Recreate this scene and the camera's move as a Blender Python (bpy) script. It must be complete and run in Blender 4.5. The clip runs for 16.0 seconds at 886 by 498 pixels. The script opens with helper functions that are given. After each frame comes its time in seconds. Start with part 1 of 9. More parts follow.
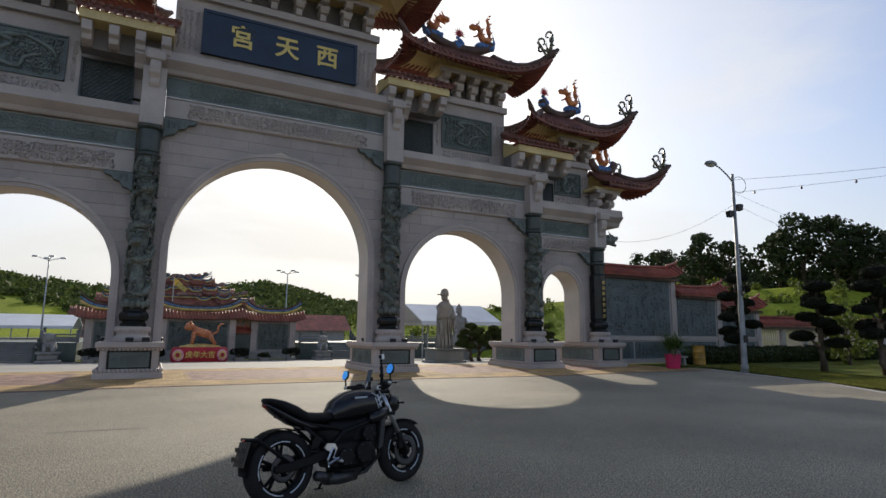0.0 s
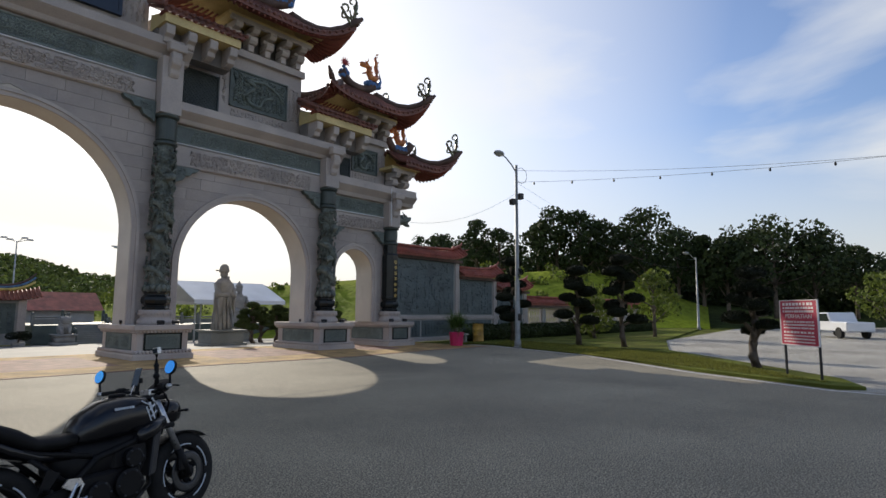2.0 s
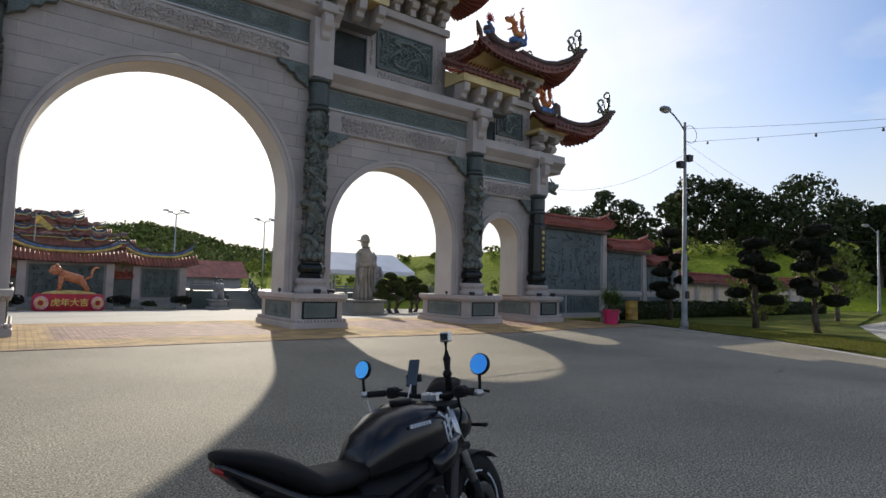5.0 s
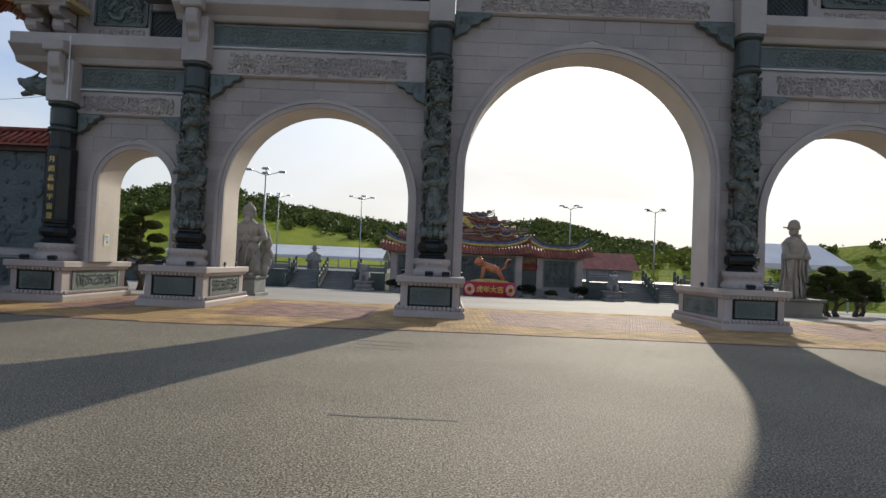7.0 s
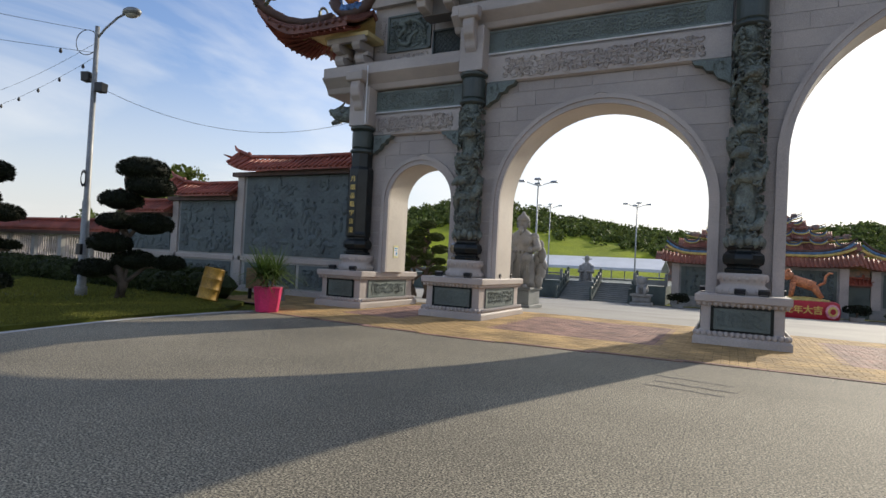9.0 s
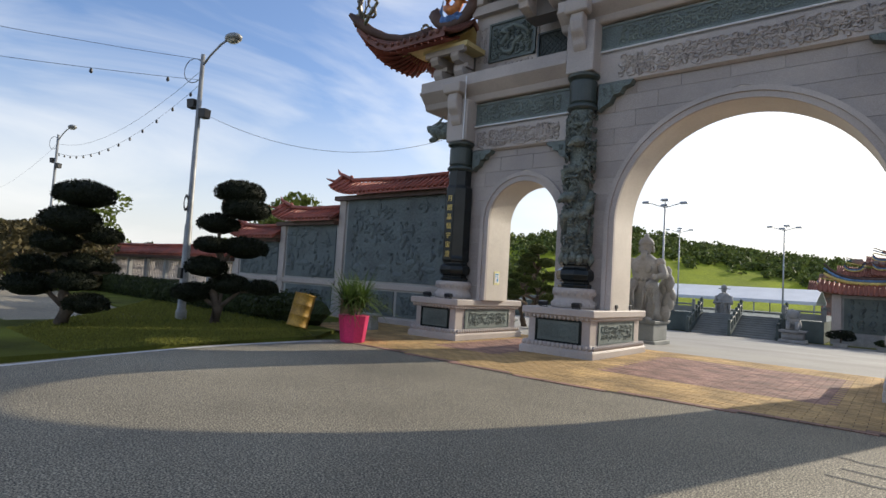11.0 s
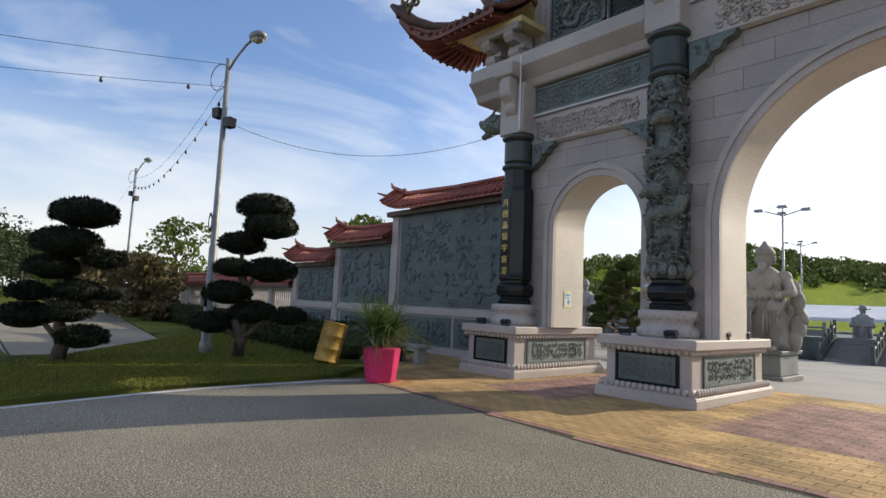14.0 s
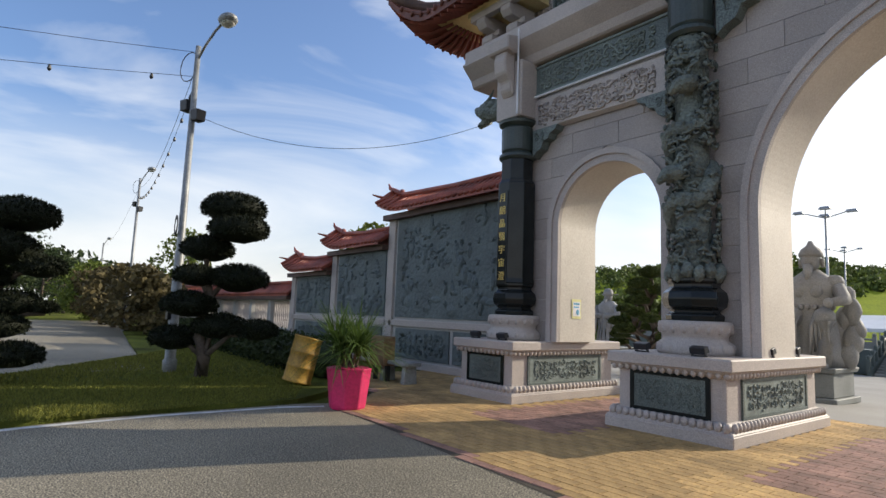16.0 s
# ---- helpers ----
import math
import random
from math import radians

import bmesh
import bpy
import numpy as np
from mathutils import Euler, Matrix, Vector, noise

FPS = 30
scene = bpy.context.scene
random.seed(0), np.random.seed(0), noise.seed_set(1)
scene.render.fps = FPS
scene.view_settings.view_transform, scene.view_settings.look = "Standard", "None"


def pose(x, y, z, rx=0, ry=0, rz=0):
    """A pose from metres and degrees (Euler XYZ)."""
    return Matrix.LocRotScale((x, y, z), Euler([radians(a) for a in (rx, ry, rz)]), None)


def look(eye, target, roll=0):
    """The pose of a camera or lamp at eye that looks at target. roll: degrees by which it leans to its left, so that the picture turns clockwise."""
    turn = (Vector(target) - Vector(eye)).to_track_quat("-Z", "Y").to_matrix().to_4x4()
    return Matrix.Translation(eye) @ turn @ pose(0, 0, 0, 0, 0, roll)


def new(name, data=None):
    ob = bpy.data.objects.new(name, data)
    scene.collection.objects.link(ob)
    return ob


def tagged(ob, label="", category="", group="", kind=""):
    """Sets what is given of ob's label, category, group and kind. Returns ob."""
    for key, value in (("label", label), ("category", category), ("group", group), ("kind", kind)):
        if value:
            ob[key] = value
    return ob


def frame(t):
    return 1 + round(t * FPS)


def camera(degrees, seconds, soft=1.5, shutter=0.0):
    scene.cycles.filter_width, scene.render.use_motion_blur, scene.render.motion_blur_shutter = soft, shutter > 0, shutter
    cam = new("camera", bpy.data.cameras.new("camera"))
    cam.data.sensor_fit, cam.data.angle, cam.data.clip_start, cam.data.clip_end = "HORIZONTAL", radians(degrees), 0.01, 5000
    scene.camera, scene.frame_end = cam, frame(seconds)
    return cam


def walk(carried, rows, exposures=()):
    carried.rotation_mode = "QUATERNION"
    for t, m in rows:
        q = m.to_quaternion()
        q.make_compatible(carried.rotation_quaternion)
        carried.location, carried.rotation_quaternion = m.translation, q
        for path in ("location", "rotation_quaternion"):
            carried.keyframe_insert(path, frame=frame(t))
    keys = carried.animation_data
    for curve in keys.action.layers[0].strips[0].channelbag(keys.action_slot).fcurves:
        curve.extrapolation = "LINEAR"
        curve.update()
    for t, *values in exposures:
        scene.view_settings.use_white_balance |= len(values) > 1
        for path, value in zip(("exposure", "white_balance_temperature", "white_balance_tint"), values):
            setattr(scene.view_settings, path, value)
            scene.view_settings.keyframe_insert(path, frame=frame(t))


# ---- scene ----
cam = camera(76.2, 16.0)
PATH = [
    (0, (-3.764, -1.246, 1.512), (-2.872, 0.52, 1.802), 0.59),
    (0.5, (-3.59, -0.987, 1.529), (-2.517, 0.687, 1.752), -0),
    (1, (-3.515, -0.751, 1.544), (-2.313, 0.833, 1.764), 0.14),
    (1.5, (-3.51, -0.502, 1.564), (-2.158, 0.955, 1.786), 0.43),
    (2, (-3.491, -0.22, 1.556), (-2.001, 1.095, 1.778), 0.31),
    (2.5, (-3.417, 0.124, 1.542), (-1.835, 1.329, 1.758), -0.17),
    (3, (-3.365, 0.472, 1.524), (-1.76, 1.648, 1.728), 0.25),
    (3.2, (-3.336, 0.624, 1.508), (-1.731, 1.802, 1.702), 0.44),
    (5.3, (-3.479, 2.188, 1.524), (-2.466, 3.909, 1.641), 1.89),
    (5.5, (-3.499, 2.332, 1.521), (-2.642, 4.136, 1.633), 2.12),
    (6, (-3.603, 2.74, 1.504), (-3.123, 4.68, 1.577), 2.34),
    (6.5, (-3.842, 3.08, 1.501), (-3.593, 5.064, 1.565), 2.55),
    (7, (-3.991, 3.505, 1.485), (-4, 5.504, 1.534), 2.4),
    (7.5, (-4.091, 3.915, 1.464), (-4.424, 5.887, 1.505), 2.67),
    (8, (-4.226, 4.297, 1.467), (-4.802, 6.211, 1.512), 2.93),
    (8.5, (-4.392, 4.671, 1.496), (-5.158, 6.518, 1.54), 2.82),
    (9, (-4.578, 4.995, 1.526), (-5.49, 6.774, 1.568), 2.86),
    (9.5, (-4.707, 5.313, 1.556), (-5.686, 7.055, 1.628), 2.96),
    (10, (-4.822, 5.792, 1.557), (-5.9, 7.473, 1.663), 2.93),
    (10.2, (-4.844, 5.986, 1.554), (-5.968, 7.637, 1.659), 3.03),
    (12.5, (-5.628, 8.074, 1.534), (-7.052, 9.468, 1.7), 3.52),
    (13, (-5.764, 8.511, 1.525), (-7.232, 9.859, 1.692), 3.17),
    (13.5, (-5.972, 9, 1.536), (-7.46, 10.324, 1.713), 2.97),
    (14, (-6.179, 9.492, 1.532), (-7.679, 10.802, 1.723), 2.46),
    (14.5, (-6.406, 9.92, 1.526), (-7.941, 11.187, 1.718), 1.81),
    (15, (-6.564, 10.424, 1.519), (-8.112, 11.673, 1.724), 1.79),
    (15.5, (-6.751, 10.879, 1.53), (-8.3, 12.124, 1.756), 1.66),
    (16, (-6.979, 11.267, 1.533), (-8.539, 12.497, 1.764), 2.15),
]
# the clip's camera opens up slightly as it turns away from the sun
EXPOSURES = [(0.0, -0.32), (1.0, -0.18), (2.5, -0.23), (5.5, -0.08), (7.0, -0.26), (9.0, 0.02), (10.0, 0.16), (12.5, 0.13), (16.0, 0.22)]
walk(cam, [(t, look(eye, target, roll)) for t, eye, target, roll in PATH], EXPOSURES)

# ---------------------------------------------------------------- light
SUN_EL, SUN_AZ = 23.8, 19.6          # degrees; azimuth from +y towards +x
world = bpy.data.worlds.new("sky")
scene.world = world
world.use_nodes = True
wn, wl = world.node_tree.nodes, world.node_tree.links
wn.clear()
w_out = wn.new("ShaderNodeOutputWorld")
w_bg = wn.new("ShaderNodeBackground")
w_sky = wn.new("ShaderNodeTexSky")
w_sky.sky_type = 'NISHITA'
w_sky.sun_disc = False
w_sky.sun_elevation, w_sky.sun_rotation = radians(SUN_EL), radians(SUN_AZ)
w_sky.air_density, w_sky.dust_density, w_sky.ozone_density = 1.0, 2.2, 2.0
w_co = wn.new("ShaderNodeTexCoord")
w_map = wn.new("ShaderNodeMapping")
w_map.inputs["Scale"].default_value = (1.0, 1.0, 3.4)
w_map.inputs["Rotation"].default_value = (0.0, 0.25, 0.4)
w_noise = wn.new("ShaderNodeTexNoise")
w_noise.inputs["Scale"].default_value, w_noise.inputs["Detail"].default_value = 1.7, 9.0
w_noise.inputs["Roughness"].default_value, w_noise.inputs["Distortion"].default_value = 0.52, 0.5
w_ramp = wn.new("ShaderNodeValToRGB")
w_ramp.color_ramp.elements[0].position, w_ramp.color_ramp.elements[1].position = 0.46, 0.68
w_gain = wn.new("ShaderNodeMix")
w_gain.data_type = 'RGBA'
w_gain.blend_type = 'MIX'
w_cloud = wn.new("ShaderNodeMix")
w_cloud.data_type = 'RGBA'
w_cloud.inputs[0].default_value = 0.62
w_cloud.inputs[7].default_value = (9.3, 9.3, 9.3, 1)
wl.new(w_co.outputs["Generated"], w_map.inputs["Vector"])
wl.new(w_map.outputs["Vector"], w_noise.inputs["Vector"])
wl.new(w_noise.outputs["Fac"], w_ramp.inputs["Fac"])
wl.new(w_sky.outputs["Color"], w_cloud.inputs[6])
wl.new(w_ramp.outputs["Color"], w_gain.inputs[0])
w_blue = wn.new("ShaderNodeMix")
w_blue.data_type, w_blue.blend_type = 'RGBA', 'MULTIPLY'
w_blue.inputs[0].default_value = 1.0
w_blue.inputs[7].default_value = (1.13, 1.24, 1.46, 1)
wl.new(w_sky.outputs["Color"], w_blue.inputs[6])
wl.new(w_blue.outputs[2], w_gain.inputs[6])
wl.new(w_cloud.outputs[2], w_gain.inputs[7])
w_sep = wn.new("ShaderNodeSeparateXYZ")
wl.new(w_co.outputs["Generated"], w_sep.inputs[0])
w_hz = wn.new("ShaderNodeMapRange")
w_hz.inputs[1].default_value, w_hz.inputs[2].default_value = 0.0, 0.30
w_hz.inputs[3].default_value, w_hz.inputs[4].default_value = 0.85, 0.0
wl.new(w_sep.outputs["Z"], w_hz.inputs[0])
w_haze = wn.new("ShaderNodeMix")
w_haze.data_type = 'RGBA'
w_haze.inputs[7].default_value = (7.0, 7.0, 6.9, 1)
wl.new(w_hz.outputs[0], w_haze.inputs[0])
w_dir = wn.new("ShaderNodeVectorMath")
w_dir.operation = 'DOT_PRODUCT'
w_dir.inputs[1].default_value = (math.sin(radians(SUN_AZ)) * math.cos(radians(SUN_EL)), math.cos(radians(SUN_AZ)) * math.cos(radians(SUN_EL)), math.sin(radians(SUN_EL)))
wl.new(w_co.outputs["Generated"], w_dir.inputs[0])
w_near = wn.new("ShaderNodeMapRange")
w_near.inputs[1].default_value, w_near.inputs[2].default_value = 0.62, 0.995
w_near.inputs[3].default_value, w_near.inputs[4].default_value = 0.0, 0.8
wl.new(w_dir.outputs["Value"], w_near.inputs[0])
w_veil = wn.new("ShaderNodeMix")      # thin white cloud veils the sky about the sun
w_veil.data_type = 'RGBA'
w_veil.inputs[7].default_value = (8.6, 8.6, 8.5, 1)
wl.new(w_near.outputs[0], w_veil.inputs[0])
wl.new(w_gain.outputs[2], w_veil.inputs[6])
wl.new(w_veil.outputs[2], w_haze.inputs[6])
wl.new(w_haze.outputs[2], w_bg.inputs["Color"])
w_bg.inputs["Strength"].default_value = 0.13
wl.new(w_bg.outputs["Background"], w_out.inputs["Surface"])

sun_data = bpy.data.lights.new("sun", 'SUN')
sun_data.energy, sun_data.angle, sun_data.color = 4.2, radians(0.6), (1.0, 0.9, 0.74)
sun = new("sun", sun_data)
_h = Vector((math.sin(radians(SUN_AZ)) * math.cos(radians(SUN_EL)), math.cos(radians(SUN_AZ)) * math.cos(radians(SUN_EL)), math.sin(radians(SUN_EL))))
sun.matrix_world = look(_h * 90, (0, 0, 0))


# ---------------------------------------------------------------- materials
def mat(name, col, rough=0.6, var=0.18, scale=1.2, fine=28.0, bump=0.15, metal=0.0, tint=None, rand=0.0, detail=6.0, bdist=0.01, fleck=0.0):
    """A surface with variation at two scales: broad stains and fine grain, both also in relief."""
    m = bpy.data.materials.new(name)
    m.use_nodes = True
    n, l = m.node_tree.nodes, m.node_tree.links
    p = n["Principled BSDF"]
    co = n.new("ShaderNodeTexCoord")
    big, small = n.new("ShaderNodeTexNoise"), n.new("ShaderNodeTexNoise")
    for t, s, d in ((big, scale, 4.0), (small, fine, detail)):
        t.inputs["Scale"].default_value, t.inputs["Detail"].default_value = s, d
        l.new(co.outputs["Object"], t.inputs["Vector"])
    ramp = n.new("ShaderNodeValToRGB")
    a, b = ramp.color_ramp.elements
    a.position, b.position = 0.3, 0.7
    lo = tint or [c * (1 - 1.6 * var) for c in col]
    a.color, b.color = (*lo[:3], 1), (*[min(1, c * (1 + var)) for c in col], 1)
    l.new(big.outputs["Fac"], ramp.inputs["Fac"])
    mix = n.new("ShaderNodeMix")
    mix.data_type, mix.blend_type = 'RGBA', 'OVERLAY'
    mix.inputs[0].default_value = min(1.0, 0.35 + var + fleck)
    l.new(ramp.outputs["Color"], mix.inputs[6])
    if fleck:
        ct = n.new("ShaderNodeMapRange")
        ct.inputs[1].default_value, ct.inputs[2].default_value = 0.36, 0.64
        l.new(small.outputs["Fac"], ct.inputs[0])
        l.new(ct.outputs[0], mix.inputs[7])
    else:
        l.new(small.outputs["Fac"], mix.inputs[7])
    last = mix.outputs[2]
    if rand:
        info = n.new("ShaderNodeObjectInfo")
        hsv = n.new("ShaderNodeHueSaturation")
        rng = n.new("ShaderNodeMapRange")
        rng.inputs[3].default_value, rng.inputs[4].default_value = 1 - rand, 1 + rand
        l.new(info.outputs["Random"], rng.inputs[0])
        l.new(rng.outputs[0], hsv.inputs["Value"])
        l.new(last, hsv.inputs["Color"])
        last = hsv.outputs["Color"]
    l.new(last, p.inputs["Base Color"])
    r = n.new("ShaderNodeMapRange")
    r.inputs[3].default_value, r.inputs[4].default_value = max(0.03, rough - 0.1), min(1.0, rough + 0.1)
    l.new(small.outputs["Fac"], r.inputs[0])
    l.new(r.outputs[0], p.inputs["Roughness"])
    p.inputs["Metallic"].default_value = metal
    if bump:
        bp = n.new("ShaderNodeBump")
        bp.inputs["Strength"].default_value, bp.inputs["Distance"].default_value = bump, bdist
        l.new(small.outputs["Fac"], bp.inputs["Height"])
        l.new(bp.outputs["Normal"], p.inputs["Normal"])
    return m


GRANITE = mat("pale_granite", (0.455, 0.40, 0.36), 0.6, 0.12, 0.7, 90, 0.15, tint=(0.37, 0.325, 0.30))
BLOCK = mat("granite_block", (0.39, 0.338, 0.302), 0.6, 0.1, 0.9, 90, 0.15, rand=0.08, tint=(0.33, 0.288, 0.265))
CREAM = mat("cream_plaster", (0.60, 0.54, 0.46), 0.55, 0.08, 0.8, 40, 0.05)
SOFFIT = mat("yellow_soffit_paint", (0.66, 0.52, 0.24), 0.6, 0.1, 1.0, 30, 0.05)
GREEN = mat("green_slate_stone", (0.115, 0.142, 0.13), 0.5, 0.16, 1.4, 60, 0.2, fleck=0.1)
GREENCARVE = mat("carved_green_stone", (0.19, 0.225, 0.205), 0.8, 0.2, 2.2, 40, 0.3, bdist=0.02)
CAPGREEN = mat("dark_green_capital_stone", (0.05, 0.066, 0.06), 0.4, 0.2, 2.0, 50, 0.15)
DRAGONSTONE = mat("carved_dragon_stone", (0.165, 0.19, 0.165), 0.6, 0.28, 3.5, 26, 0.8, bdist=0.03)
BLACKSTONE = mat("polished_black_stone", (0.014, 0.017, 0.017), 0.16, 0.2, 2.0, 60, 0.05)
BLACKSTONE.node_tree.nodes["Principled BSDF"].inputs["Specular IOR Level"].default_value = 0.3
GREYCARVE = mat("grey_green_relief_stone", (0.11, 0.137, 0.137), 0.6, 0.22, 1.1, 30, 0.4, bdist=0.02)
TILE = mat("red_brown_roof_tile", (0.20, 0.078, 0.055), 0.55, 0.3, 1.3, 25, 0.2)
RAFTER = mat("red_rafter_paint", (0.22, 0.06, 0.04), 0.55, 0.2, 1.0, 20, 0.05)
RIDGE = mat("dark_ridge_tile", (0.10, 0.055, 0.04), 0.6, 0.3, 2.0, 30, 0.3)
GOLD = mat("gold_leaf_paint", (0.75, 0.55, 0.16), 0.35, 0.1, 3.0, 30, 0.03, metal=0.3)
NAVY = mat("dark_blue_plaque", (0.018, 0.030, 0.055), 0.35, 0.15, 1.0, 40, 0.03)
LATTICE = mat("dark_bronze_lattice", (0.07, 0.085, 0.085), 0.5, 0.15, 2.0, 30, 0.05)
ORANGE = mat("orange_ceramic", (0.62, 0.24, 0.06), 0.35, 0.3, 4.0, 25, 0.3, tint=(0.35, 0.07, 0.03))
BLUE = mat("blue_ceramic", (0.07, 0.18, 0.42), 0.35, 0.3, 4.0, 25, 0.2)
RED = mat("red_ceramic", (0.5, 0.05, 0.05), 0.35, 0.2, 4.0, 25, 0.2)


# ---------------------------------------------------------------- mesh helpers
def bm_new():
    return bmesh.new()


def box(bm, x0, x1, y0, y1, z0, z1):
    x0, x1, y0, y1, z0, z1 = min(x0, x1), max(x0, x1), min(y0, y1), max(y0, y1), min(z0, z1), max(z0, z1)
    v = [bm.verts.new(p) for p in ((x0, y0, z0), (x1, y0, z0), (x1, y1, z0), (x0, y1, z0), (x0, y0, z1), (x1, y0, z1), (x1, y1, z1), (x0, y1, z1))]
    for f in ((3, 2, 1, 0), (4, 5, 6, 7), (0, 1, 5, 4), (1, 2, 6, 5), (2, 3, 7, 6), (3, 0, 4, 7)):
        bm.faces.new([v[i] for i in f])


def frustum(bm, cx, cy, z0, z1, a0, b0, a1, b1):
    """A four-sided block with half sizes a0 x b0 below and a1 x b1 above."""
    lo = [bm.verts.new((cx + i * a0, cy + j * b0, z0)) for i, j in ((-1, -1), (1, -1), (1, 1), (-1, 1))]
    hi = [bm.verts.new((cx + i * a1, cy + j * b1, z1)) for i, j in ((-1, -1), (1, -1), (1, 1), (-1, 1))]
    bm.faces.new(lo[::-1]), bm.faces.new(hi)
    for i in range(4):
        bm.faces.new((lo[i], lo[(i + 1) % 4], hi[(i + 1) % 4], hi[i]))


def prism(bm, poly, axis, a, b):
    """A polygon drawn in the two other axes, drawn out along one axis from a to b."""
    def put(p, t):
        return {"x": (t, p[0], p[1]), "y": (p[0], t, p[1]), "z": (p[0], p[1], t)}[axis]
    lo, hi = [bm.verts.new(put(p, a)) for p in poly], [bm.verts.new(put(p, b)) for p in poly]
    bm.faces.new(lo), bm.faces.new(hi[::-1])
    n = len(poly)
    for i in range(n):
        bm.faces.new((lo[i], hi[i], hi[(i + 1) % n], lo[(i + 1) % n]))


def lathe(bm, prof, cx=0.0, cy=0.0, seg=20, sx=1.0, sy=1.0, turn=0.0):
    rings = []
    for r, z in prof:
        rings.append([bm.verts.new((cx + sx * r * math.cos(turn + 2 * math.pi * i / seg), cy + sy * r * math.sin(turn + 2 * math.pi * i / seg), z)) for i in range(seg)])
    for a, b in zip(rings, rings[1:]):
        for i in range(seg):
            bm.faces.new((a[i], a[(i + 1) % seg], b[(i + 1) % seg], b[i]))
    bm.faces.new(rings[0][::-1]), bm.faces.new(rings[-1])


def tube(bm, pts, rad, n=6, flat=1.0, up=(0, 0, 1)):
    """A tube through points, with one radius or one for each point."""
    pts = [Vector(p) for p in pts]
    rad = list(rad) if hasattr(rad, "__len__") else [rad] * len(pts)
    rings = []
    for i, p in enumerate(pts):
        d = (pts[min(i + 1, len(pts) - 1)] - pts[max(i - 1, 0)])
        d = d.normalized() if d.length > 1e-9 else Vector((0, 0, 1))
        u = Vector(up)
        s = d.cross(u)
        if s.length < 0.05:
            s = d.cross(Vector((0.31, 0.95, 0.02)))
        s.normalize()
        w = s.cross(d).normalized()
        rings.append([bm.verts.new(p + rad[i] * (math.cos(2 * math.pi * k / n) * s + flat * math.sin(2 * math.pi * k / n) * w)) for k in range(n)])
    for a, b in zip(rings, rings[1:]):
        for k in range(n):
            bm.faces.new((a[k], a[(k + 1) % n], b[(k + 1) % n], b[k]))
    bm.faces.new(rings[0][::-1]), bm.faces.new(rings[-1])


def blob(bm, c, r, seg=8, rings=6, s=(1, 1, 1), rough=0.0, seed=0):
    """A rounded lump, uneven when rough."""
    rnd = random.Random(seed)
    c = Vector(c)
    rows = []
    for j in range(1, rings):
        th = math.pi * j / rings
        rows.append([bm.verts.new(c + Vector((s[0] * math.sin(th) * math.cos(2 * math.pi * i / seg), s[1] * math.sin(th) * math.sin(2 * math.pi * i / seg), s[2] * math.cos(th))) * r * (1 + rough * rnd.uniform(-1, 1))) for i in range(seg)])
    top, bot = bm.verts.new(c + Vector((0, 0, s[2] * r))), bm.verts.new(c - Vector((0, 0, s[2] * r)))
    for i in range(seg):
        bm.faces.new((top, rows[0][i], rows[0][(i + 1) % seg]))
        bm.faces.new((bot, rows[-1][(i + 1) % seg], rows[-1][i]))
    for a, b in zip(rows, rows[1:]):
        for i in range(seg):
            bm.faces.new((a[i], b[i], b[(i + 1) % seg], a[(i + 1) % seg]))


def where(ob):
    p = Vector((0, 0, 0))
    while ob:
        p += ob.location
        ob = ob.parent
    return p


def part(name, bm, material, parent=None, label="", smooth=False, bevel=0.0, fix=True):
    """Links a bmesh, drawn in world places, as one mesh object under a thing or a part."""
    if fix:
        bmesh.ops.recalc_face_normals(bm, faces=bm.faces[:])
    if bevel:
        bmesh.ops.bevel(bm, geom=bm.edges[:], offset=bevel, segments=1, affect='EDGES', clamp_overlap=True)
    if parent:
        o = where(parent)
        for v in bm.verts:
            v.co -= o
    me = bpy.data.meshes.new(name)
    bm.to_mesh(me)
    bm.free()
    if smooth:
        me.polygons.foreach_set("use_smooth", [True] * len(me.polygons))
    if material:
        me.materials.append(material)
    ob = new(name, me)
    ob.parent = parent
    if label:
        ob["label"] = label
    return ob


def share(name, me, parent, at, scale=None, rot=None):
    """Another object on a mesh that is there already, at a world place."""
    ob = new(name, me)
    ob.parent = parent
    ob.location = Vector(at) - (where(parent) if parent else Vector())
    if scale:
        ob.scale = scale
    if rot:
        ob.rotation_euler = rot
    return ob


def thing(name, at, label, category, group="", kind=""):
    ob = new(name)
    ob.empty_display_size = 0.2
    ob.location = at
    return tagged(ob, label, category, group, kind)


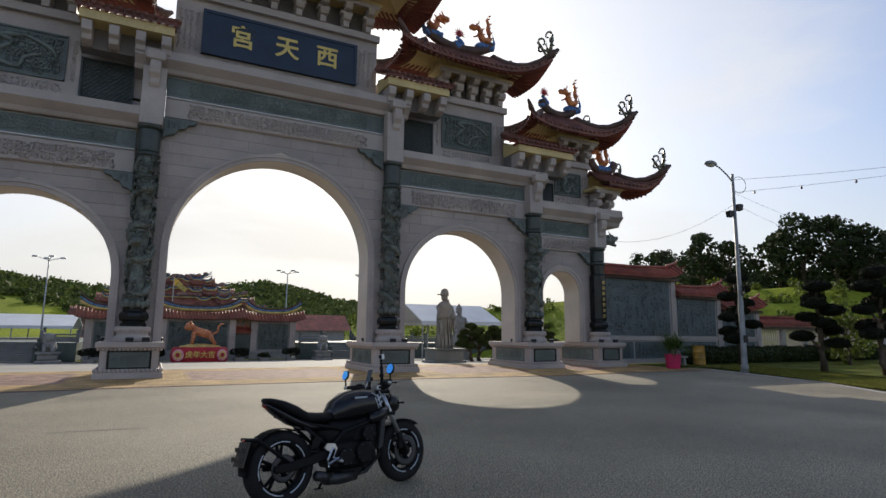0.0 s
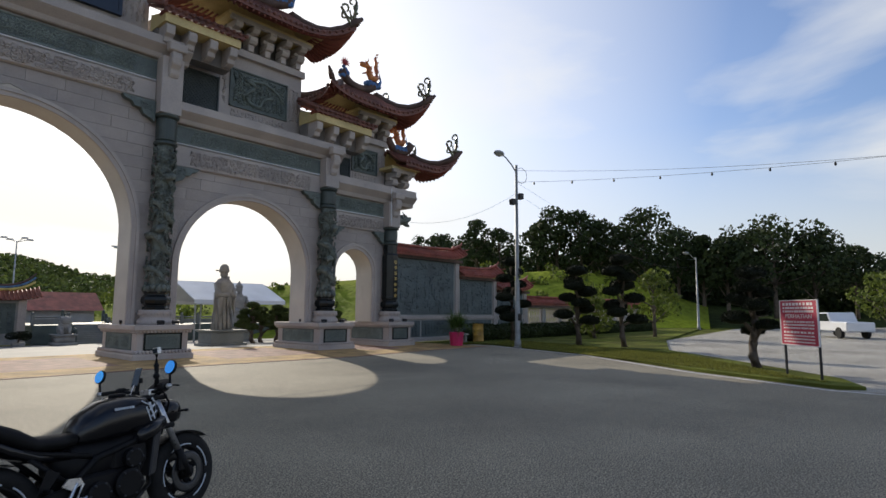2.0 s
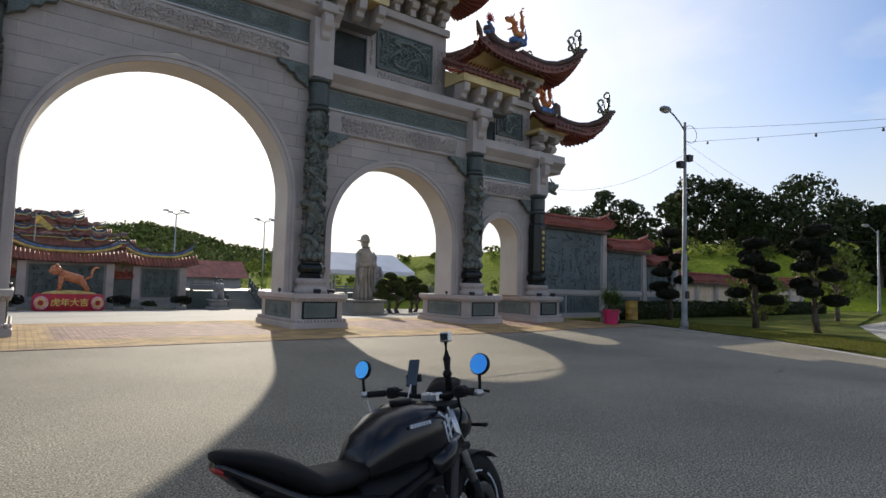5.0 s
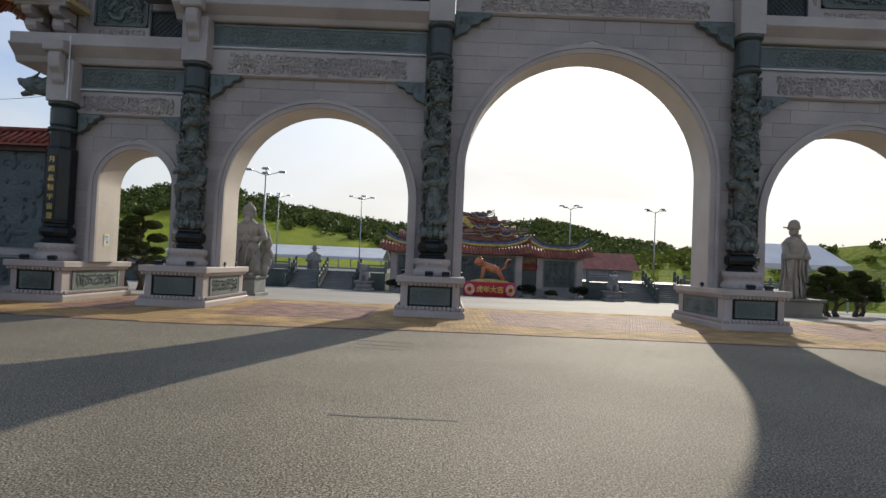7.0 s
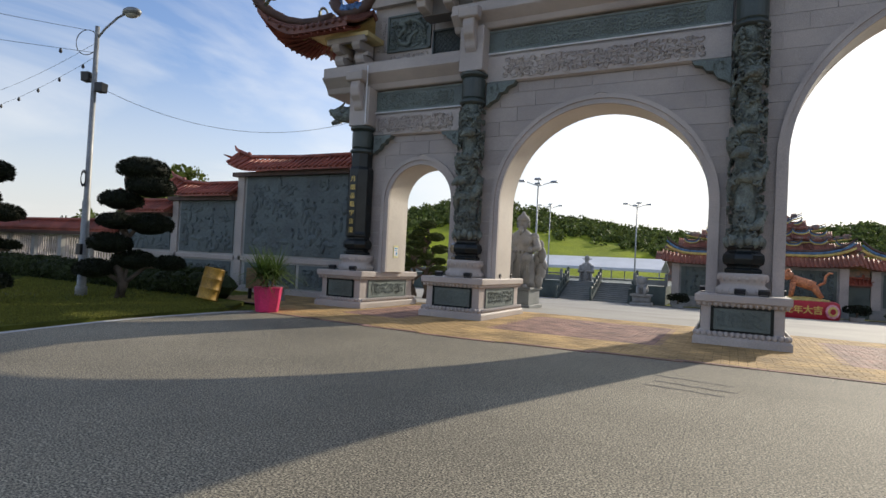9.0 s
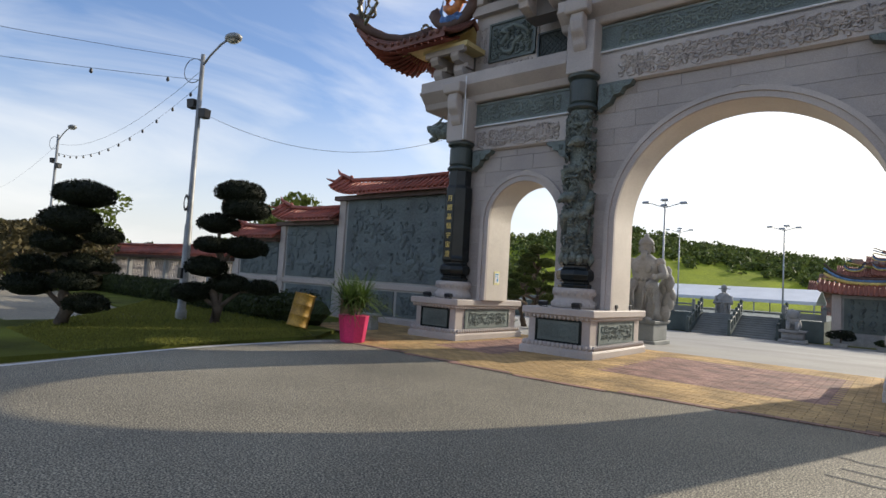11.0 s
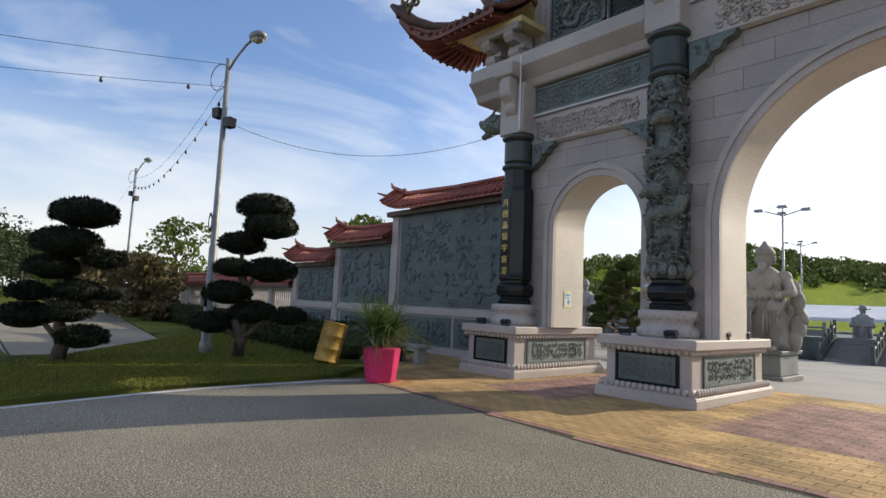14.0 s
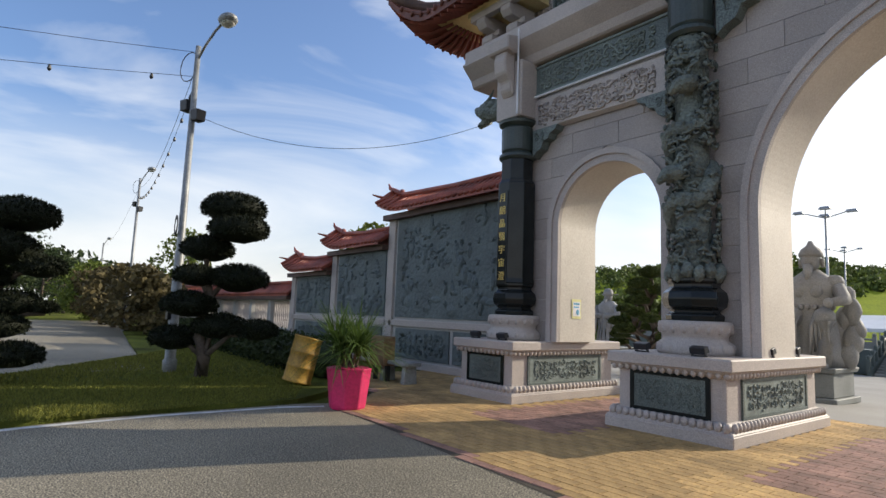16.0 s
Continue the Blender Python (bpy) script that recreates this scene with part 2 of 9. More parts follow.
# carved relief: spirals, waves and lumps that stand out of a panel
def relief(bm, to, w, h, seed, size=0.12, depth=0.03, fill=1.0, wave=False):
    """Scrollwork over a w x h panel; to(u, v, d) gives the place of a spot d in front of it."""
    rnd = random.Random(seed)
    if wave:
        n = max(10, int(w / size * 3))
        pts, rr = [], []
        k = w / (h * 2.2)
        for i in range(n + 1):
            u = (i / n - 0.5) * w * 0.94
            pts.append(to(u, 0.24 * h * math.sin(2 * math.pi * k * i / n + rnd.random() * 0.2), depth * 0.3))
            rr.append(0.065 * h * (0.55 + 0.45 * math.sin(math.pi * ((i / n * 2) % 1.0))))
        tube(bm, pts, rr, 6)
    count = int(fill * w * h / (size * size * 3.2))
    nx = max(1, int(math.sqrt(count * w / h)))
    nz = max(1, int(math.ceil(count / nx)))
    for i in range(nx):
        for j in range(nz):
            u = ((i + 0.5) / nx - 0.5) * w * 0.95 + rnd.uniform(-0.3, 0.3) * size
            v = ((j + 0.5) / nz - 0.5) * h * 0.9 + rnd.uniform(-0.25, 0.25) * size
            a0, sg, turns = rnd.uniform(0, 6.28), rnd.choice((-1, 1)), rnd.uniform(0.8, 1.5)
            r0 = size * rnd.uniform(0.6, 1.0)
            m = 9
            pts = []
            for k in range(m):
                f = k / (m - 1)
                r = r0 * (1.0 - 0.82 * f)
                a = a0 + sg * turns * 2 * math.pi * f
                pu, pv = u + r * math.cos(a), v + r * math.sin(a)
                pts.append(to(max(-w / 2, min(w / 2, pu)), max(-h / 2, min(h / 2, pv)), depth * 0.25))
            tube(bm, pts, [size * (0.22 - 0.08 * k / (m - 1)) for k in range(m)], 5)


def speckle(m, scale, lo, hi):
    """Mineral grains: cells of their own brightness laid over a surface's colour."""
    n, l = m.node_tree.nodes, m.node_tree.links
    p = n["Principled BSDF"]
    src = p.inputs["Base Color"].links[0].from_socket
    co = n.new("ShaderNodeTexCoord")
    vo = n.new("ShaderNodeTexVoronoi")
    vo.inputs["Scale"].default_value = scale
    l.new(co.outputs["Object"], vo.inputs["Vector"])
    se = n.new("ShaderNodeSeparateColor")
    l.new(vo.outputs["Color"], se.inputs[0])
    pw = n.new("ShaderNodeMath")
    pw.operation = 'POWER'
    pw.inputs[1].default_value = 1.7
    l.new(se.outputs[0], pw.inputs[0])
    r = n.new("ShaderNodeMapRange")
    r.inputs[3].default_value, r.inputs[4].default_value = lo, hi
    l.new(pw.outputs[0], r.inputs[0])
    h = n.new("ShaderNodeHueSaturation")
    l.new(r.outputs[0], h.inputs["Value"])
    l.new(src, h.inputs["Color"])
    l.new(h.outputs["Color"], p.inputs["Base Color"])


def scales(m, scale, strength, dist):
    """Carved scales in relief, laid over a stone's own grain."""
    n, l = m.node_tree.nodes, m.node_tree.links
    p = n["Principled BSDF"]
    old = p.inputs["Normal"].links[0].from_socket
    co, vo, bu = n.new("ShaderNodeTexCoord"), n.new("ShaderNodeTexVoronoi"), n.new("ShaderNodeBump")
    vo.inputs["Scale"].default_value = scale
    bu.inputs["Strength"].default_value, bu.inputs["Distance"].default_value = strength, dist
    bu.invert = True
    l.new(co.outputs["Object"], vo.inputs["Vector"])
    l.new(vo.outputs["Distance"], bu.inputs["Height"])
    l.new(old, bu.inputs["Normal"])
    l.new(bu.outputs["Normal"], p.inputs["Normal"])


scales(DRAGONSTONE, 17, 0.9, 0.03)
scales(GREYCARVE, 9, 0.7, 0.03)
speckle(GRANITE, 130, 0.86, 1.22)
speckle(BLOCK, 130, 0.86, 1.22)


# ---------------------------------------------------------------- the gateway
YC, YF, YB = 20.22, 19.60, 20.85       # middle of the gate, front and back of its beams
WF, WB = 19.70, 20.82                  # faces of the arch walls
gate = thing("memorial_gateway", (0, YC, 0), "five-arched pale granite gateway with green carvings and red tiled roofs", "gateway")
COLS = [(-15.0, 0.80, "A"), (-11.27, 0.89, "B"), (-4.36, 0.90, "B"), (4.36, 0.90, "B"), (11.27, 0.89, "B"), (15.0, 0.80, "A")]


def pedestal(cx, hw, seed):
    y0, y1 = 18.62, 21.82
    bm = bm_new()
    box(bm, cx - hw + 0.1, cx + hw - 0.1, y0 + 0.1, y1 - 0.1, 0.0, 0.93)
    p = part("pedestal", bm, GRANITE, gate, bevel=0.012)
    hy = (y1 - y0) / 2
    for nm, za, zb, lo_, hi_ in (("foot", 0.0, 0.16, 0.05, 0.05), ("foot_moulding", 0.16, 0.30, 0.045, -0.08), ("neck_moulding", 0.84, 0.93, -0.095, 0.0)):
        bm = bm_new()
        frustum(bm, cx, YC, za, zb, hw + lo_, hy + lo_, hw + hi_, hy + hi_)
        part(nm, bm, GRANITE, p, bevel=0.012)
    bm = bm_new()
    box(bm, cx - hw - 0.03, cx + hw + 0.03, y0 - 0.03, y1 + 0.03, 0.93, 1.10)
    part("slab", bm, GRANITE, p, bevel=0.02)
    # petal mouldings under the slab and over the foot, one bead after another
    bm = bm_new()
    for zz, out, r in ((0.885, 0.04, 0.045), (0.245, 0.0, 0.06)):
        for side in (-1, 1):
            n = int((y1 - y0) / 0.11)
            for i in range(n):
                yy = y0 + 0.05 + (i + 0.5) * (y1 - y0 - 0.1) / n
                blob(bm, (cx + side * (hw - out), yy, zz), r, 6, 4, (0.8, 1.0, 1.15))
        n = int(2 * hw / 0.11)
        for i in range(n):
            xx = cx - hw + (i + 0.5) * 2 * hw / n
            blob(bm, (xx, y0 + out, zz), r, 6, 4, (1.0, 0.8, 1.15))
    part("petal_moulding", bm, GRANITE, p, smooth=True, fix=False)["kind"] = "stuff"
    # carved panels: a narrow one in front, long ones on the passage sides
    pw = hw - 0.36
    for k, (u0, sx) in enumerate(((0, 0), (1, 1), (-1, -1))):
        bm, bf = bm_new(), bm_new()
        if k == 0:
            w, h = 2 * pw, 0.46
            fr = lambda u, v, d: (cx + u, y0 + 0.1 - 0.012 - d, 0.57 + v)
            box(bm, cx - pw, cx + pw, y0 + 0.085, y0 + 0.13, 0.34, 0.80)
            for a, b, c, d in ((-pw - .06, pw + .06, .80, .85), (-pw - .06, pw + .06, .29, .34), (-pw - .06, -pw, .34, .80), (pw, pw + .06, .34, .80)):
                box(bf, cx + a, cx + b, y0 + 0.07, y0 + 0.12, c, d)
        else:
            w, h = 2.1, 0.46
            xs = cx + sx * (hw - 0.1)
            fr = lambda u, v, d, xs=xs, sx=sx: (xs + sx * (0.012 + d), YC + u, 0.57 + v)
            box(bm, xs - sx * 0.03, xs + sx * 0.015, YC - 1.05, YC + 1.05, 0.34, 0.80)
            for a, b, c, d in ((-1.1, 1.1, .80, .84), (-1.1, 1.1, .30, .34), (-1.1, -1.05, .34, .80), (1.05, 1.1, .34, .80)):
                box(bf, xs - sx * 0.02, xs + sx * 0.03, YC + a, YC + b, c, d)
        relief(bm, fr, w * 0.92, h * 0.8, seed + k, 0.085 if k else 0.06, 0.03 if k else 0.012, 1.25)
        q = part("carved_panel", bm, GREENCARVE if k else GREEN, p, "dark green carved stone panel")
        part("panel_frame", bf, BLACKSTONE if k == 0 else GREEN, q)
    # small black floodlights on the slab
    return p


def column_base(cx, cy):
    bm = bm_new()
    lathe(bm, [(0.52, 1.10), (0.54, 1.15), (0.53, 1.24), (0.45, 1.31), (0.45, 1.36), (0.50, 1.44), (0.52, 1.52), (0.50, 1.57), (0.42, 1.58)], cx, cy, 28)
    petals = []
    for zz, r in ((1.195, 0.505), (1.46, 0.48)):
        for i in range(18):
            a = 2 * math.pi * i / 18
            petals.append((cx + r * math.cos(a), cy + r * math.sin(a), zz))
    base = part("lotus_base", bm, GRANITE, gate, "pale stone lotus-petal column base", smooth=True)
    for c in petals:
        bm = bm_new()
        blob(bm, c, 0.085, 8, 5, (0.55, 0.55, 0.8))
        part("petal", bm, GRANITE, base, smooth=True)
    return base


def dark_drum(cx, cy):
    bm = bm_new()
    lathe(bm, [(0.40, 1.58), (0.41, 1.66), (0.35, 1.70), (0.35, 1.73), (0.44, 1.79), (0.46, 1.90), (0.44, 2.00), (0.36, 2.07), (0.36, 2.12), (0.40, 2.15), (0.40, 2.20)], cx, cy, 8, turn=math.pi / 8)
    return part("column_drum", bm, BLACKSTONE, gate, "polished black octagonal column drum", bevel=0.01)


def dragon_column(cx, cy, ztop, seed, side):
    column_base(cx, cy)
    dark_drum(cx, cy)
    rnd = random.Random(seed)
    bm = bm_new()
    z0 = 2.2
    lathe(bm, [(0.30, z0), (0.25, z0 + 0.4), (0.24, (z0 + ztop) / 2), (0.25, ztop - 0.2), (0.29, ztop)], cx, cy, 16)
    # the coiling body
    turns = (ztop - z0 - 0.5) / 1.12
    n = int(turns * 16)
    pts, rr = [], []
    for i in range(n + 1):
        f = i / n
        a = side * 2 * math.pi * turns * f + seed
        r = 0.29 + 0.035 * math.sin(5 * f * turns)
        pts.append((cx + r * math.cos(a), cy + r * math.sin(a), z0 + 0.35 + (ztop - z0 - 0.55) * f + 0.12 * math.sin(a * 2)))
        rr.append(0.07 + 0.075 * math.sin(math.pi * min(1, f * 1.25 + 0.08)))
    tube(bm, pts, rr, 7)
    for i in range(4, n - 2):       # ridge of fins along the back
        p, q = Vector(pts[i]), Vector(pts[i + 1])
        o = Vector((p.x - cx, p.y - cy, 0)).normalized()
        c = p + o * rr[i] * 0.9 + Vector((0, 0, 0.05))
        blob(bm, c, 0.05, 5, 4, (0.7, 0.7, 1.1))
    # head, jaws, horns and claws
    for hz, ha in ((z0 + (ztop - z0) * 0.78, -1.3), (z0 + (ztop - z0) * 0.42, -1.9)):
        hx, hy = cx + 0.36 * math.cos(ha), cy + 0.36 * math.sin(ha)
        blob(bm, (hx, hy, hz), 0.17, 8, 6, (1.1, 1.0, 0.8), 0.12, seed)
        tube(bm, [(hx, hy, hz), (hx - 0.12, hy - 0.1, hz - 0.05), (hx - 0.2, hy - 0.12, hz - 0.14)], [0.12, 0.09, 0.04], 6)
        for s in (-1, 1):
            tube(bm, [(hx, hy, hz + 0.1), (hx + 0.1 * s, hy - 0.03, hz + 0.25), (hx + 0.2 * s, hy, hz + 0.3)], [0.04, 0.03, 0.012], 5)
    # clouds, waves and claws that fill the gaps
    for i in range(int((ztop - z0) * 62)):
        a, zz = rnd.uniform(0, 6.283), rnd.uniform(z0 + 0.05, ztop - 0.1)
        r = 0.31
        sg, rot, sz = rnd.choice((-1, 1)), rnd.uniform(0, 6.28), rnd.uniform(0.05, 0.115)
        p = []
        for k in range(7):
            f = k / 6
            q = sz * (1 - 0.8 * f)
            b = rot + sg * 7.5 * f
            aa = a + q * math.cos(b) / r
            p.append((cx + (r + 0.05) * math.cos(aa), cy + (r + 0.05) * math.sin(aa), zz + q * math.sin(b)))
        tube(bm, p, [0.036 - 0.016 * k / 6 for k in range(7)], 5)
    for i in range(14):            # waves at the foot
        a = 2 * math.pi * i / 14
        blob(bm, (cx + 0.35 * math.cos(a), cy + 0.35 * math.sin(a), z0 + 0.06 + 0.05 * (i % 2)), 0.11, 6, 5, (0.9, 0.9, 1.2), 0.15, i)
    return part("dragon_column", bm, DRAGONSTONE, gate, "grey-green stone column carved with coiling dragons", smooth=True, fix=False)


def capital(cx, cy, z0, z1, r=0.30):
    bm = bm_new()
    h = z1 - z0
    lathe(bm, [(r + 0.03, z0), (r + 0.08, z0 + 0.05), (r + 0.07, z0 + 0.11), (r, z0 + 0.16), (r + 0.03, z0 + 0.2), (r + 0.035, z1 - 0.2), (r, z1 - 0.16), (r + 0.09, z1 - 0.1), (r + 0.1, z1 - 0.04), (r + 0.03, z1)], cx, cy, 24)
    return part("capital", bm, CAPGREEN, gate, "dark green turned stone capital", smooth=False)


def plain_column(cx, cy, ztop, sgn):
    column_base(cx, cy)
    dark_drum(cx, cy)
    bm = bm_new()
    lathe(bm, [(0.41, 2.2), (0.395, 2.3), (0.395, ztop - 0.5), (0.34, ztop - 0.42), (0.34, ztop)], cx, cy, 8, turn=math.pi / 8)
    c = part("black_column", bm, BLACKSTONE, gate, "polished black octagonal column with gilt inscription", bevel=0.012)
    ob = []
    bm = bm_new()
    q = 0.395 * math.cos(math.pi / 8)
    box(bm, cx - 0.13, cx + 0.13, cy - q - 0.02, cy - q + 0.02, ztop - 2.55, ztop - 0.68)
    part("couplet_board", bm, BLACKSTONE, c, bevel=0.006)
    if sgn > 0:                      # worn lettering on the east column
        bm = bm_new()
        for i in range(7):
            zc = ztop - 0.82 - i * 0.262
            for k in range(3):
                box(bm, cx - 0.075 + 0.01 * (i % 2), cx + 0.07, cy - q - 0.028, cy - q - 0.018, zc - 0.075 + 0.055 * k, zc - 0.05 + 0.055 * k)
        part("inscription", bm, GOLD, c)
    for i, ch in enumerate("月朗晶翳宇宙澄" if sgn < 0 else ""):
        cu = bpy.data.curves.new("inscription", 'FONT')
        cu.body, cu.size, cu.extrude, cu.align_x, cu.align_y = ch, 0.185, 0.006, 'CENTER', 'CENTER'
        t = new("inscription", cu)
        cu.materials.append(GOLD)
        t.parent = c
        t.rotation_euler = (radians(90), 0, 0)
        t.location = Vector((cx, cy - q - 0.024, ztop - 0.82 - i * 0.262)) - where(c)
    return c


def arch_wall(name, xa, xb, z0, z1, cx, r, zs):
    """A wall from xa to xb with a round-headed opening through it, its rim and its facing of stone blocks."""
    bm = bm_new()
    box(bm, xa, cx - r, WF + 0.03, WB, z0, z1)
    box(bm, cx + r, xb, WF + 0.03, WB, z0, z1)
    n = 80
    pt = [(cx - r * math.cos(math.pi * i / n), zs + r * math.sin(math.pi * i / n)) for i in range(n + 1)]
    for (ax, az), (bx, bz) in zip(pt, pt[1:]):
        prism(bm, [(ax, az), (bx, bz), (bx, z1), (ax, z1)], "y", WF + 0.03, WB)
    bmesh.ops.remove_doubles(bm, verts=bm.verts[:], dist=0.0005)
    w = part(name, bm, CREAM, gate, "pale stone wall with a round-headed arch")
    # lining of the opening
    rim = 0.24
    bm = bm_new()
    path = [(cx - r, z0)] + pt + [(cx + r, z0)]
    out = [(cx - r - rim, z0)] + [(cx - (r + rim) * math.cos(math.pi * i / n), zs + (r + rim) * math.sin(math.pi * i / n)) for i in range(n + 1)] + [(cx + r + rim, z0)]
    mid = [((p[0] * 0.45 + q[0] * 0.55), (p[1] * 0.45 + q[1] * 0.55)) for p, q in zip(path, out)]
    for a, b, c, d in zip(path, path[1:], mid[1:], mid):
        prism(bm, [a, b, c, d], "y", WF - 0.05, WF + 0.04)
    for a, b, c, d in zip(mid, mid[1:], out[1:], out):
        prism(bm, [a, b, c, d], "y", WF - 0.09, WF + 0.04)
    part("arch_rim", bm, GRANITE, w, "moulded pale stone arch rim")
    return w, (xa, xb, z0, z1, cx, r + rim, zs)


def face_blocks(w, spec, ch=0.40, bl=1.02):
    """Coursed stone blocks over an arch wall, with open joints, cut to the rim."""
    xa, xb, z0, z1, cx, R, zs = spec
    g = 0.004
    k, z = 0, z0
    while z < z1 - 0.05:
        za, zb = z, min(z + ch, z1)
        def edge(zz):
            if zz <= zs:
                return R
            d = R * R - (zz - zs) ** 2
            return math.sqrt(d) if d > 0 else 0.0
        spans = []
        if edge(za) > 0.02:
            spans = [(xa, -1), (xb, 1)]
        off = (k % 2) * bl / 2
        def emit(poly):
            bm = bm_new()
            prism(bm, poly, "y", WF, WF + 0.035)
            part("stone_block", bm, BLOCK, w, fix=True)
        if spans:
            for xe, s in spans:
                lim = [cx + s * edge(zz) for zz in (za + g, (za + zb) / 2, zb - g)]
                far = min(lim) if s < 0 else max(lim)
                near = max(lim) if s < 0 else min(lim)
                x = xe
                first = True
                while (near - x) * -s > 0.04:
                    nx = x - s * (bl - (off if first else 0))
                    first = False
                    if (far - nx) * -s > 0.15:
                        emit([(x - s * g, za + g), (nx + s * g, za + g), (nx + s * g, zb - g), (x - s * g, zb - g)])
                        x = nx
                    else:
                        pl = [(x - s * g, za + g), (lim[0], za + g), (lim[1], (za + zb) / 2), (lim[2], zb - g), (x - s * g, zb - g)]
                        emit(pl)
                        break
        else:
            x, first = xa, True
            while x < xb - 0.05:
                nx = min(xb, x + bl - (off if first else 0))
                first = False
                emit([(x + g, za + g), (nx - g, za + g), (nx - g, zb - g), (x + g, zb - g)])
                x = nx
        z += ch
        k += 1


def beam(x0, x1, z_lo, z_mid, z_p0, z_p1, z_top, seed):
    """A lintel: a pale carved beam, a green carved panel above it, and a plain core."""
    bm = bm_new()
    box(bm, x0, x1, YF + 0.06, YB, z_lo + 0.05, z_top)
    part("lintel", bm, GRANITE, gate)
    bm = bm_new()
    prism(bm, [(YF + 0.06, z_lo + 0.02), (YF - 0.02, z_lo + 0.07), (YF - 0.02, z_mid - 0.05), (YF + 0.02, z_mid), (YF + 0.06, z_mid)], "x", x0, x1)
    b = part("carved_beam", bm, GRANITE, gate, "pale granite beam carved with clouds and scrolls")
    w, h = (x1 - x0), (z_mid - z_lo - 0.18)
    bm = bm_new()
    cx, cz = (x0 + x1) / 2, (z_lo + z_mid) / 2
    relief(bm, lambda u, v, d: (cx + u, YF - 0.024 - d, cz + v), w * 0.86, h * 0.9, seed, 0.115, 0.03, 1.9)
    part("carving", bm, GRANITE, b, smooth=True, fix=False)["kind"] = "stuff"
    bm = bm_new()
    box(bm, x0, x1, YF - 0.0, YF + 0.08, z_p0, z_p1)
    p = part("green_panel", bm, GREEN, gate, "green stone frieze carved with scrolls")
    bm = bm_new()
    cz2 = (z_p0 + z_p1) / 2
    relief(bm, lambda u, v, d: (cx + u, YF - 0.006 - d, cz2 + v), w * 0.86, (z_p1 - z_p0) * 0.7, seed + 5, 0.11, 0.03, 1.7)
    for a, b2, c, d in ((x0, x1, z_p1 - 0.04, z_p1), (x0, x1, z_p0, z_p0 + 0.04)):
        box(bm, a, b2, YF - 0.03, YF + 0.01, c, d)
    part("carving", bm, GREENCARVE, p, smooth=False, fix=False)["kind"] = "stuff"
    # tube light along the ledge
    bm = bm_new()
    tube(bm, [(x0 + 0.02, YF - 0.05, z_mid + 0.03), (x1 - 0.02, YF - 0.05, z_mid + 0.03)], 0.022, 6)
    part("light_tube", bm, PIPE, gate, "white plastic light tube")


def corbel(cx, s, x_col, ztop, w, h):
    """A stepped green bracket below the beam beside a column; s: towards which it reaches."""
    bm = bm_new()
    x0 = x_col
    P = [(x0, ztop), (x0 + s * w, ztop), (x0 + s * w * 0.93, ztop - h * 0.16), (x0 + s * w * 0.72, ztop - h * 0.24), (x0 + s * w * 0.64, ztop - h * 0.42), (x0 + s * w * 0.44, ztop - h * 0.48), (x0 + s * w * 0.34, ztop - h * 0.74), (x0 + s * w * 0.15, ztop - h * 0.84), (x0, ztop - h)]
    prism(bm, P, "y", YF - 0.12, YF + 0.16)
    relief(bm, lambda u, v, d: (x0 + s * w * 0.3 + u, YF - 0.12 - d, ztop - h * 0.3 + v), w * 0.45, h * 0.38, int(abs(cx) * 10), 0.07, 0.012, 0.9)
    part("corbel", bm, GREEN, gate, "dark green carved stone corbel")


def cornice(x0, x1, z0, z1, over=0.0):
    """A run of moulded cornice; the ends return by over."""
    prof = [(YF - 0.10, z0), (YF - 0.14, z0 + 0.03), (YF - 0.20, z0 + (z1 - z0) * 0.22), (YF - 0.42, z0 + (z1 - z0) * 0.50), (YF - 0.46, z0 + (z1 - z0) * 0.56), (YF - 0.46, z0 + (z1 - z0) * 0.62), (YF - 0.40, z0 + (z1 - z0) * 0.64), (YF - 0.40, z1), (YC, z1), (YC, z0)]
    bm = bm_new()
    prism(bm, prof, "x", x0, x1)
    prism(bm, [(2 * YC - y, z) for y, z in prof][::-1], "x", x0, x1)
    return part("cornice", bm, GRANITE, gate, "moulded pale stone cornice")


def pier(cx, cy, z0, z1):
    """The square shaft between a capital and the cornice, with its scroll bracket."""
    bm = bm_new()
    box(bm, cx - 0.36, cx + 0.36, cy - 0.30, YF + 0.10, z0, z1)
    p = part("pier", bm, GRANITE, gate, bevel=0.02)
    bm = bm_new()
    y = cy - 0.30
    prism(bm, [(y, z1 - 0.75), (y - 0.10, z1 - 0.62), (y - 0.12, z1 - 0.45), (y - 0.26, z1 - 0.30), (y - 0.30, z1 - 0.05), (y - 0.25, z1 + 0.18), (y, z1 + 0.2)], "x", cx - 0.17, cx + 0.17)
    prism(bm, [(y - 0.05, z1 + 0.1), (y - 0.34, z1 + 0.14), (y - 0.36, z1 + 0.42), (y - 0.05, z1 + 0.5)], "x", cx - 0.30, cx + 0.30)
    part("scroll_bracket", bm, GRANITE, p, bevel=0.03)


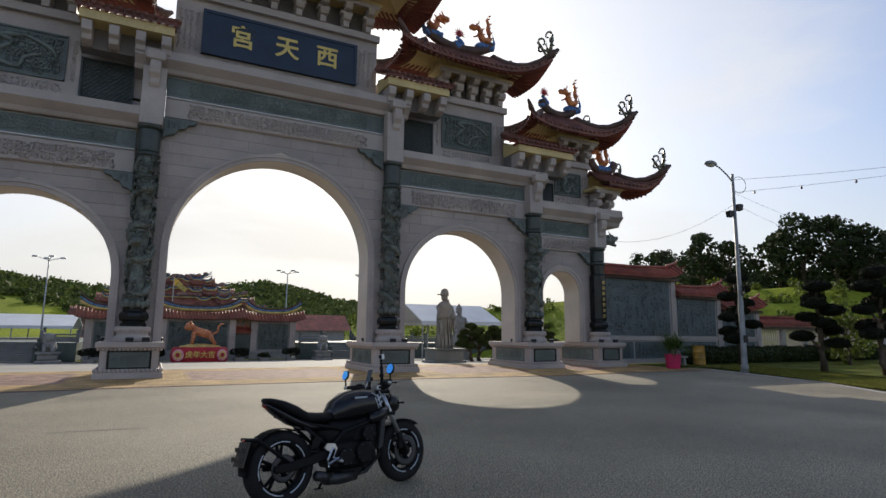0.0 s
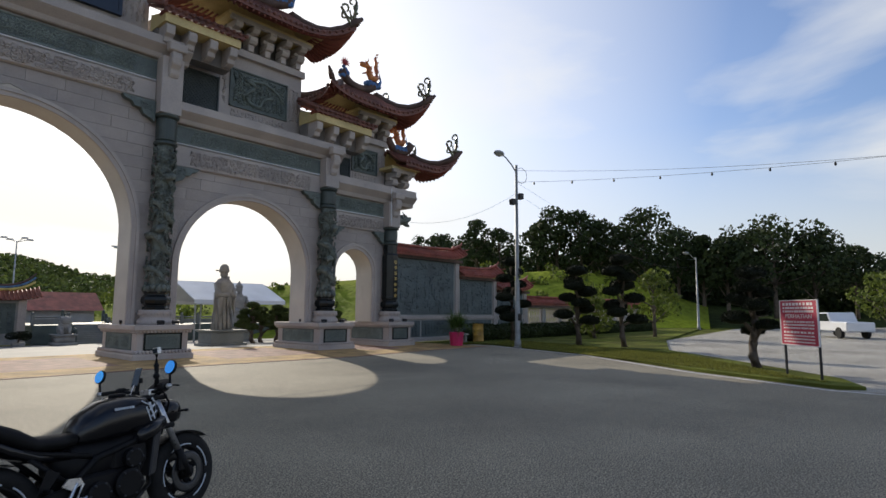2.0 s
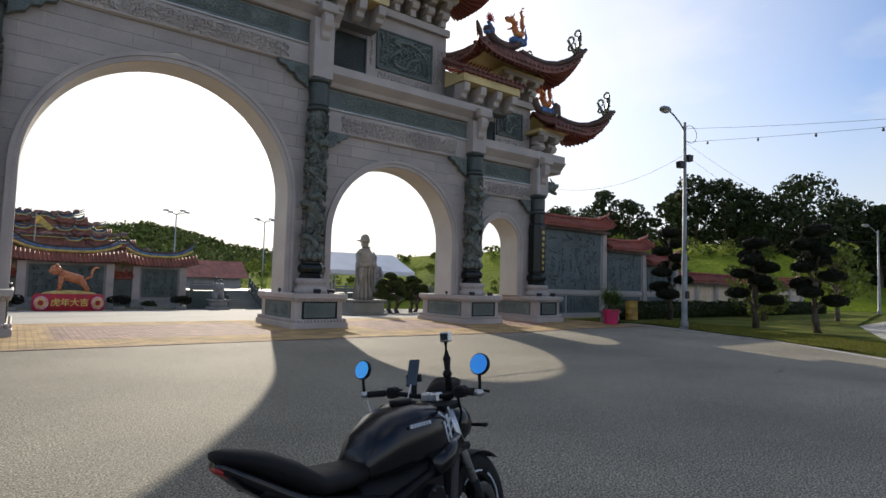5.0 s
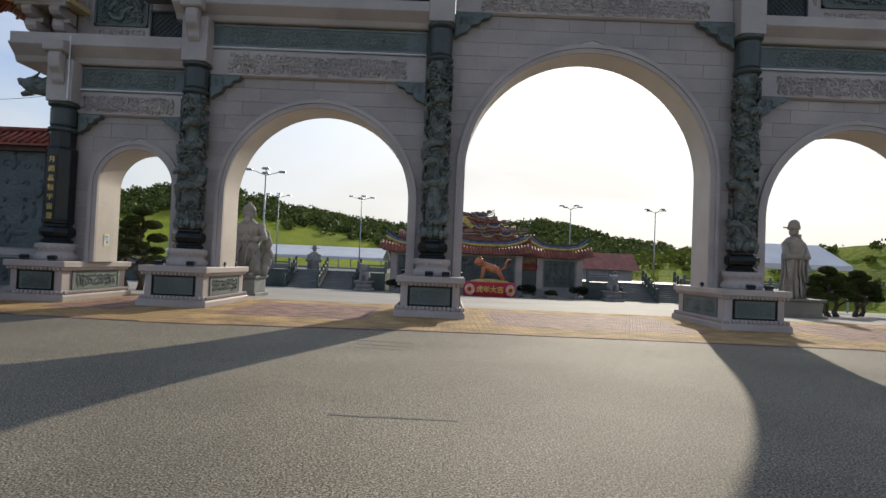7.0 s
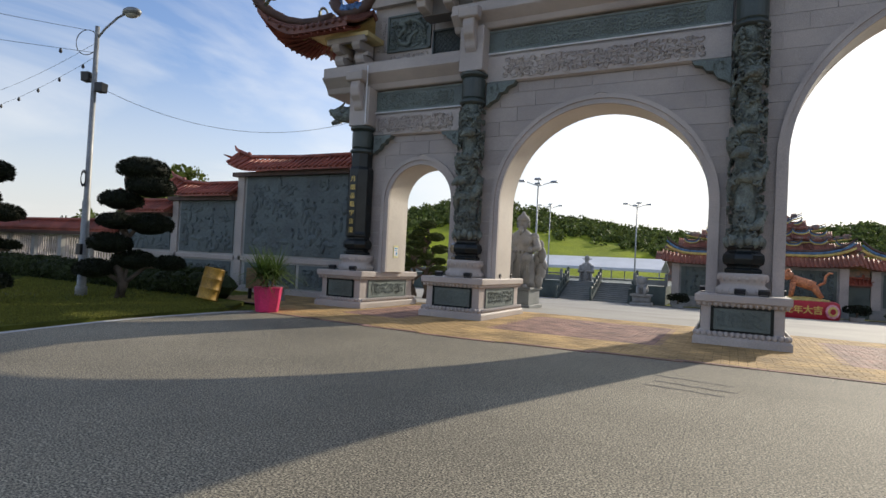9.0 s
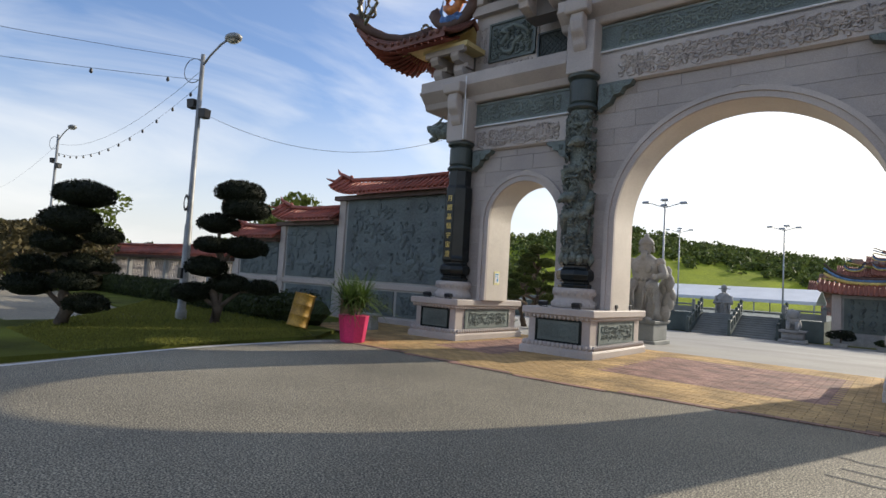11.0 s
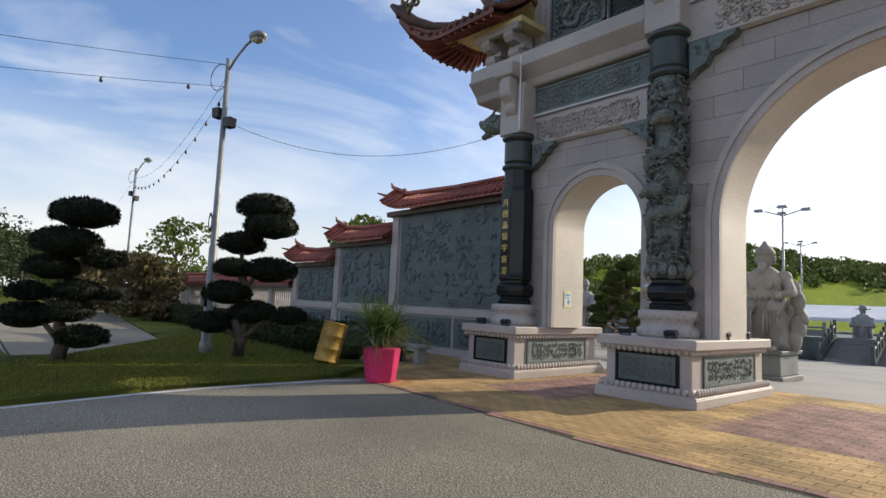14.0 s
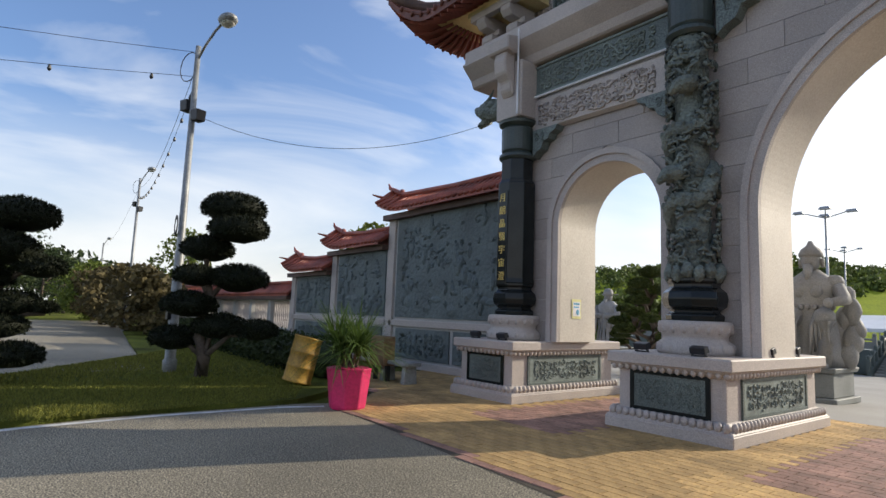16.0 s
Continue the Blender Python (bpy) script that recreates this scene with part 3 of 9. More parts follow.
def bracket_set(bm, x, y, z, h, s=1.0):
    """One stepped bracket that reaches out to the front as it rises."""
    w = 0.15 * s
    box(bm, x - w * 0.7, x + w * 0.7, y - 0.10, y + 0.35, z, z + h * 0.32)
    prism(bm, [(y + 0.3, z + h * 0.22), (y - 0.22, z + h * 0.30), (y - 0.30, z + h * 0.42), (y - 0.30, z + h * 0.56), (y + 0.3, z + h * 0.56)], "x", x - w, x + w)
    box(bm, x - w * 1.5, x + w * 1.5, y - 0.16, y + 0.1, z + h * 0.56, z + h * 0.70)
    prism(bm, [(y + 0.3, z + h * 0.62), (y - 0.42, z + h * 0.70), (y - 0.52, z + h * 0.82), (y - 0.50, z + h), (y + 0.3, z + h)], "x", x - w * 0.85, x + w * 0.85)


def roof(x0, x1, yf, ze, zr, lift_l, lift_r, inset, name="tiled_roof", ornaments=True, seed=1):
    """A hipped roof with hollow slopes and flying corners, about the gate's middle line."""
    yb = 2 * YC - yf
    hy = (yb - yf) / 2
    xm = (x0 + x1) / 2

    def eave(u):           # front eave, u in 0..1
        e = abs(2 * u - 1) ** 4
        lift = lift_l if u < 0.5 else lift_r
        fl = 1.0 if lift > 0.05 else 0.0
        return x0 + (x1 - x0) * u + (0.35 * e * fl * (1 if u > 0.5 else -1)), yf - 0.30 * e * fl, ze + lift * e

    def front(u, v, s=1):  # v: 0 ridge, 1 eave
        ex, ey, ez = eave(u)
        rx = x0 + inset[0] + (x1 - x0 - inset[0] - inset[1]) * u
        k = v ** 1.0
        z = zr + (ze - zr) * (1 - (1 - v) ** 1.7) + (ez - ze) * v ** 2.5
        y = YC + (ey - YC) * k
        return Vector((rx + (ex - rx) * k, y if s > 0 else 2 * YC - y, z))

    def side(w, v, s):     # w in 0..1 across the depth, s -1 left, 1 right
        lift = lift_l if s < 0 else lift_r
        e = abs(2 * w - 1) ** 4
        fl = 1.0 if lift > 0.05 else 0.0
        base = x0 if s < 0 else x1
        ex = base + s * (0.35 * e * fl)
        ey = yf + (yb - yf) * w + (0.30 * e * fl * (1 if w > 0.5 else -1))
        ez = ze + lift * e
        rx = (x0 + inset[0]) if s < 0 else (x1 - inset[1])
        z = zr + (ze - zr) * (1 - (1 - v) ** 1.7) + (ez - ze) * v ** 2.5
        return Vector((rx + (ex - rx) * v, YC + (ey - YC) * v, z))

    slopes = [lambda u, v: front(u, v, 1), lambda u, v: front(u, v, -1)]
    lens = [x1 - x0, x1 - x0]
    if inset[0] > 0.1:
        slopes.append(lambda u, v: side(u, v, -1)); lens.append(yb - yf)
    if inset[1] > 0.1:
        slopes.append(lambda u, v: side(u, v, 1)); lens.append(yb - yf)
    bt, bs, br, bq, be = bm_new(), bm_new(), bm_new(), bm_new(), bm_new()
    for fn, ln in zip(slopes, lens):
        nu, nv = 20, 7
        for bm, dz, lo_j, hi_j in ((bt, 0.0, 0, nv), (bs, -0.16, 0, 4), (be, -0.16, 4, nv)):
            g = [[bm.verts.new(fn(i / nu, j / nv) + Vector((0, 0, dz))) for j in range(lo_j, hi_j + 1)] for i in range(nu + 1)]
            for i in range(nu):
                for j in range(hi_j - lo_j):
                    a, b, c, d = g[i][j], g[i + 1][j], g[i + 1][j + 1], g[i][j + 1]
                    try:
                        bm.faces.new((a, b, c, d))
                    except ValueError:
                        pass
        # fascia along the eave
        for i in range(nu):
            a, b = fn(i / nu, 1), fn((i + 1) / nu, 1)
            dn = Vector((0, 0, -0.16))
            q = [bt.verts.new(p) for p in (a, b, b + dn, a + dn)]
            bt.faces.new(q)
        n = max(4, int(ln / 0.25))
        for i in range(n + 1):
            u = i / n
            pts = [fn(u, v) + Vector((0, 0, 0.03)) for v in (0.0, 0.25, 0.5, 0.75, 0.9, 1.0)]
            tube(br, pts, 0.062, 6)
            e = fn(u, 1.0) - fn(u, 0.93)
            if e.length > 1e-6:
                e.normalize()
                tube(br, [fn(u, 1.0) + Vector((0, 0, 0.02)) - e * 0.01, fn(u, 1.0) + Vector((0, 0, 0.02)) + e * 0.05], 0.078, 8)
            if i < n:
                u2 = (i + 0.5) / n
                a, b = fn(u2, 0.42) + Vector((0, 0, -0.21)), fn(u2, 0.97) + Vector((0, 0, -0.21))
                tube(bq, [a, fn(u2, 0.7) + Vector((0, 0, -0.21)), b], 0.05, 4)
    deck = part(name, bt, TILE, gate, "red-brown tiled roof with upswept corners")
    part("soffit", bs, SOFFIT, deck, "yellow painted soffit", fix=True)
    part("eave_boarding", be, RAFTER, deck, "dark red eave boarding", fix=True)
    part("tile_ribs", br, TILE, deck, "rows of half-round red roof tiles", smooth=True, fix=False)["kind"] = "stuff"
    part("rafter_course", bq, RAFTER, deck, "dark red rafters", fix=False)["kind"] = "stuff"
    # ridges
    rx0, rx1 = x0 + inset[0], x1 - inset[1]
    bm = bm_new()
    n = 14
    pts = []
    for i in range(n + 1):
        u = i / n
        e = abs(2 * u - 1) ** 3
        pts.append((rx0 + (rx1 - rx0) * u, YC, zr + 0.14 + 0.55 * e))
    tube(bm, pts, [0.13 + 0.03 * abs(2 * i / n - 1) for i in range(n + 1)], 6, 1.5)
    for s, ins in ((-1, inset[0]), (1, inset[1])):
        if ins <= 0.1:
            continue
        for f in (1, -1):
            u = 0 if s < 0 else 1
            pts = [front(u, v, f) + Vector((0, 0, 0.09 + 0.10 * v * v)) for v in (0, 0.2, 0.4, 0.6, 0.8, 0.92, 1.0)]
            t = pts[-1]
            pts.append(t + Vector((s * 0.22, -0.14 * f, 0.20)))
            tube(bm, pts, [0.13, 0.12, 0.11, 0.11, 0.12, 0.13, 0.12, 0.05], 6, 1.4)
    part("ridge", bm, RIDGE, deck, "dark ridge tiles", smooth=True)
    if ornaments:
        # scrolling tip ornaments on the flying corners
        for s, ins, lf in ((-1, inset[0], lift_l), (1, inset[1], lift_r)):
            if ins <= 0.1 or lf < 0.5:
                continue
            u = 0 if s < 0 else 1
            for f in (1, -1):
                t = front(u, 0.93, f) + Vector((0, 0, 0.15))
                bm = bm_new()
                for k, (dx, dz, r, rot) in enumerate(((0.0, 0.42, 0.34, 0), (0.3, 0.78, 0.3, 1.6), (-0.34, 0.62, 0.26, 3.0), (0.02, 1.05, 0.26, 0.6), (0.46, 0.36, 0.22, 4.2), (-0.4, 0.3, 0.2, 2.2))):
                    pp = []
                    for j in range(10):
                        q = j / 9
                        a = rot + (1 if k % 2 else -1) * 3.9 * q
                        rr = r * (1 - 0.75 * q)
                        pp.append(t + Vector((s * (dx + rr * math.cos(a)), 0.05 * math.sin(7 * q + k), dz + rr * math.sin(a))))
                    pp.insert(0, t + Vector((s * dx * 0.3, 0, 0.02)))
                    tube(bm, pp, [0.06] + [0.06 - 0.028 * j / 9 for j in range(10)], 5)
                for k in range(11):          # short flame-like spikes
                    a, ln = 0.25 + k * 0.27, 0.5 + 0.28 * math.sin(k * 2.1)
                    p0 = t + Vector((s * (0.02 + 0.05 * (k % 3 - 1)), 0, 0.15 + 0.06 * (k % 4)))
                    e = Vector((s * math.cos(a), 0.1 * math.sin(k), math.sin(a)))
                    tube(bm, [p0, p0 + e * ln * 0.6, p0 + e * ln + Vector((s * 0.08, 0, 0.05 * (-1) ** k))], [0.035, 0.028, 0.01], 4)
                part("corner_ornament", bm, ORNAMENT, deck, "coloured ceramic scroll ornament", smooth=True, fix=False)["kind"] = "stuff"
        cr = [(0.12, "dragon", 1), (0.5, "pearl", 1), (0.88, "dragon", -1)]
        if rx1 - rx0 < 1.8:
            cr = [(0.5, "dragon", 1 if x0 < 0 else -1)]
        elif rx1 - rx0 < 3.0:
            cr = [(0.1, "pearl", 1), (0.9, "dragon", -1)] if x0 > 0 else [(0.1, "dragon", 1), (0.9, "pearl", 1)]
        for u, kind, d in cr:
            x = rx0 + (rx1 - rx0) * u
            z = zr + 0.2 + 0.55 * abs(2 * u - 1) ** 3
            bm = bm_new()
            if kind == "pearl":
                for k in range(7):
                    blob(bm, (x + 0.1 * (k % 3 - 1), YC + 0.08 * (k % 2), z + 0.07 * k), 0.17 - 0.014 * k, 7, 5, (1.3, 1, 1), 0.2, k)
                part("wave_base", bm, BLUE, deck, smooth=True)
                bm = bm_new()
                blob(bm, (x, YC, z + 0.62), 0.13, 8, 6)
                for k in range(9):
                    a = -0.3 + k * 3.74 / 8
                    tube(bm, [(x + 0.1 * math.cos(a), YC, z + 0.62 + 0.1 * math.sin(a)), (x + 0.3 * math.cos(a), YC, z + 0.62 + 0.32 * math.sin(a))], [0.045, 0.008], 5)
                part("flaming_pearl", bm, RED, deck, "red flaming pearl finial")
            else:
                pts = [(x + d * a, YC + 0.05 * math.sin(9 * a), z + b) for a, b in ((0.46, 0.86), (0.34, 0.98), (0.2, 0.86), (0.15, 0.6), (0.04, 0.40), (-0.12, 0.36), (-0.27, 0.5), (-0.27, 0.78), (-0.18, 1.0), (-0.22, 1.22), (-0.12, 1.45), (-0.18, 1.62))]
                tube(bm, pts, [0.10, 0.13, 0.13, 0.15, 0.17, 0.17, 0.15, 0.12, 0.10, 0.09, 0.06, 0.02], 7)
                hx, hz = pts[0][0], pts[0][2]
                blob(bm, (hx + d * 0.12, YC, hz + 0.06), 0.17, 8, 6, (1.3, 0.9, 0.85), 0.15, seed)
                for sg in (-1, 1):
                    tube(bm, [(hx, YC + 0.06 * sg, hz + 0.15), (hx - d * 0.14, YC + 0.1 * sg, hz + 0.32), (hx - d * 0.1, YC + 0.12 * sg, hz + 0.42)], [0.04, 0.03, 0.01], 5)
                    tube(bm, [(hx - d * 0.3, YC + 0.1 * sg, hz - 0.05), (hx - d * 0.18, YC + 0.16 * sg, hz - 0.22), (hx + d * 0.02, YC + 0.18 * sg, hz - 0.3)], [0.07, 0.05, 0.03], 5)
                for k in range(2, 12):
                    p = pts[k]
                    tube(bm, [(p[0] - d * 0.1, YC, p[2] + 0.08), (p[0] - d * 0.24, YC, p[2] + 0.16)], [0.05, 0.01], 4)
                part("ridge_dragon", bm, ORANGE, deck, "orange ceramic dragon", smooth=True, fix=False)
                bm = bm_new()
                for k in range(6):
                    blob(bm, (x + d * (0.3 - 0.14 * k), YC, z + 0.05 + 0.05 * (k % 2)), 0.17, 7, 5, (1, 1, 1), 0.2, k)
                tube(bm, [(x - d * 0.42, YC, z), (x - d * 0.55, YC, z + 0.4), (x - d * 0.48, YC, z + 0.8)], [0.12, 0.08, 0.02], 5)
                part("wave_base", bm, BLUE, deck, smooth=True)
    return deck


def skirt_roof(x0, x1, z, seed):
    """A lean-to of tiles over the lattice, its yellow boarded eave and brackets."""
    y0, y1 = YF - 0.85, YC - 0.1
    bm = bm_new()
    prism(bm, [(y0, z + 0.02), (y1, z + 0.62), (y1, z + 0.50), (y0, z - 0.10)], "x", x0, x1)
    deck = part("lean_to_roof", bm, TILE, gate, "small red tiled lean-to roof")
    bm = bm_new()
    n = int((x1 - x0) / 0.25)
    for i in range(n + 1):
        x = x0 + (x1 - x0) * i / n
        tube(bm, [(x, y1, z + 0.66), (x, y0 - 0.05, z + 0.04)], 0.06, 6)
        tube(bm, [(x, y0 - 0.03, z + 0.05), (x, y0 - 0.08, z + 0.03)], 0.075, 8)
    tube(bm, [(x0, y1 - 0.05, z + 0.72), (x1, y1 - 0.05, z + 0.72)], 0.09, 6)
    part("tile_ribs", bm, TILE, deck, smooth=True, fix=False)["kind"] = "stuff"
    bm = bm_new()
    for i in range(n):
        x = x0 + (x1 - x0) * (i + 0.5) / n
        box(bm, x - 0.05, x + 0.05, y0 + 0.03, y0 + 0.5, z - 0.13, z - 0.03)
    part("rafter_course", bm, RAFTER, deck)["kind"] = "stuff"
    bm = bm_new()
    prism(bm, [(y0 + 0.12, z - 0.42), (y0 + 0.12, z - 0.11), (y1, z + 0.2), (y1, z - 0.42)], "x", x0 + 0.12, x1 - 0.12)
    part("eave_board", bm, SOFFIT, deck, "yellow painted eave board")
    m = max(3, int(round((x1 - x0) / 0.78)))
    for i in range(m):
        bm = bm_new()
        x = x0 + 0.35 + (x1 - x0 - 0.7) * i / (m - 1)
        prism(bm, [(y0 + 0.62, z - 1.10), (y0 + 0.38, z - 1.02), (y0 + 0.34, z - 0.86), (y0 + 0.18, z - 0.78), (y0 + 0.14, z - 0.5), (y0 + 0.22, z - 0.42), (y0 + 0.9, z - 0.42), (y0 + 0.9, z - 1.10)], "x", x - 0.15, x + 0.15)
        part("roof_bracket", bm, GRANITE, deck, bevel=0.02)
    bm = bm_new()
    box(bm, x0 + 0.15, x1 - 0.15, y0 + 0.82, y1, z - 1.12, z - 0.42)
    part("bracket_core", bm, BRACKETSHADE, deck)


def lattice(x0, x1, z0, z1, y):
    bm = bm_new()
    box(bm, x0, x1, y + 0.05, y + 0.12, z0, z1)
    for a, b, c, d in ((x0, x1, z1 - 0.05, z1), (x0, x1, z0, z0 + 0.05), (x0, x0 + 0.05, z0, z1), (x1 - 0.05, x1, z0, z1)):
        box(bm, a, b, y - 0.03, y + 0.06, c, d)
    w, h, st = x1 - x0, z1 - z0, 0.16
    k = -h
    while k < w:
        for s in (1, -1):
            t0, t1 = max(0, -k), min(h, w - k)
            if t1 - t0 > 0.05:
                za, zb = (z0 + t0, z0 + t1) if s > 0 else (z1 - t0, z1 - t1)
                tube(bm, [(x0 + k + t0, y + 0.03, za), (x0 + k + t1, y + 0.03, zb)], 0.018, 4)
        k += st
    part("lattice", bm, LATTICE, gate, "dark bronze diagonal lattice")


def tower(x0, x1, z0, z1, panel, seed):
    """An upper block with a square carved panel in a carved border."""
    yt = 20.42
    bm = bm_new()
    box(bm, x0, x1, yt, 20.98, z0, z1)
    t = part("upper_wall", bm, GRANITE, gate, "pale stone upper wall with carved border")
    px0, px1, pz0, pz1 = panel
    bm = bm_new()
    for i, (a, b, c, d) in enumerate(((x0 + 0.06, px0 - 0.06, pz0, pz1), (px1 + 0.06, x1 - 0.06, pz0, pz1), (px0, px1, z0 + 0.06, pz0 - 0.06))):
        if b - a > 0.12 and d - c > 0.12:
            relief(bm, lambda u, v, e, a=a, b=b, c=c, d=d: ((a + b) / 2 + u, yt - e * 0.4, (c + d) / 2 + v), b - a, d - c, seed + i, 0.09, 0.015, 1.0)
    part("carving", bm, GRANITE, t, smooth=True, fix=False)["kind"] = "stuff"
    bm = bm_new()
    box(bm, px0, px1, yt - 0.02, yt + 0.05, pz0, pz1)
    for a, b, c, d in ((px0, px1, pz1 - .06, pz1), (px0, px1, pz0, pz0 + .06), (px0, px0 + .06, pz0, pz1), (px1 - .06, px1, pz0, pz1)):
        box(bm, a, b, yt - 0.07, yt + 0.02, c, d)
    p = part("square_panel", bm, GREEN, t, "dark green carved dragon panel")
    bm = bm_new()
    w, h = px1 - px0 - 0.2, pz1 - pz0 - 0.2
    f = lambda u, v, d: ((px0 + px1) / 2 + u, yt - 0.03 - d, (pz0 + pz1) / 2 + v)
    relief(bm, f, w, h, seed + 9, 0.13, 0.06, 1.5)
    pts = [f(0.42 * w * math.cos(2 * math.pi * i / 28) * (0.6 + 0.4 * math.cos(6 * math.pi * i / 28)), 0.4 * h * math.sin(2 * math.pi * i / 28 + 0.5 * math.sin(9 * i / 28)), 0.03) for i in range(27)]
    tube(bm, pts, [0.05 + 0.03 * math.sin(math.pi * i / 26) for i in range(27)], 7)
    if seed != 440:                  # the name board hides the centre panel
        part("carving", bm, GREENCARVE, p, smooth=True, fix=False)["kind"] = "stuff"
    # plain band and small cornice at the head
    bm = bm_new()
    prism(bm, [(yt - 0.03, z1 - 0.28), (yt - 0.12, z1 - 0.2), (yt - 0.14, z1), (YC, z1), (YC, z1 - 0.28)], "x", x0 - 0.05, x1 + 0.05)
    part("head_moulding", bm, GRANITE, t)
    return t


def brackets(x0, x1, z, h, n, y=20.35):
    y -= 0.12
    bm = bm_new()
    box(bm, x0 - 0.1, x1 + 0.1, y + 0.42, 20.9, z, z + h + 0.1)
    core = part("bracket_core", bm, BRACKETSHADE, gate)
    for i in range(n):
        x = x0 + (x1 - x0) * i / max(1, n - 1)
        bm = bm_new()
        bracket_set(bm, x, y, z, h, 1.15)
        part("roof_bracket", bm, GRANITE, core, bevel=0.015)
    bm = bm_new()
    box(bm, x0 - 0.35, x1 + 0.35, y - 0.52, y - 0.36, z + h - 0.06, z + h + 0.12)
    part("bracket_beam", bm, GRANITE, core, bevel=0.015)
    bm = bm_new()
    box(bm, x0 - 0.45, x1 + 0.45, y - 0.5, 20.9, z + h + 0.08, z + h + 0.22)
    part("eave_board", bm, SOFFIT, core, "yellow painted eave board")


# granite darkened by colour to paint the shade between the roof brackets
BRACKETSHADE = mat("shade_painted_recess_stone", (0.20, 0.18, 0.165), 0.7, 0.1, 1.0, 40, 0.1)
PIPE = mat("white_plastic", (0.75, 0.76, 0.78), 0.4, 0.05, 2.0, 30, 0.0)
ORNAMENT = mat("multicolour_ceramic", (0.16, 0.20, 0.13), 0.4, 0.5, 6.0, 25, 0.2, tint=(0.10, 0.03, 0.02))
CY = 19.46
WALLS = []
for i, (cx, hw, kind) in enumerate(COLS):
    pedestal(cx, hw, 10 * i)
for cx, kind, zt, cap in ((-15.0, "A", 4.72, 5.57), (15.0, "A", 4.72, 5.57), (-11.27, "D", 5.95, 6.86), (11.27, "D", 5.95, 6.86), (-4.36, "D", 7.15, 8.25), (4.36, "D", 7.15, 8.25)):
    if kind == "A":
        plain_column(cx, CY, zt, 1 if cx > 0 else -1)
    else:
        dragon_column(cx, CY, zt, 3 + abs(cx) * 0.3 + (1 if cx > 0 else 0), 1 if cx < 0 else -1)
    capital(cx, CY, zt, cap)
# the shafts above the capitals
for s in (-1, 1):
    pier(s * 15.0, CY, 5.57, 6.75)
    pier(s * 11.27, CY, 6.86, 8.12)
    pier(s * 4.36, CY, 8.25, 10.25)
# arch walls
WALLS.append(arch_wall("centre_arch_wall", -4.75, 4.75, 1.10, 8.72, 0.0, 3.53, 4.18))
for s in (-1, 1):
    WALLS.append(arch_wall("side_arch_wall", min(s * 4.75, s * 11.55), max(s * 4.75, s * 11.55), 1.10, 6.62, s * 7.77, 2.65, 3.14))
    WALLS.append(arch_wall("end_arch_wall", min(s * 11.55, s * 15.3), max(s * 11.55, s * 15.3), 1.10, 5.32, s * 12.99, 1.07, 3.31))
# lintels
beam(-3.98, 3.98, 8.66, 9.40, 9.48, 10.15, 10.25, 100)
for s in (-1, 1):
    a, b = sorted((s * 4.76, s * 10.98))
    beam(a, b, 6.56, 7.38, 7.45, 8.06, 8.14, 200 + s)
    a, b = sorted((s * 11.66, s * 14.82))
    beam(a, b, 5.27, 5.99, 6.05, 6.67, 6.75, 300 + s)
    corbel(0, -s, s * 3.98, 8.66, 1.05, 0.72)
    corbel(1, s, s * 4.75, 6.58, 0.85, 0.62)
    corbel(2, -s, s * 10.88, 6.58, 0.85, 0.66)
    corbel(3, s, s * 11.66, 5.29, 0.6, 0.5)
    corbel(4, -s, s * 14.6, 5.29, 0.62, 0.55)
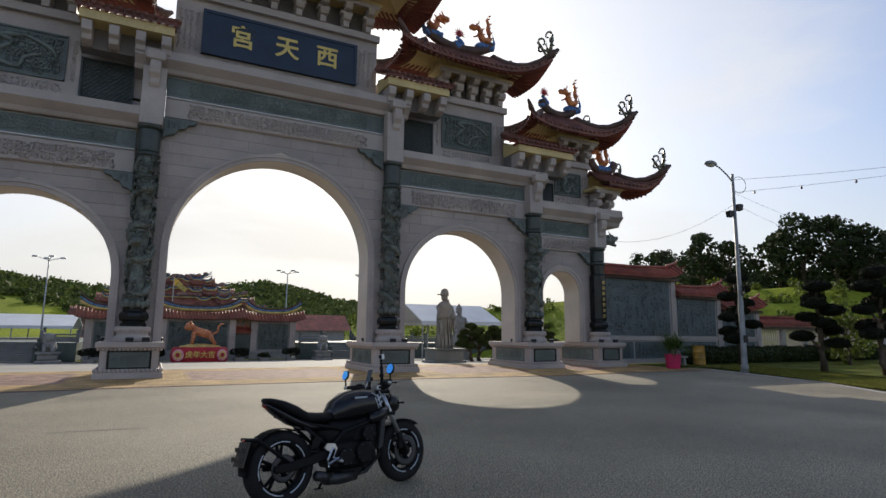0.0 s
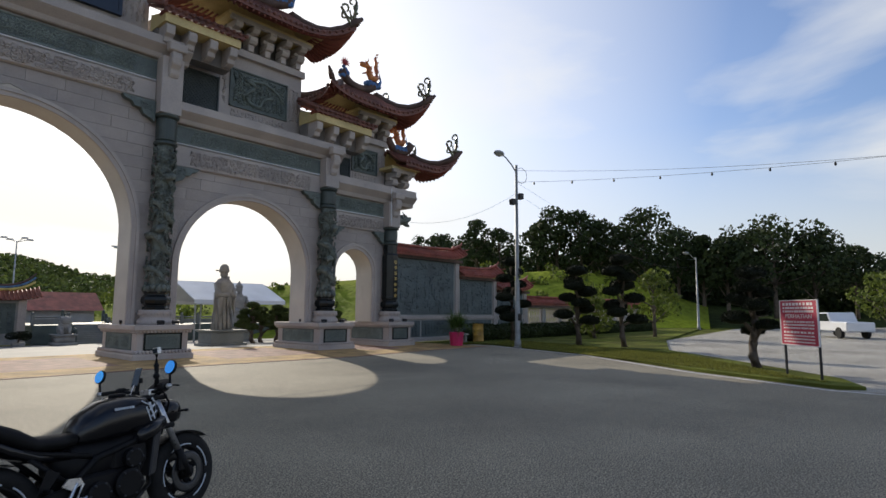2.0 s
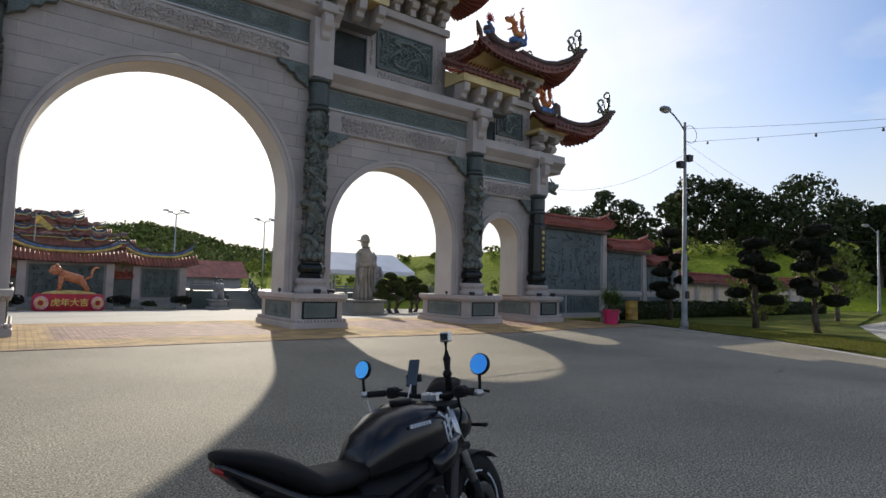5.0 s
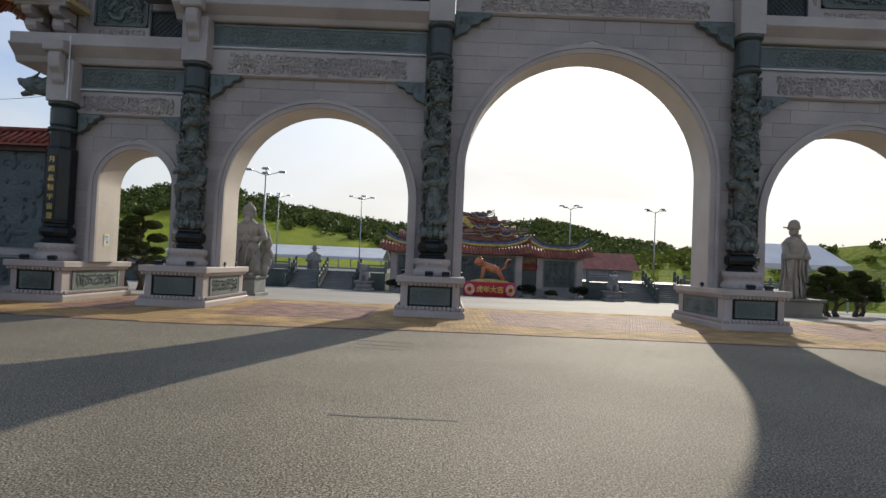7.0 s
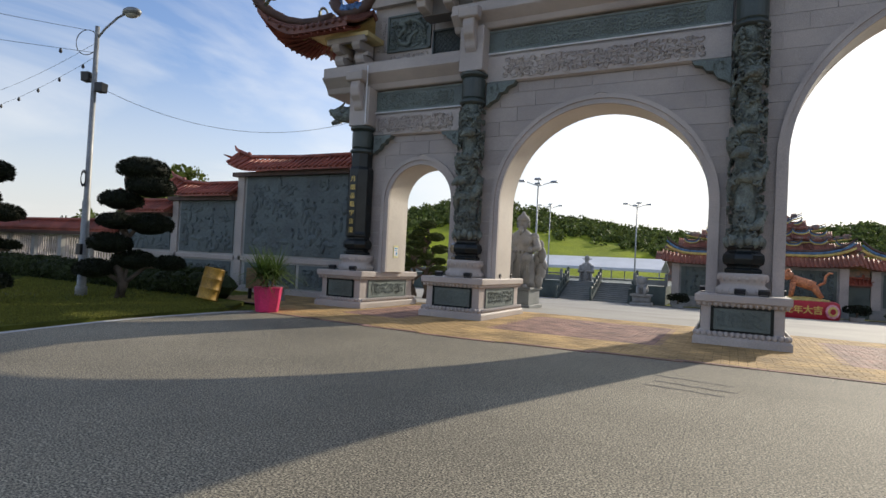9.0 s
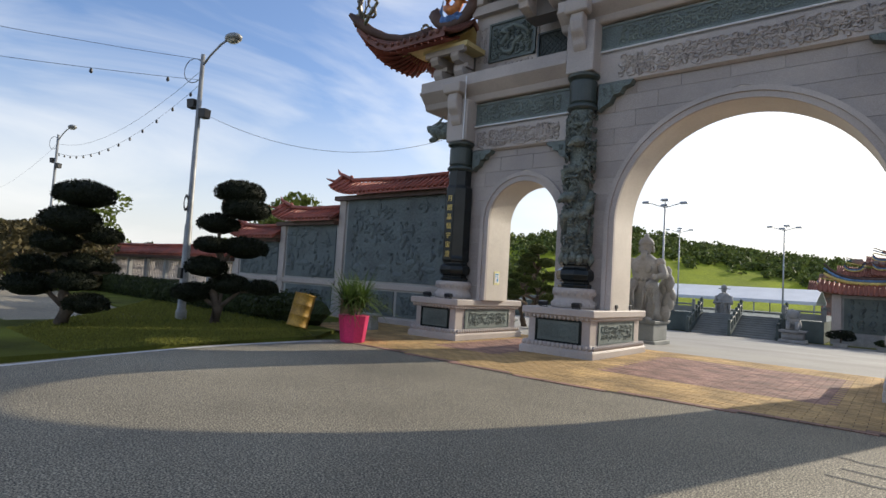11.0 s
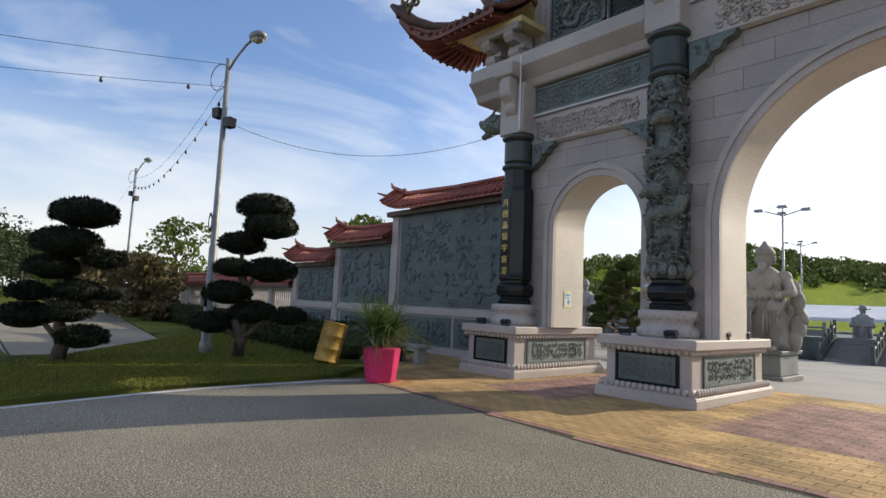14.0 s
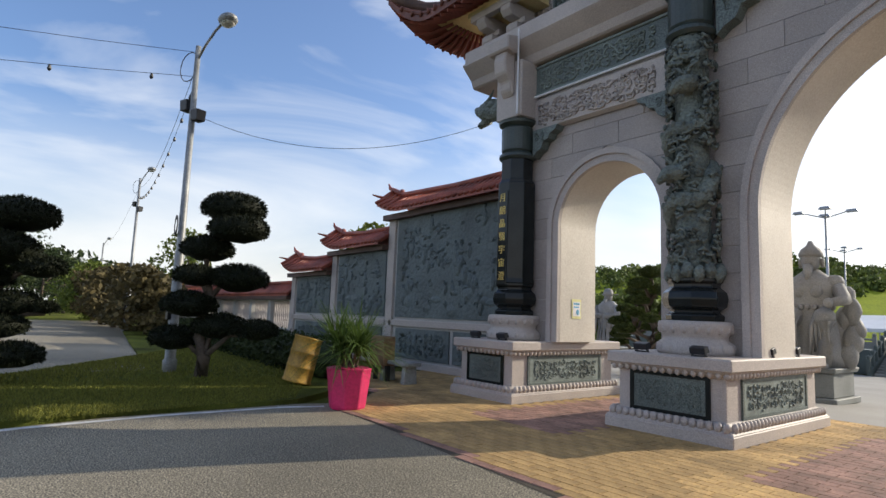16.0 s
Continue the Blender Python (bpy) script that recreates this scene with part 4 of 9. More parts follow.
# cornices
cornice(-5.0, 5.0, 10.22, 10.92)
for s in (-1, 1):
    a, b = sorted((s * 4.72, s * 11.95))
    cornice(a, b, 8.12, 8.80)
    a, b = sorted((s * 11.63, s * 16.48))
    cornice(a, b, 6.72, 7.50)
    # solid masonry between the tiers
    for x0, x1, z0, z1 in ((4.0, 11.3, 8.1, 9.5), (11.0, 15.4, 6.7, 8.1)):
        bm = bm_new()
        box(bm, s * x0, s * x1, 20.46, 20.7, z0, z1)
        part("backing_wall", bm, GRANITE, gate)
    lo = lambda a, b: sorted((s * a, s * b))
    a, b = lo(5.02, 6.62)
    lattice(a, b, 8.82, 10.62, 20.40)
    bm = bm_new()
    box(bm, s * 4.0, s * 6.64, 20.46, 20.72, 9.4, 12.0)
    part("backing_wall", bm, GRANITE, gate)
    a, b = lo(11.9, 13.20)
    lattice(a, b, 7.52, 8.75, 20.40)
    bm = bm_new()
    box(bm, s * 10.3, s * 13.2, 20.46, 20.72, 8.0, 10.4)
    part("backing_wall", bm, GRANITE, gate)
    a, b = lo(6.64, 10.36)
    tower(a, b, 8.80, 12.02, (*lo(7.04, 9.65), 9.64, 11.22), 400 + s)
    a, b = lo(13.20, 15.42)
    tower(a, b, 7.50, 10.02, (*lo(13.27, 14.88), 8.22, 9.42), 420 + s)
    a, b = lo(7.0, 10.0)
    brackets(a, b, 12.02, 0.95, 5)
    a, b = lo(13.5, 15.15)
    brackets(a, b, 10.02, 0.85, 3)
    a, b = lo(15.5, 16.3)
    brackets(a, b, 7.50, 0.95, 2, 20.1)
    a, b = lo(3.75, 6.75)
    skirt_roof(a, b, 11.75, 1)
    a, b = lo(10.0, 13.3)
    skirt_roof(a, b, 9.95, 2)
    ins = (1.5, 1.9) if s > 0 else (1.9, 1.5)
    a, b = lo(4.6, 11.45)
    roof(a, b, 18.75, 13.2, 14.3, 0.95 if s < 0 else 0.3, 0.3 if s < 0 else 0.95, ins, seed=5)
    a, b = lo(10.9, 16.4)
    roof(a, b, 18.85, 11.1, 12.15, 1.0 if s < 0 else 0.3, 0.3 if s < 0 else 1.0, ins, seed=7)
    a, b = lo(15.4, 18.55)
    roof(a, b, 18.85, 8.80, 9.6, 0.85 if s < 0 else 0.0, 0.0 if s < 0 else 0.85, (0.0, 1.5) if s > 0 else (1.5, 0.0), ornaments=True, seed=9)
# centre block with its name board
tower(-3.9, 3.9, 10.92, 14.0, (-2.98, 2.98, 11.62, 13.36), 440)
brackets(-3.4, 3.4, 14.0, 0.95, 8)
roof(-6.0, 6.0, 18.6, 15.25, 16.6, 0.9, 0.9, (1.9, 1.9), seed=3)
bm = bm_new()
box(bm, -2.98, 2.98, 20.28, 20.38, 11.62, 13.36)
board = part("name_board", bm, NAVY, gate, "dark blue name board with gilt characters")
bm = bm_new()
for a, b, c, d in ((-2.98, 2.98, 13.24, 13.36), (-2.98, 2.98, 11.62, 11.74), (-2.98, -2.86, 11.74, 13.24), (2.86, 2.98, 11.74, 13.24)):
    box(bm, a, b, 20.25, 20.30, c, d)
part("board_frame", bm, NAVY, board)
for ch, x in (("宮", -1.55), ("天", 0.12), ("西", 1.72)):
    cu = bpy.data.curves.new("gilt_character", 'FONT')
    cu.body, cu.size, cu.extrude, cu.offset, cu.align_x, cu.align_y = ch, 0.94, 0.012, 0.02, 'CENTER', 'CENTER'
    cu.materials.append(GOLD)
    t = new("gilt_character", cu)
    t.parent = board
    t.rotation_euler = (radians(90), 0, 0)
    t.location = Vector((x, 20.262, 12.49)) - where(board)


# ---------------------------------------------------------------- ground
def zg(y):
    """Height of the ground: level before the gateway, falling gently across the plaza behind it."""
    return 0.0 if y < 22 else -0.042 * (min(y, 54) - 22)


ASPHALT = mat("worn_asphalt", (0.222, 0.196, 0.142), 0.8, 0.2, 0.30, 62, 0.5, bdist=0.008, detail=6.0, fleck=0.4)
speckle(ASPHALT, 75, 0.74, 1.55)
ROADTAR = mat("dark_crack_sealant", (0.05, 0.05, 0.05), 0.7, 0.2, 2.0, 60, 0.3)
CONCRETE = mat("pale_concrete_paving", (0.30, 0.285, 0.255), 0.8, 0.12, 0.25, 60, 0.2)
GRAVEL = mat("pale_gravel", (0.36, 0.34, 0.30), 0.9, 0.2, 0.3, 70, 0.8, bdist=0.02, fleck=0.4)
GRASS = mat("mown_grass", (0.125, 0.145, 0.028), 0.95, 0.35, 0.45, 90, 0.9, bdist=0.03, tint=(0.055, 0.06, 0.018))
SEALGREY = mat("grey_crack_filler", (0.17, 0.165, 0.155), 0.7, 0.2, 4.0, 40, 0.3)
WHITEPAINT = mat("white_road_paint", (0.62, 0.62, 0.60), 0.7, 0.2, 3.0, 50, 0.1)


def sheet(name, rows, material, label, category, kind="structure"):
    """A ground sheet from rows of points, joined row to row."""
    bm = bm_new()
    g = [[bm.verts.new(p) for p in r] for r in rows]
    for a, b in zip(g, g[1:]):
        for i in range(len(a) - 1):
            bm.faces.new((a[i], a[i + 1], b[i + 1], b[i]))
    return tagged(part(name, bm, material, None, smooth=True), label, category, kind=kind)


ys = [-900, -200, -60, -20, 0, 10, 18, 22, 30, 40, 54, 80, 140, 300, 1800]
sheet("ground", [[(x, y, zg(y) - 0.05) for x in (-1500, -200, -60, -20, 0, 20, 60, 200, 1500)] for y in ys], GRASS, "wide grassy ground running out to the hills", "ground")
bm = bm_new()
prism(bm, [(-14.4, -60), (10.6, -60), (10.9, 1.6), (12.6, 4.9), (16.2, 10.0), (18.5, 16.2), (18.5, 17.2), (-15.2, 17.2), (-15.82, 15.4), (-15.82, 12.6), (-15.3, 10.2), (-14.5, 7.0)], "z", -0.2, 0.0)
tagged(part("forecourt", bm, ASPHALT, None), "grey worn asphalt forecourt before the gateway", "asphalt", kind="structure")
sheet("plaza", [[(x, y, zg(y) + 0.006) for x in (-45, -20, 0, 20, 45)] for y in (22.6, 24, 30, 36, 42, 48, 54, 56)], CONCRETE, "pale concrete plaza behind the gateway", "plaza")
for s in (-1, 1):
    bm = bm_new()
    prism(bm, sorted([(s * 60, 22.2), (s * 16, 22.2)]) + sorted([(s * 16, 22.7), (s * 60, 22.7)])[::-1], "z", -0.2, 0.004)
    tagged(part("plaza_edge", bm, CONCRETE, None), "pale concrete edging of the plaza", "paving", kind="structure")
# cracks and sealed joints in the asphalt
for k, (x0, y0, x1, y1) in enumerate(((-5.05, 8.90, -3.80, 8.88), (2.3, 9.02, 4.9, 9.1), (-5.55, 13.9, -4.5, 13.75), (-5.5, 13.45, -4.45, 13.3), (-5.6, 13.1, -4.6, 12.95), (8.2, 6.8, 8.9, 6.9))):
    bm = bm_new()
    rnd = random.Random(k)
    pts = [(x0 + (x1 - x0) * i / 12, y0 + (y1 - y0) * i / 12 + rnd.uniform(-0.02, 0.02)) for i in range(13)]
    for (ax, ay), (bx, by) in zip(pts, pts[1:]):
        w = rnd.uniform(0.012, 0.03)
        bm.faces.new([bm.verts.new(p) for p in ((ax, ay - w, 0.004), (bx, by - w, 0.004), (bx, by + w, 0.004), (ax, ay + w, 0.004))])
    tagged(part("road_crack", bm, ROADTAR if k else SEALGREY, None), "sealed crack across the asphalt", "crack", kind="structure")
# painted edge line and kerb on both sides
for nm, line in (("edge_line", [(-14.2, 6.6), (-14.86, 9.2), (-15.2, 10.4), (-15.5, 11.7), (-15.66, 13.2), (-15.6, 15.0), (-15.4, 15.6)]), ("edge_line", [(18.2, 15.9), (15.9, 10.0), (12.3, 4.95), (10.65, 1.7), (10.4, -6.0)])):
    bm = bm_new()
    for (ax, ay), (bx, by) in zip(line, line[1:]):
        d = Vector((by - ay, ax - bx, 0)).normalized() * 0.06
        bm.faces.new([bm.verts.new(p) for p in ((ax - d.x, ay - d.y, 0.005), (bx - d.x, by - d.y, 0.005), (bx + d.x, by + d.y, 0.005), (ax + d.x, ay + d.y, 0.005))])
    tagged(part(nm, bm, WHITEPAINT, None), "worn white painted edge line", "road marking", kind="structure")


def verge(name, outline, seed, top=0.06):
    """A grass verge with a soft edge and standing blades near the kerb."""
    bm = bm_new()
    prism(bm, outline, "z", -0.15, top)
    tagged(part(name, bm, GRASS, None), "mown grass verge with standing blades", "grass", kind="structure")


verge("verge_west", [(-14.75, 6.0), (-15.45, 10.2), (-15.95, 12.6), (-15.95, 15.4), (-17.2, 17.1), (-60, 20.6), (-60, 19.4), (-31.3, 15.5), (-21.1, 14.2), (-21.2, 10.6), (-60, 10.0), (-60, 4.0)], 1)
verge("verge_east", [(18.65, 16.2), (16.35, 10.0), (12.75, 4.9), (11.1, 1.7), (11.3, 1.1), (12.9, 1.7), (16.6, 4.9), (20.4, 8.4), (30, 12.0), (60, 19.0), (60, 26), (18.6, 18.0)], 2)
for nm, o, mt, lb in (("side_path", [(-21.2, 10.7), (-21.1, 14.2), (-31.3, 15.5), (-60, 19.4), (-60, 11.4)], ASPHALT, "grey asphalt side path"), ("gravel_road", [(-14.5, -30), (-14.75, 6.0), (-60, 4.0), (-60, 10.0), (-21.2, 10.65), (-60, 11.4), (-120, 14), (-120, -30)], GRAVEL, "pale gravel side road"), ("gravel_lot", [(10.7, -60), (11.0, 1.5), (11.3, 1.1), (12.9, 1.7), (16.6, 4.9), (20.4, 8.4), (30, 12), (60, 16), (90, 12), (90, -60)], GRAVEL, "pale gravel parking lot")):
    bm = bm_new()
    prism(bm, o, "z", -0.2, -0.012 if nm != "side_path" else 0.0)
    tagged(part(nm, bm, mt, None), lb + " beside the forecourt", "gravel" if mt is GRAVEL else "path", kind="structure")


# ---------------------------------------------------------------- leaves
def leaf_mat(name, col, var=0.35, trans=0.25):
    m = bpy.data.materials.new(name)
    m.use_nodes = True
    n, l = m.node_tree.nodes, m.node_tree.links
    p = n["Principled BSDF"]
    geo = n.new("ShaderNodeNewGeometry")
    ramp = n.new("ShaderNodeValToRGB")
    ramp.color_ramp.elements[0].color = (*[c * (1 - var) for c in col], 1)
    ramp.color_ramp.elements[1].color = (col[0] * (1 + var * 1.3), col[1] * (1 + var), col[2] * (1 + var * 0.5), 1)
    l.new(geo.outputs["Random Per Island"], ramp.inputs["Fac"])
    l.new(ramp.outputs["Color"], p.inputs["Base Color"])
    p.inputs["Roughness"].default_value = 0.7
    p.inputs["Specular IOR Level"].default_value = 0.25
    tr = n.new("ShaderNodeBsdfTranslucent")
    l.new(ramp.outputs["Color"], tr.inputs["Color"])
    mx = n.new("ShaderNodeMixShader")
    mx.inputs[0].default_value = trans
    l.new(p.outputs[0], mx.inputs[1])
    l.new(tr.outputs[0], mx.inputs[2])
    l.new(mx.outputs[0], n["Material Output"].inputs["Surface"])
    return m


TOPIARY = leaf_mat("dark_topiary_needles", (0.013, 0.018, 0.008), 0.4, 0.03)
PINE = leaf_mat("garden_pine_needles", (0.055, 0.08, 0.022), 0.4, 0.15)
HEDGE = leaf_mat("dark_hedge_leaves", (0.03, 0.045, 0.014), 0.4, 0.12)
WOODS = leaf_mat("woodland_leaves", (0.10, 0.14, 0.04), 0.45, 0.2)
# a darker copy of the leaves above, with backlit shade put into its colour
SHADEWOODS = leaf_mat("shade_painted_woodland_leaves", (0.035, 0.055, 0.02), 0.45, 0.15)
BRIGHTLEAF = leaf_mat("bright_leaves", (0.11, 0.15, 0.03), 0.4, 0.3)
SPIKE = leaf_mat("long_green_leaves", (0.09, 0.15, 0.035), 0.35, 0.25)
BROWNLEAF = leaf_mat("sparse_brownish_leaves", (0.10, 0.085, 0.04), 0.35, 0.2)
BARK = mat("grey_brown_bark", (0.13, 0.10, 0.075), 0.9, 0.25, 3.0, 30, 0.8, bdist=0.03)


def leaf_cloud(name, centres, size, material, parent, rng, flat=0.0, stretch=1.0, out=None):
    """Many small leaf faces round centres; out: directions that the faces point along."""
    c = np.asarray(centres, dtype=float)
    n = len(c)
    a = rng.normal(size=(n, 3))
    if out is not None:
        a = a * 0.45 + out
    a /= np.linalg.norm(a, axis=1)[:, None] + 1e-9
    b = rng.normal(size=(n, 3))
    b[:, 2] *= (1 - flat)
    b -= (b * a).sum(1)[:, None] * a
    b /= np.linalg.norm(b, axis=1)[:, None] + 1e-9
    s = size * rng.uniform(0.6, 1.3, size=(n, 1))
    if out is not None:         # needles along out
        p = [c - b * s * 0.22, c + b * s * 0.22, c + a * s * stretch + b * s * 0.03, c + a * s * stretch - b * s * 0.03]
    else:
        d = np.cross(a, b)
        p = [c - b * s * 0.5 * stretch, c - d * s * 0.32, c + b * s * 0.5 * stretch, c + d * s * 0.32]
    v = np.stack(p, axis=1).reshape(-1, 3)
    if parent is not None:
        v -= np.array(where(parent))
    me = bpy.data.meshes.new(name)
    me.vertices.add(4 * n)
    me.vertices.foreach_set("co", v.ravel())
    me.loops.add(4 * n)
    me.loops.foreach_set("vertex_index", np.arange(4 * n, dtype=np.int32))
    me.polygons.add(n)
    me.polygons.foreach_set("loop_start", np.arange(0, 4 * n, 4, dtype=np.int32))
    me.polygons.foreach_set("loop_total", np.full(n, 4, dtype=np.int32))
    me.update()
    me.materials.append(material)
    ob = new(name, me)
    ob.parent = parent
    return ob


def topiary(x, y, h, seed, pads, z=0.0, label="cloud-pruned dark green conifer on the grass verge", leaf=None):
    """A cloud-pruned tree; pads: (dx, height, radius, dy)."""
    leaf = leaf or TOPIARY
    rng = np.random.default_rng(seed)
    t = thing("topiary_tree", (x, y, z), label, "tree", "topiary trees")
    bm = bm_new()
    pts = [(x + 0.10 * math.sin(2.2 * k + seed), y + 0.06 * math.cos(1.7 * k + seed), z + h * 0.92 * k / 8) for k in range(9)]
    tube(bm, pts, [0.15 - 0.012 * k for k in range(9)], 7)
    for dx, hz, r, dy in pads:
        k = max(0, min(8, int(8 * (hz - 0.25) / (h * 0.92))))
        p = pts[k]
        tube(bm, [p, (x + dx * 0.5, y + dy * 0.5, z + hz - 0.12), (x + dx, y + dy, z + hz - 0.1)], [0.07, 0.05, 0.03], 5)
    part("trunk", bm, BARK, t, smooth=True)
    for i, (dx, hz, r, dy) in enumerate(pads):
        bm = bm_new()
        fl = 0.5
        r *= 0.93
        blob(bm, (x + dx, y + dy, z + hz), r * 0.93, 14, 9, (1, 1, fl), 0.05, seed + i)
        q = part("foliage_pad", bm, leaf, t, smooth=True)
        n = int(5200 * r * r) + 700
        d = rng.normal(size=(n, 3))
        d /= np.linalg.norm(d, axis=1)[:, None]
        d[:, 2] = np.where(d[:, 2] < -0.5, -d[:, 2] * 0.5, d[:, 2])
        lump = 1 + 0.06 * np.sin(d[:, :1] * 9 + seed) * np.cos(d[:, 1:2] * 8 + i)
        c = d * np.array([r, r, r * fl]) * 0.93 * lump + np.array([x + dx, y + dy, z + hz])
        leaf_cloud("needles", c, 0.065, leaf, q, rng, out=d * np.array([1, 1, 1.8]))
    return t


def tree(x, y, h, w, seed, material, z=0.0, trunk_part=0.35, count=1500, leaf=0.34, label="broad-leaved tree with an open crown", name="tree", group=""):
    """A tapered trunk with limbs and a crown of leaf clumps with gaps."""
    rng = np.random.default_rng(seed)
    rnd = random.Random(seed)
    t = thing(name, (x, y, z), label, "tree", group)
    bm = bm_new()
    lean = rnd.uniform(-0.06, 0.06)
    top = h * 0.8
    pts = [(x + lean * h * (k / 7) ** 1.5 + 0.05 * math.sin(3 * k + seed), y, z + top * k / 7) for k in range(8)]
    r0 = 0.022 * h + 0.05
    tube(bm, pts, [r0 * (1 - 0.11 * k) for k in range(8)], 7)
    clumps = []
    m = 9 + int(w * 0.8)
    for i in range(m):
        f = trunk_part + (1 - trunk_part) * (i + 0.5) / m
        a = i * 2.4 + rnd.uniform(-0.4, 0.4)
        rr = w * 0.5 * math.sqrt(max(0.05, 1 - (2 * (f - trunk_part) / (1 - trunk_part) - 0.85) ** 2 * 0.75)) * rnd.uniform(0.45, 0.95)
        cx, cy, cz = x + lean * h * f + rr * math.cos(a), y + rr * math.sin(a), z + h * f - 0.05 * h
        b = pts[min(7, int(7 * max(0.2, f - 0.18) / 0.8))]
        tube(bm, [b, ((b[0] + cx) / 2, (b[1] + cy) / 2, (b[2] + cz) / 2 - 0.01 * h), (cx, cy, cz)], [r0 * 0.4, r0 * 0.25, r0 * 0.1], 5)
        clumps.append((cx, cy, cz, w * rnd.uniform(0.15, 0.26)))
    clumps.append((x + lean * h, y, z + h * 0.93, w * 0.2))
    part("trunk", bm, BARK, t, smooth=True)
    cs = []
    per = count // len(clumps)
    for cx, cy, cz, cr in clumps:
        d = rng.normal(size=(per, 3))
        d /= np.linalg.norm(d, axis=1)[:, None]
        rad = cr * rng.uniform(0.35, 1.0, size=(per, 1)) ** 0.5
        cs.append(d * rad * np.array([1, 1, 0.72]) + np.array([cx, cy, cz]))
    leaf_cloud("crown", np.concatenate(cs), leaf, material, t, rng)
    return t


def far_woods(name, spots, sizes, material, label, seed, per=70, leaf=1.3):
    """Woodland too far to count: many crowns of leaf faces in one object."""
    rng = np.random.default_rng(seed)
    s = np.asarray(spots, dtype=float)
    z = np.asarray(sizes, dtype=float)
    n = len(s)
    d = rng.normal(size=(n, per, 3))
    d /= np.linalg.norm(d, axis=2)[..., None]
    r = z[:, None, None] * rng.uniform(0.55, 1.0, size=(n, per, 1))
    c = s[:, None, :] + d * r * np.array([1.0, 1.0, 0.85])
    ob = leaf_cloud(name, c.reshape(-1, 3), leaf, material, None, rng)
    return tagged(ob, label, "woods", kind="stuff")


# ---------------------------------------------------------------- boundary walls beside the gateway
WALLTILE = mat("red_wall_tile", (0.33, 0.085, 0.055), 0.5, 0.28, 1.4, 25, 0.2)
PALEWALL = mat("grey_wall_plaster", (0.42, 0.41, 0.39), 0.7, 0.12, 0.8, 40, 0.1)


def tiled_cap(parent, x0, x1, y, z, s, tip=True, hw=0.62):
    """A small tiled saddle roof along a wall with an upturned outer end; s: which side is outer."""
    bm = bm_new()
    outer = x0 if s < 0 else x1

    def lift(x):
        return 0.30 * max(0.0, 1 - abs(x - outer) / 1.3) ** 2 if tip else 0.0

    rings = []
    for i in range(17):
        x = x0 + (x1 - x0) * i / 16
        rings.append([bm.verts.new((x, py, pz + lift(x))) for py, pz in
                      ((y - hw, z), (y - hw, z + 0.07), (y, z + 0.50), (y + hw, z + 0.07), (y + hw, z), (y, z + 0.38))])
    for p, q in zip(rings, rings[1:]):
        for i in range(6):
            bm.faces.new((p[i], p[(i + 1) % 6], q[(i + 1) % 6], q[i]))
    bm.faces.new(rings[0])
    bm.faces.new(rings[-1])
    bmesh.ops.recalc_face_normals(bm, faces=bm.faces)
    cap = part("tiled_cap", bm, WALLTILE, parent, "red tiled wall cap with an upturned end")
    bm = bm_new()
    n = max(3, int(abs(x1 - x0) / 0.23))
    for i in range(n + 1):
        x = x0 + (x1 - x0) * i / n
        up = lift(x)
        for sg in (-1, 1):
            tube(bm, [(x, y, z + 0.53 + up), (x, y + sg * hw * 0.5, z + 0.30 + up), (x, y + sg * (hw + 0.04), z + 0.09 + up)], 0.055, 6)
    part("tile_ribs", bm, WALLTILE, cap, smooth=True, fix=False)["kind"] = "stuff"
    bm = bm_new()
    xo, xi = (x0, x1) if s < 0 else (x1, x0)
    tube(bm, [(xi, y, z + 0.58), ((xi + xo) / 2, y, z + 0.58), (xo - s * 0.6, y, z + 0.59 + lift(xo - s * 0.6)), (xo, y, z + 0.60 + lift(xo)), (xo + s * 0.24, y, z + 0.70 + lift(xo)), (xo + s * 0.34, y, z + 0.86 + lift(xo))], [0.08, 0.08, 0.08, 0.08, 0.06, 0.02], 6)
    for f in (-1, 1):
        tube(bm, [(xo, y, z + 0.58 + lift(xo)), (xo + s * 0.05, y + f * hw * 0.6, z + 0.30 + lift(xo)), (xo + s * 0.12, y + f * (hw + 0.1), z + 0.36 + lift(xo))], [0.07, 0.06, 0.02], 6)
    blob(bm, (xo - s * 0.45, y, z + 0.75), 0.10, 6, 5, (1, 1, 1.3))
    part("ridge", bm, WALLTILE, cap, smooth=True)
    # boarded eave below
    bm = bm_new()
    box(bm, x0 + 0.05, x1 - 0.05, y - 0.40, y + 0.40, z - 0.14, z + 0.02)
    part("eave_moulding", bm, RIDGE, cap)


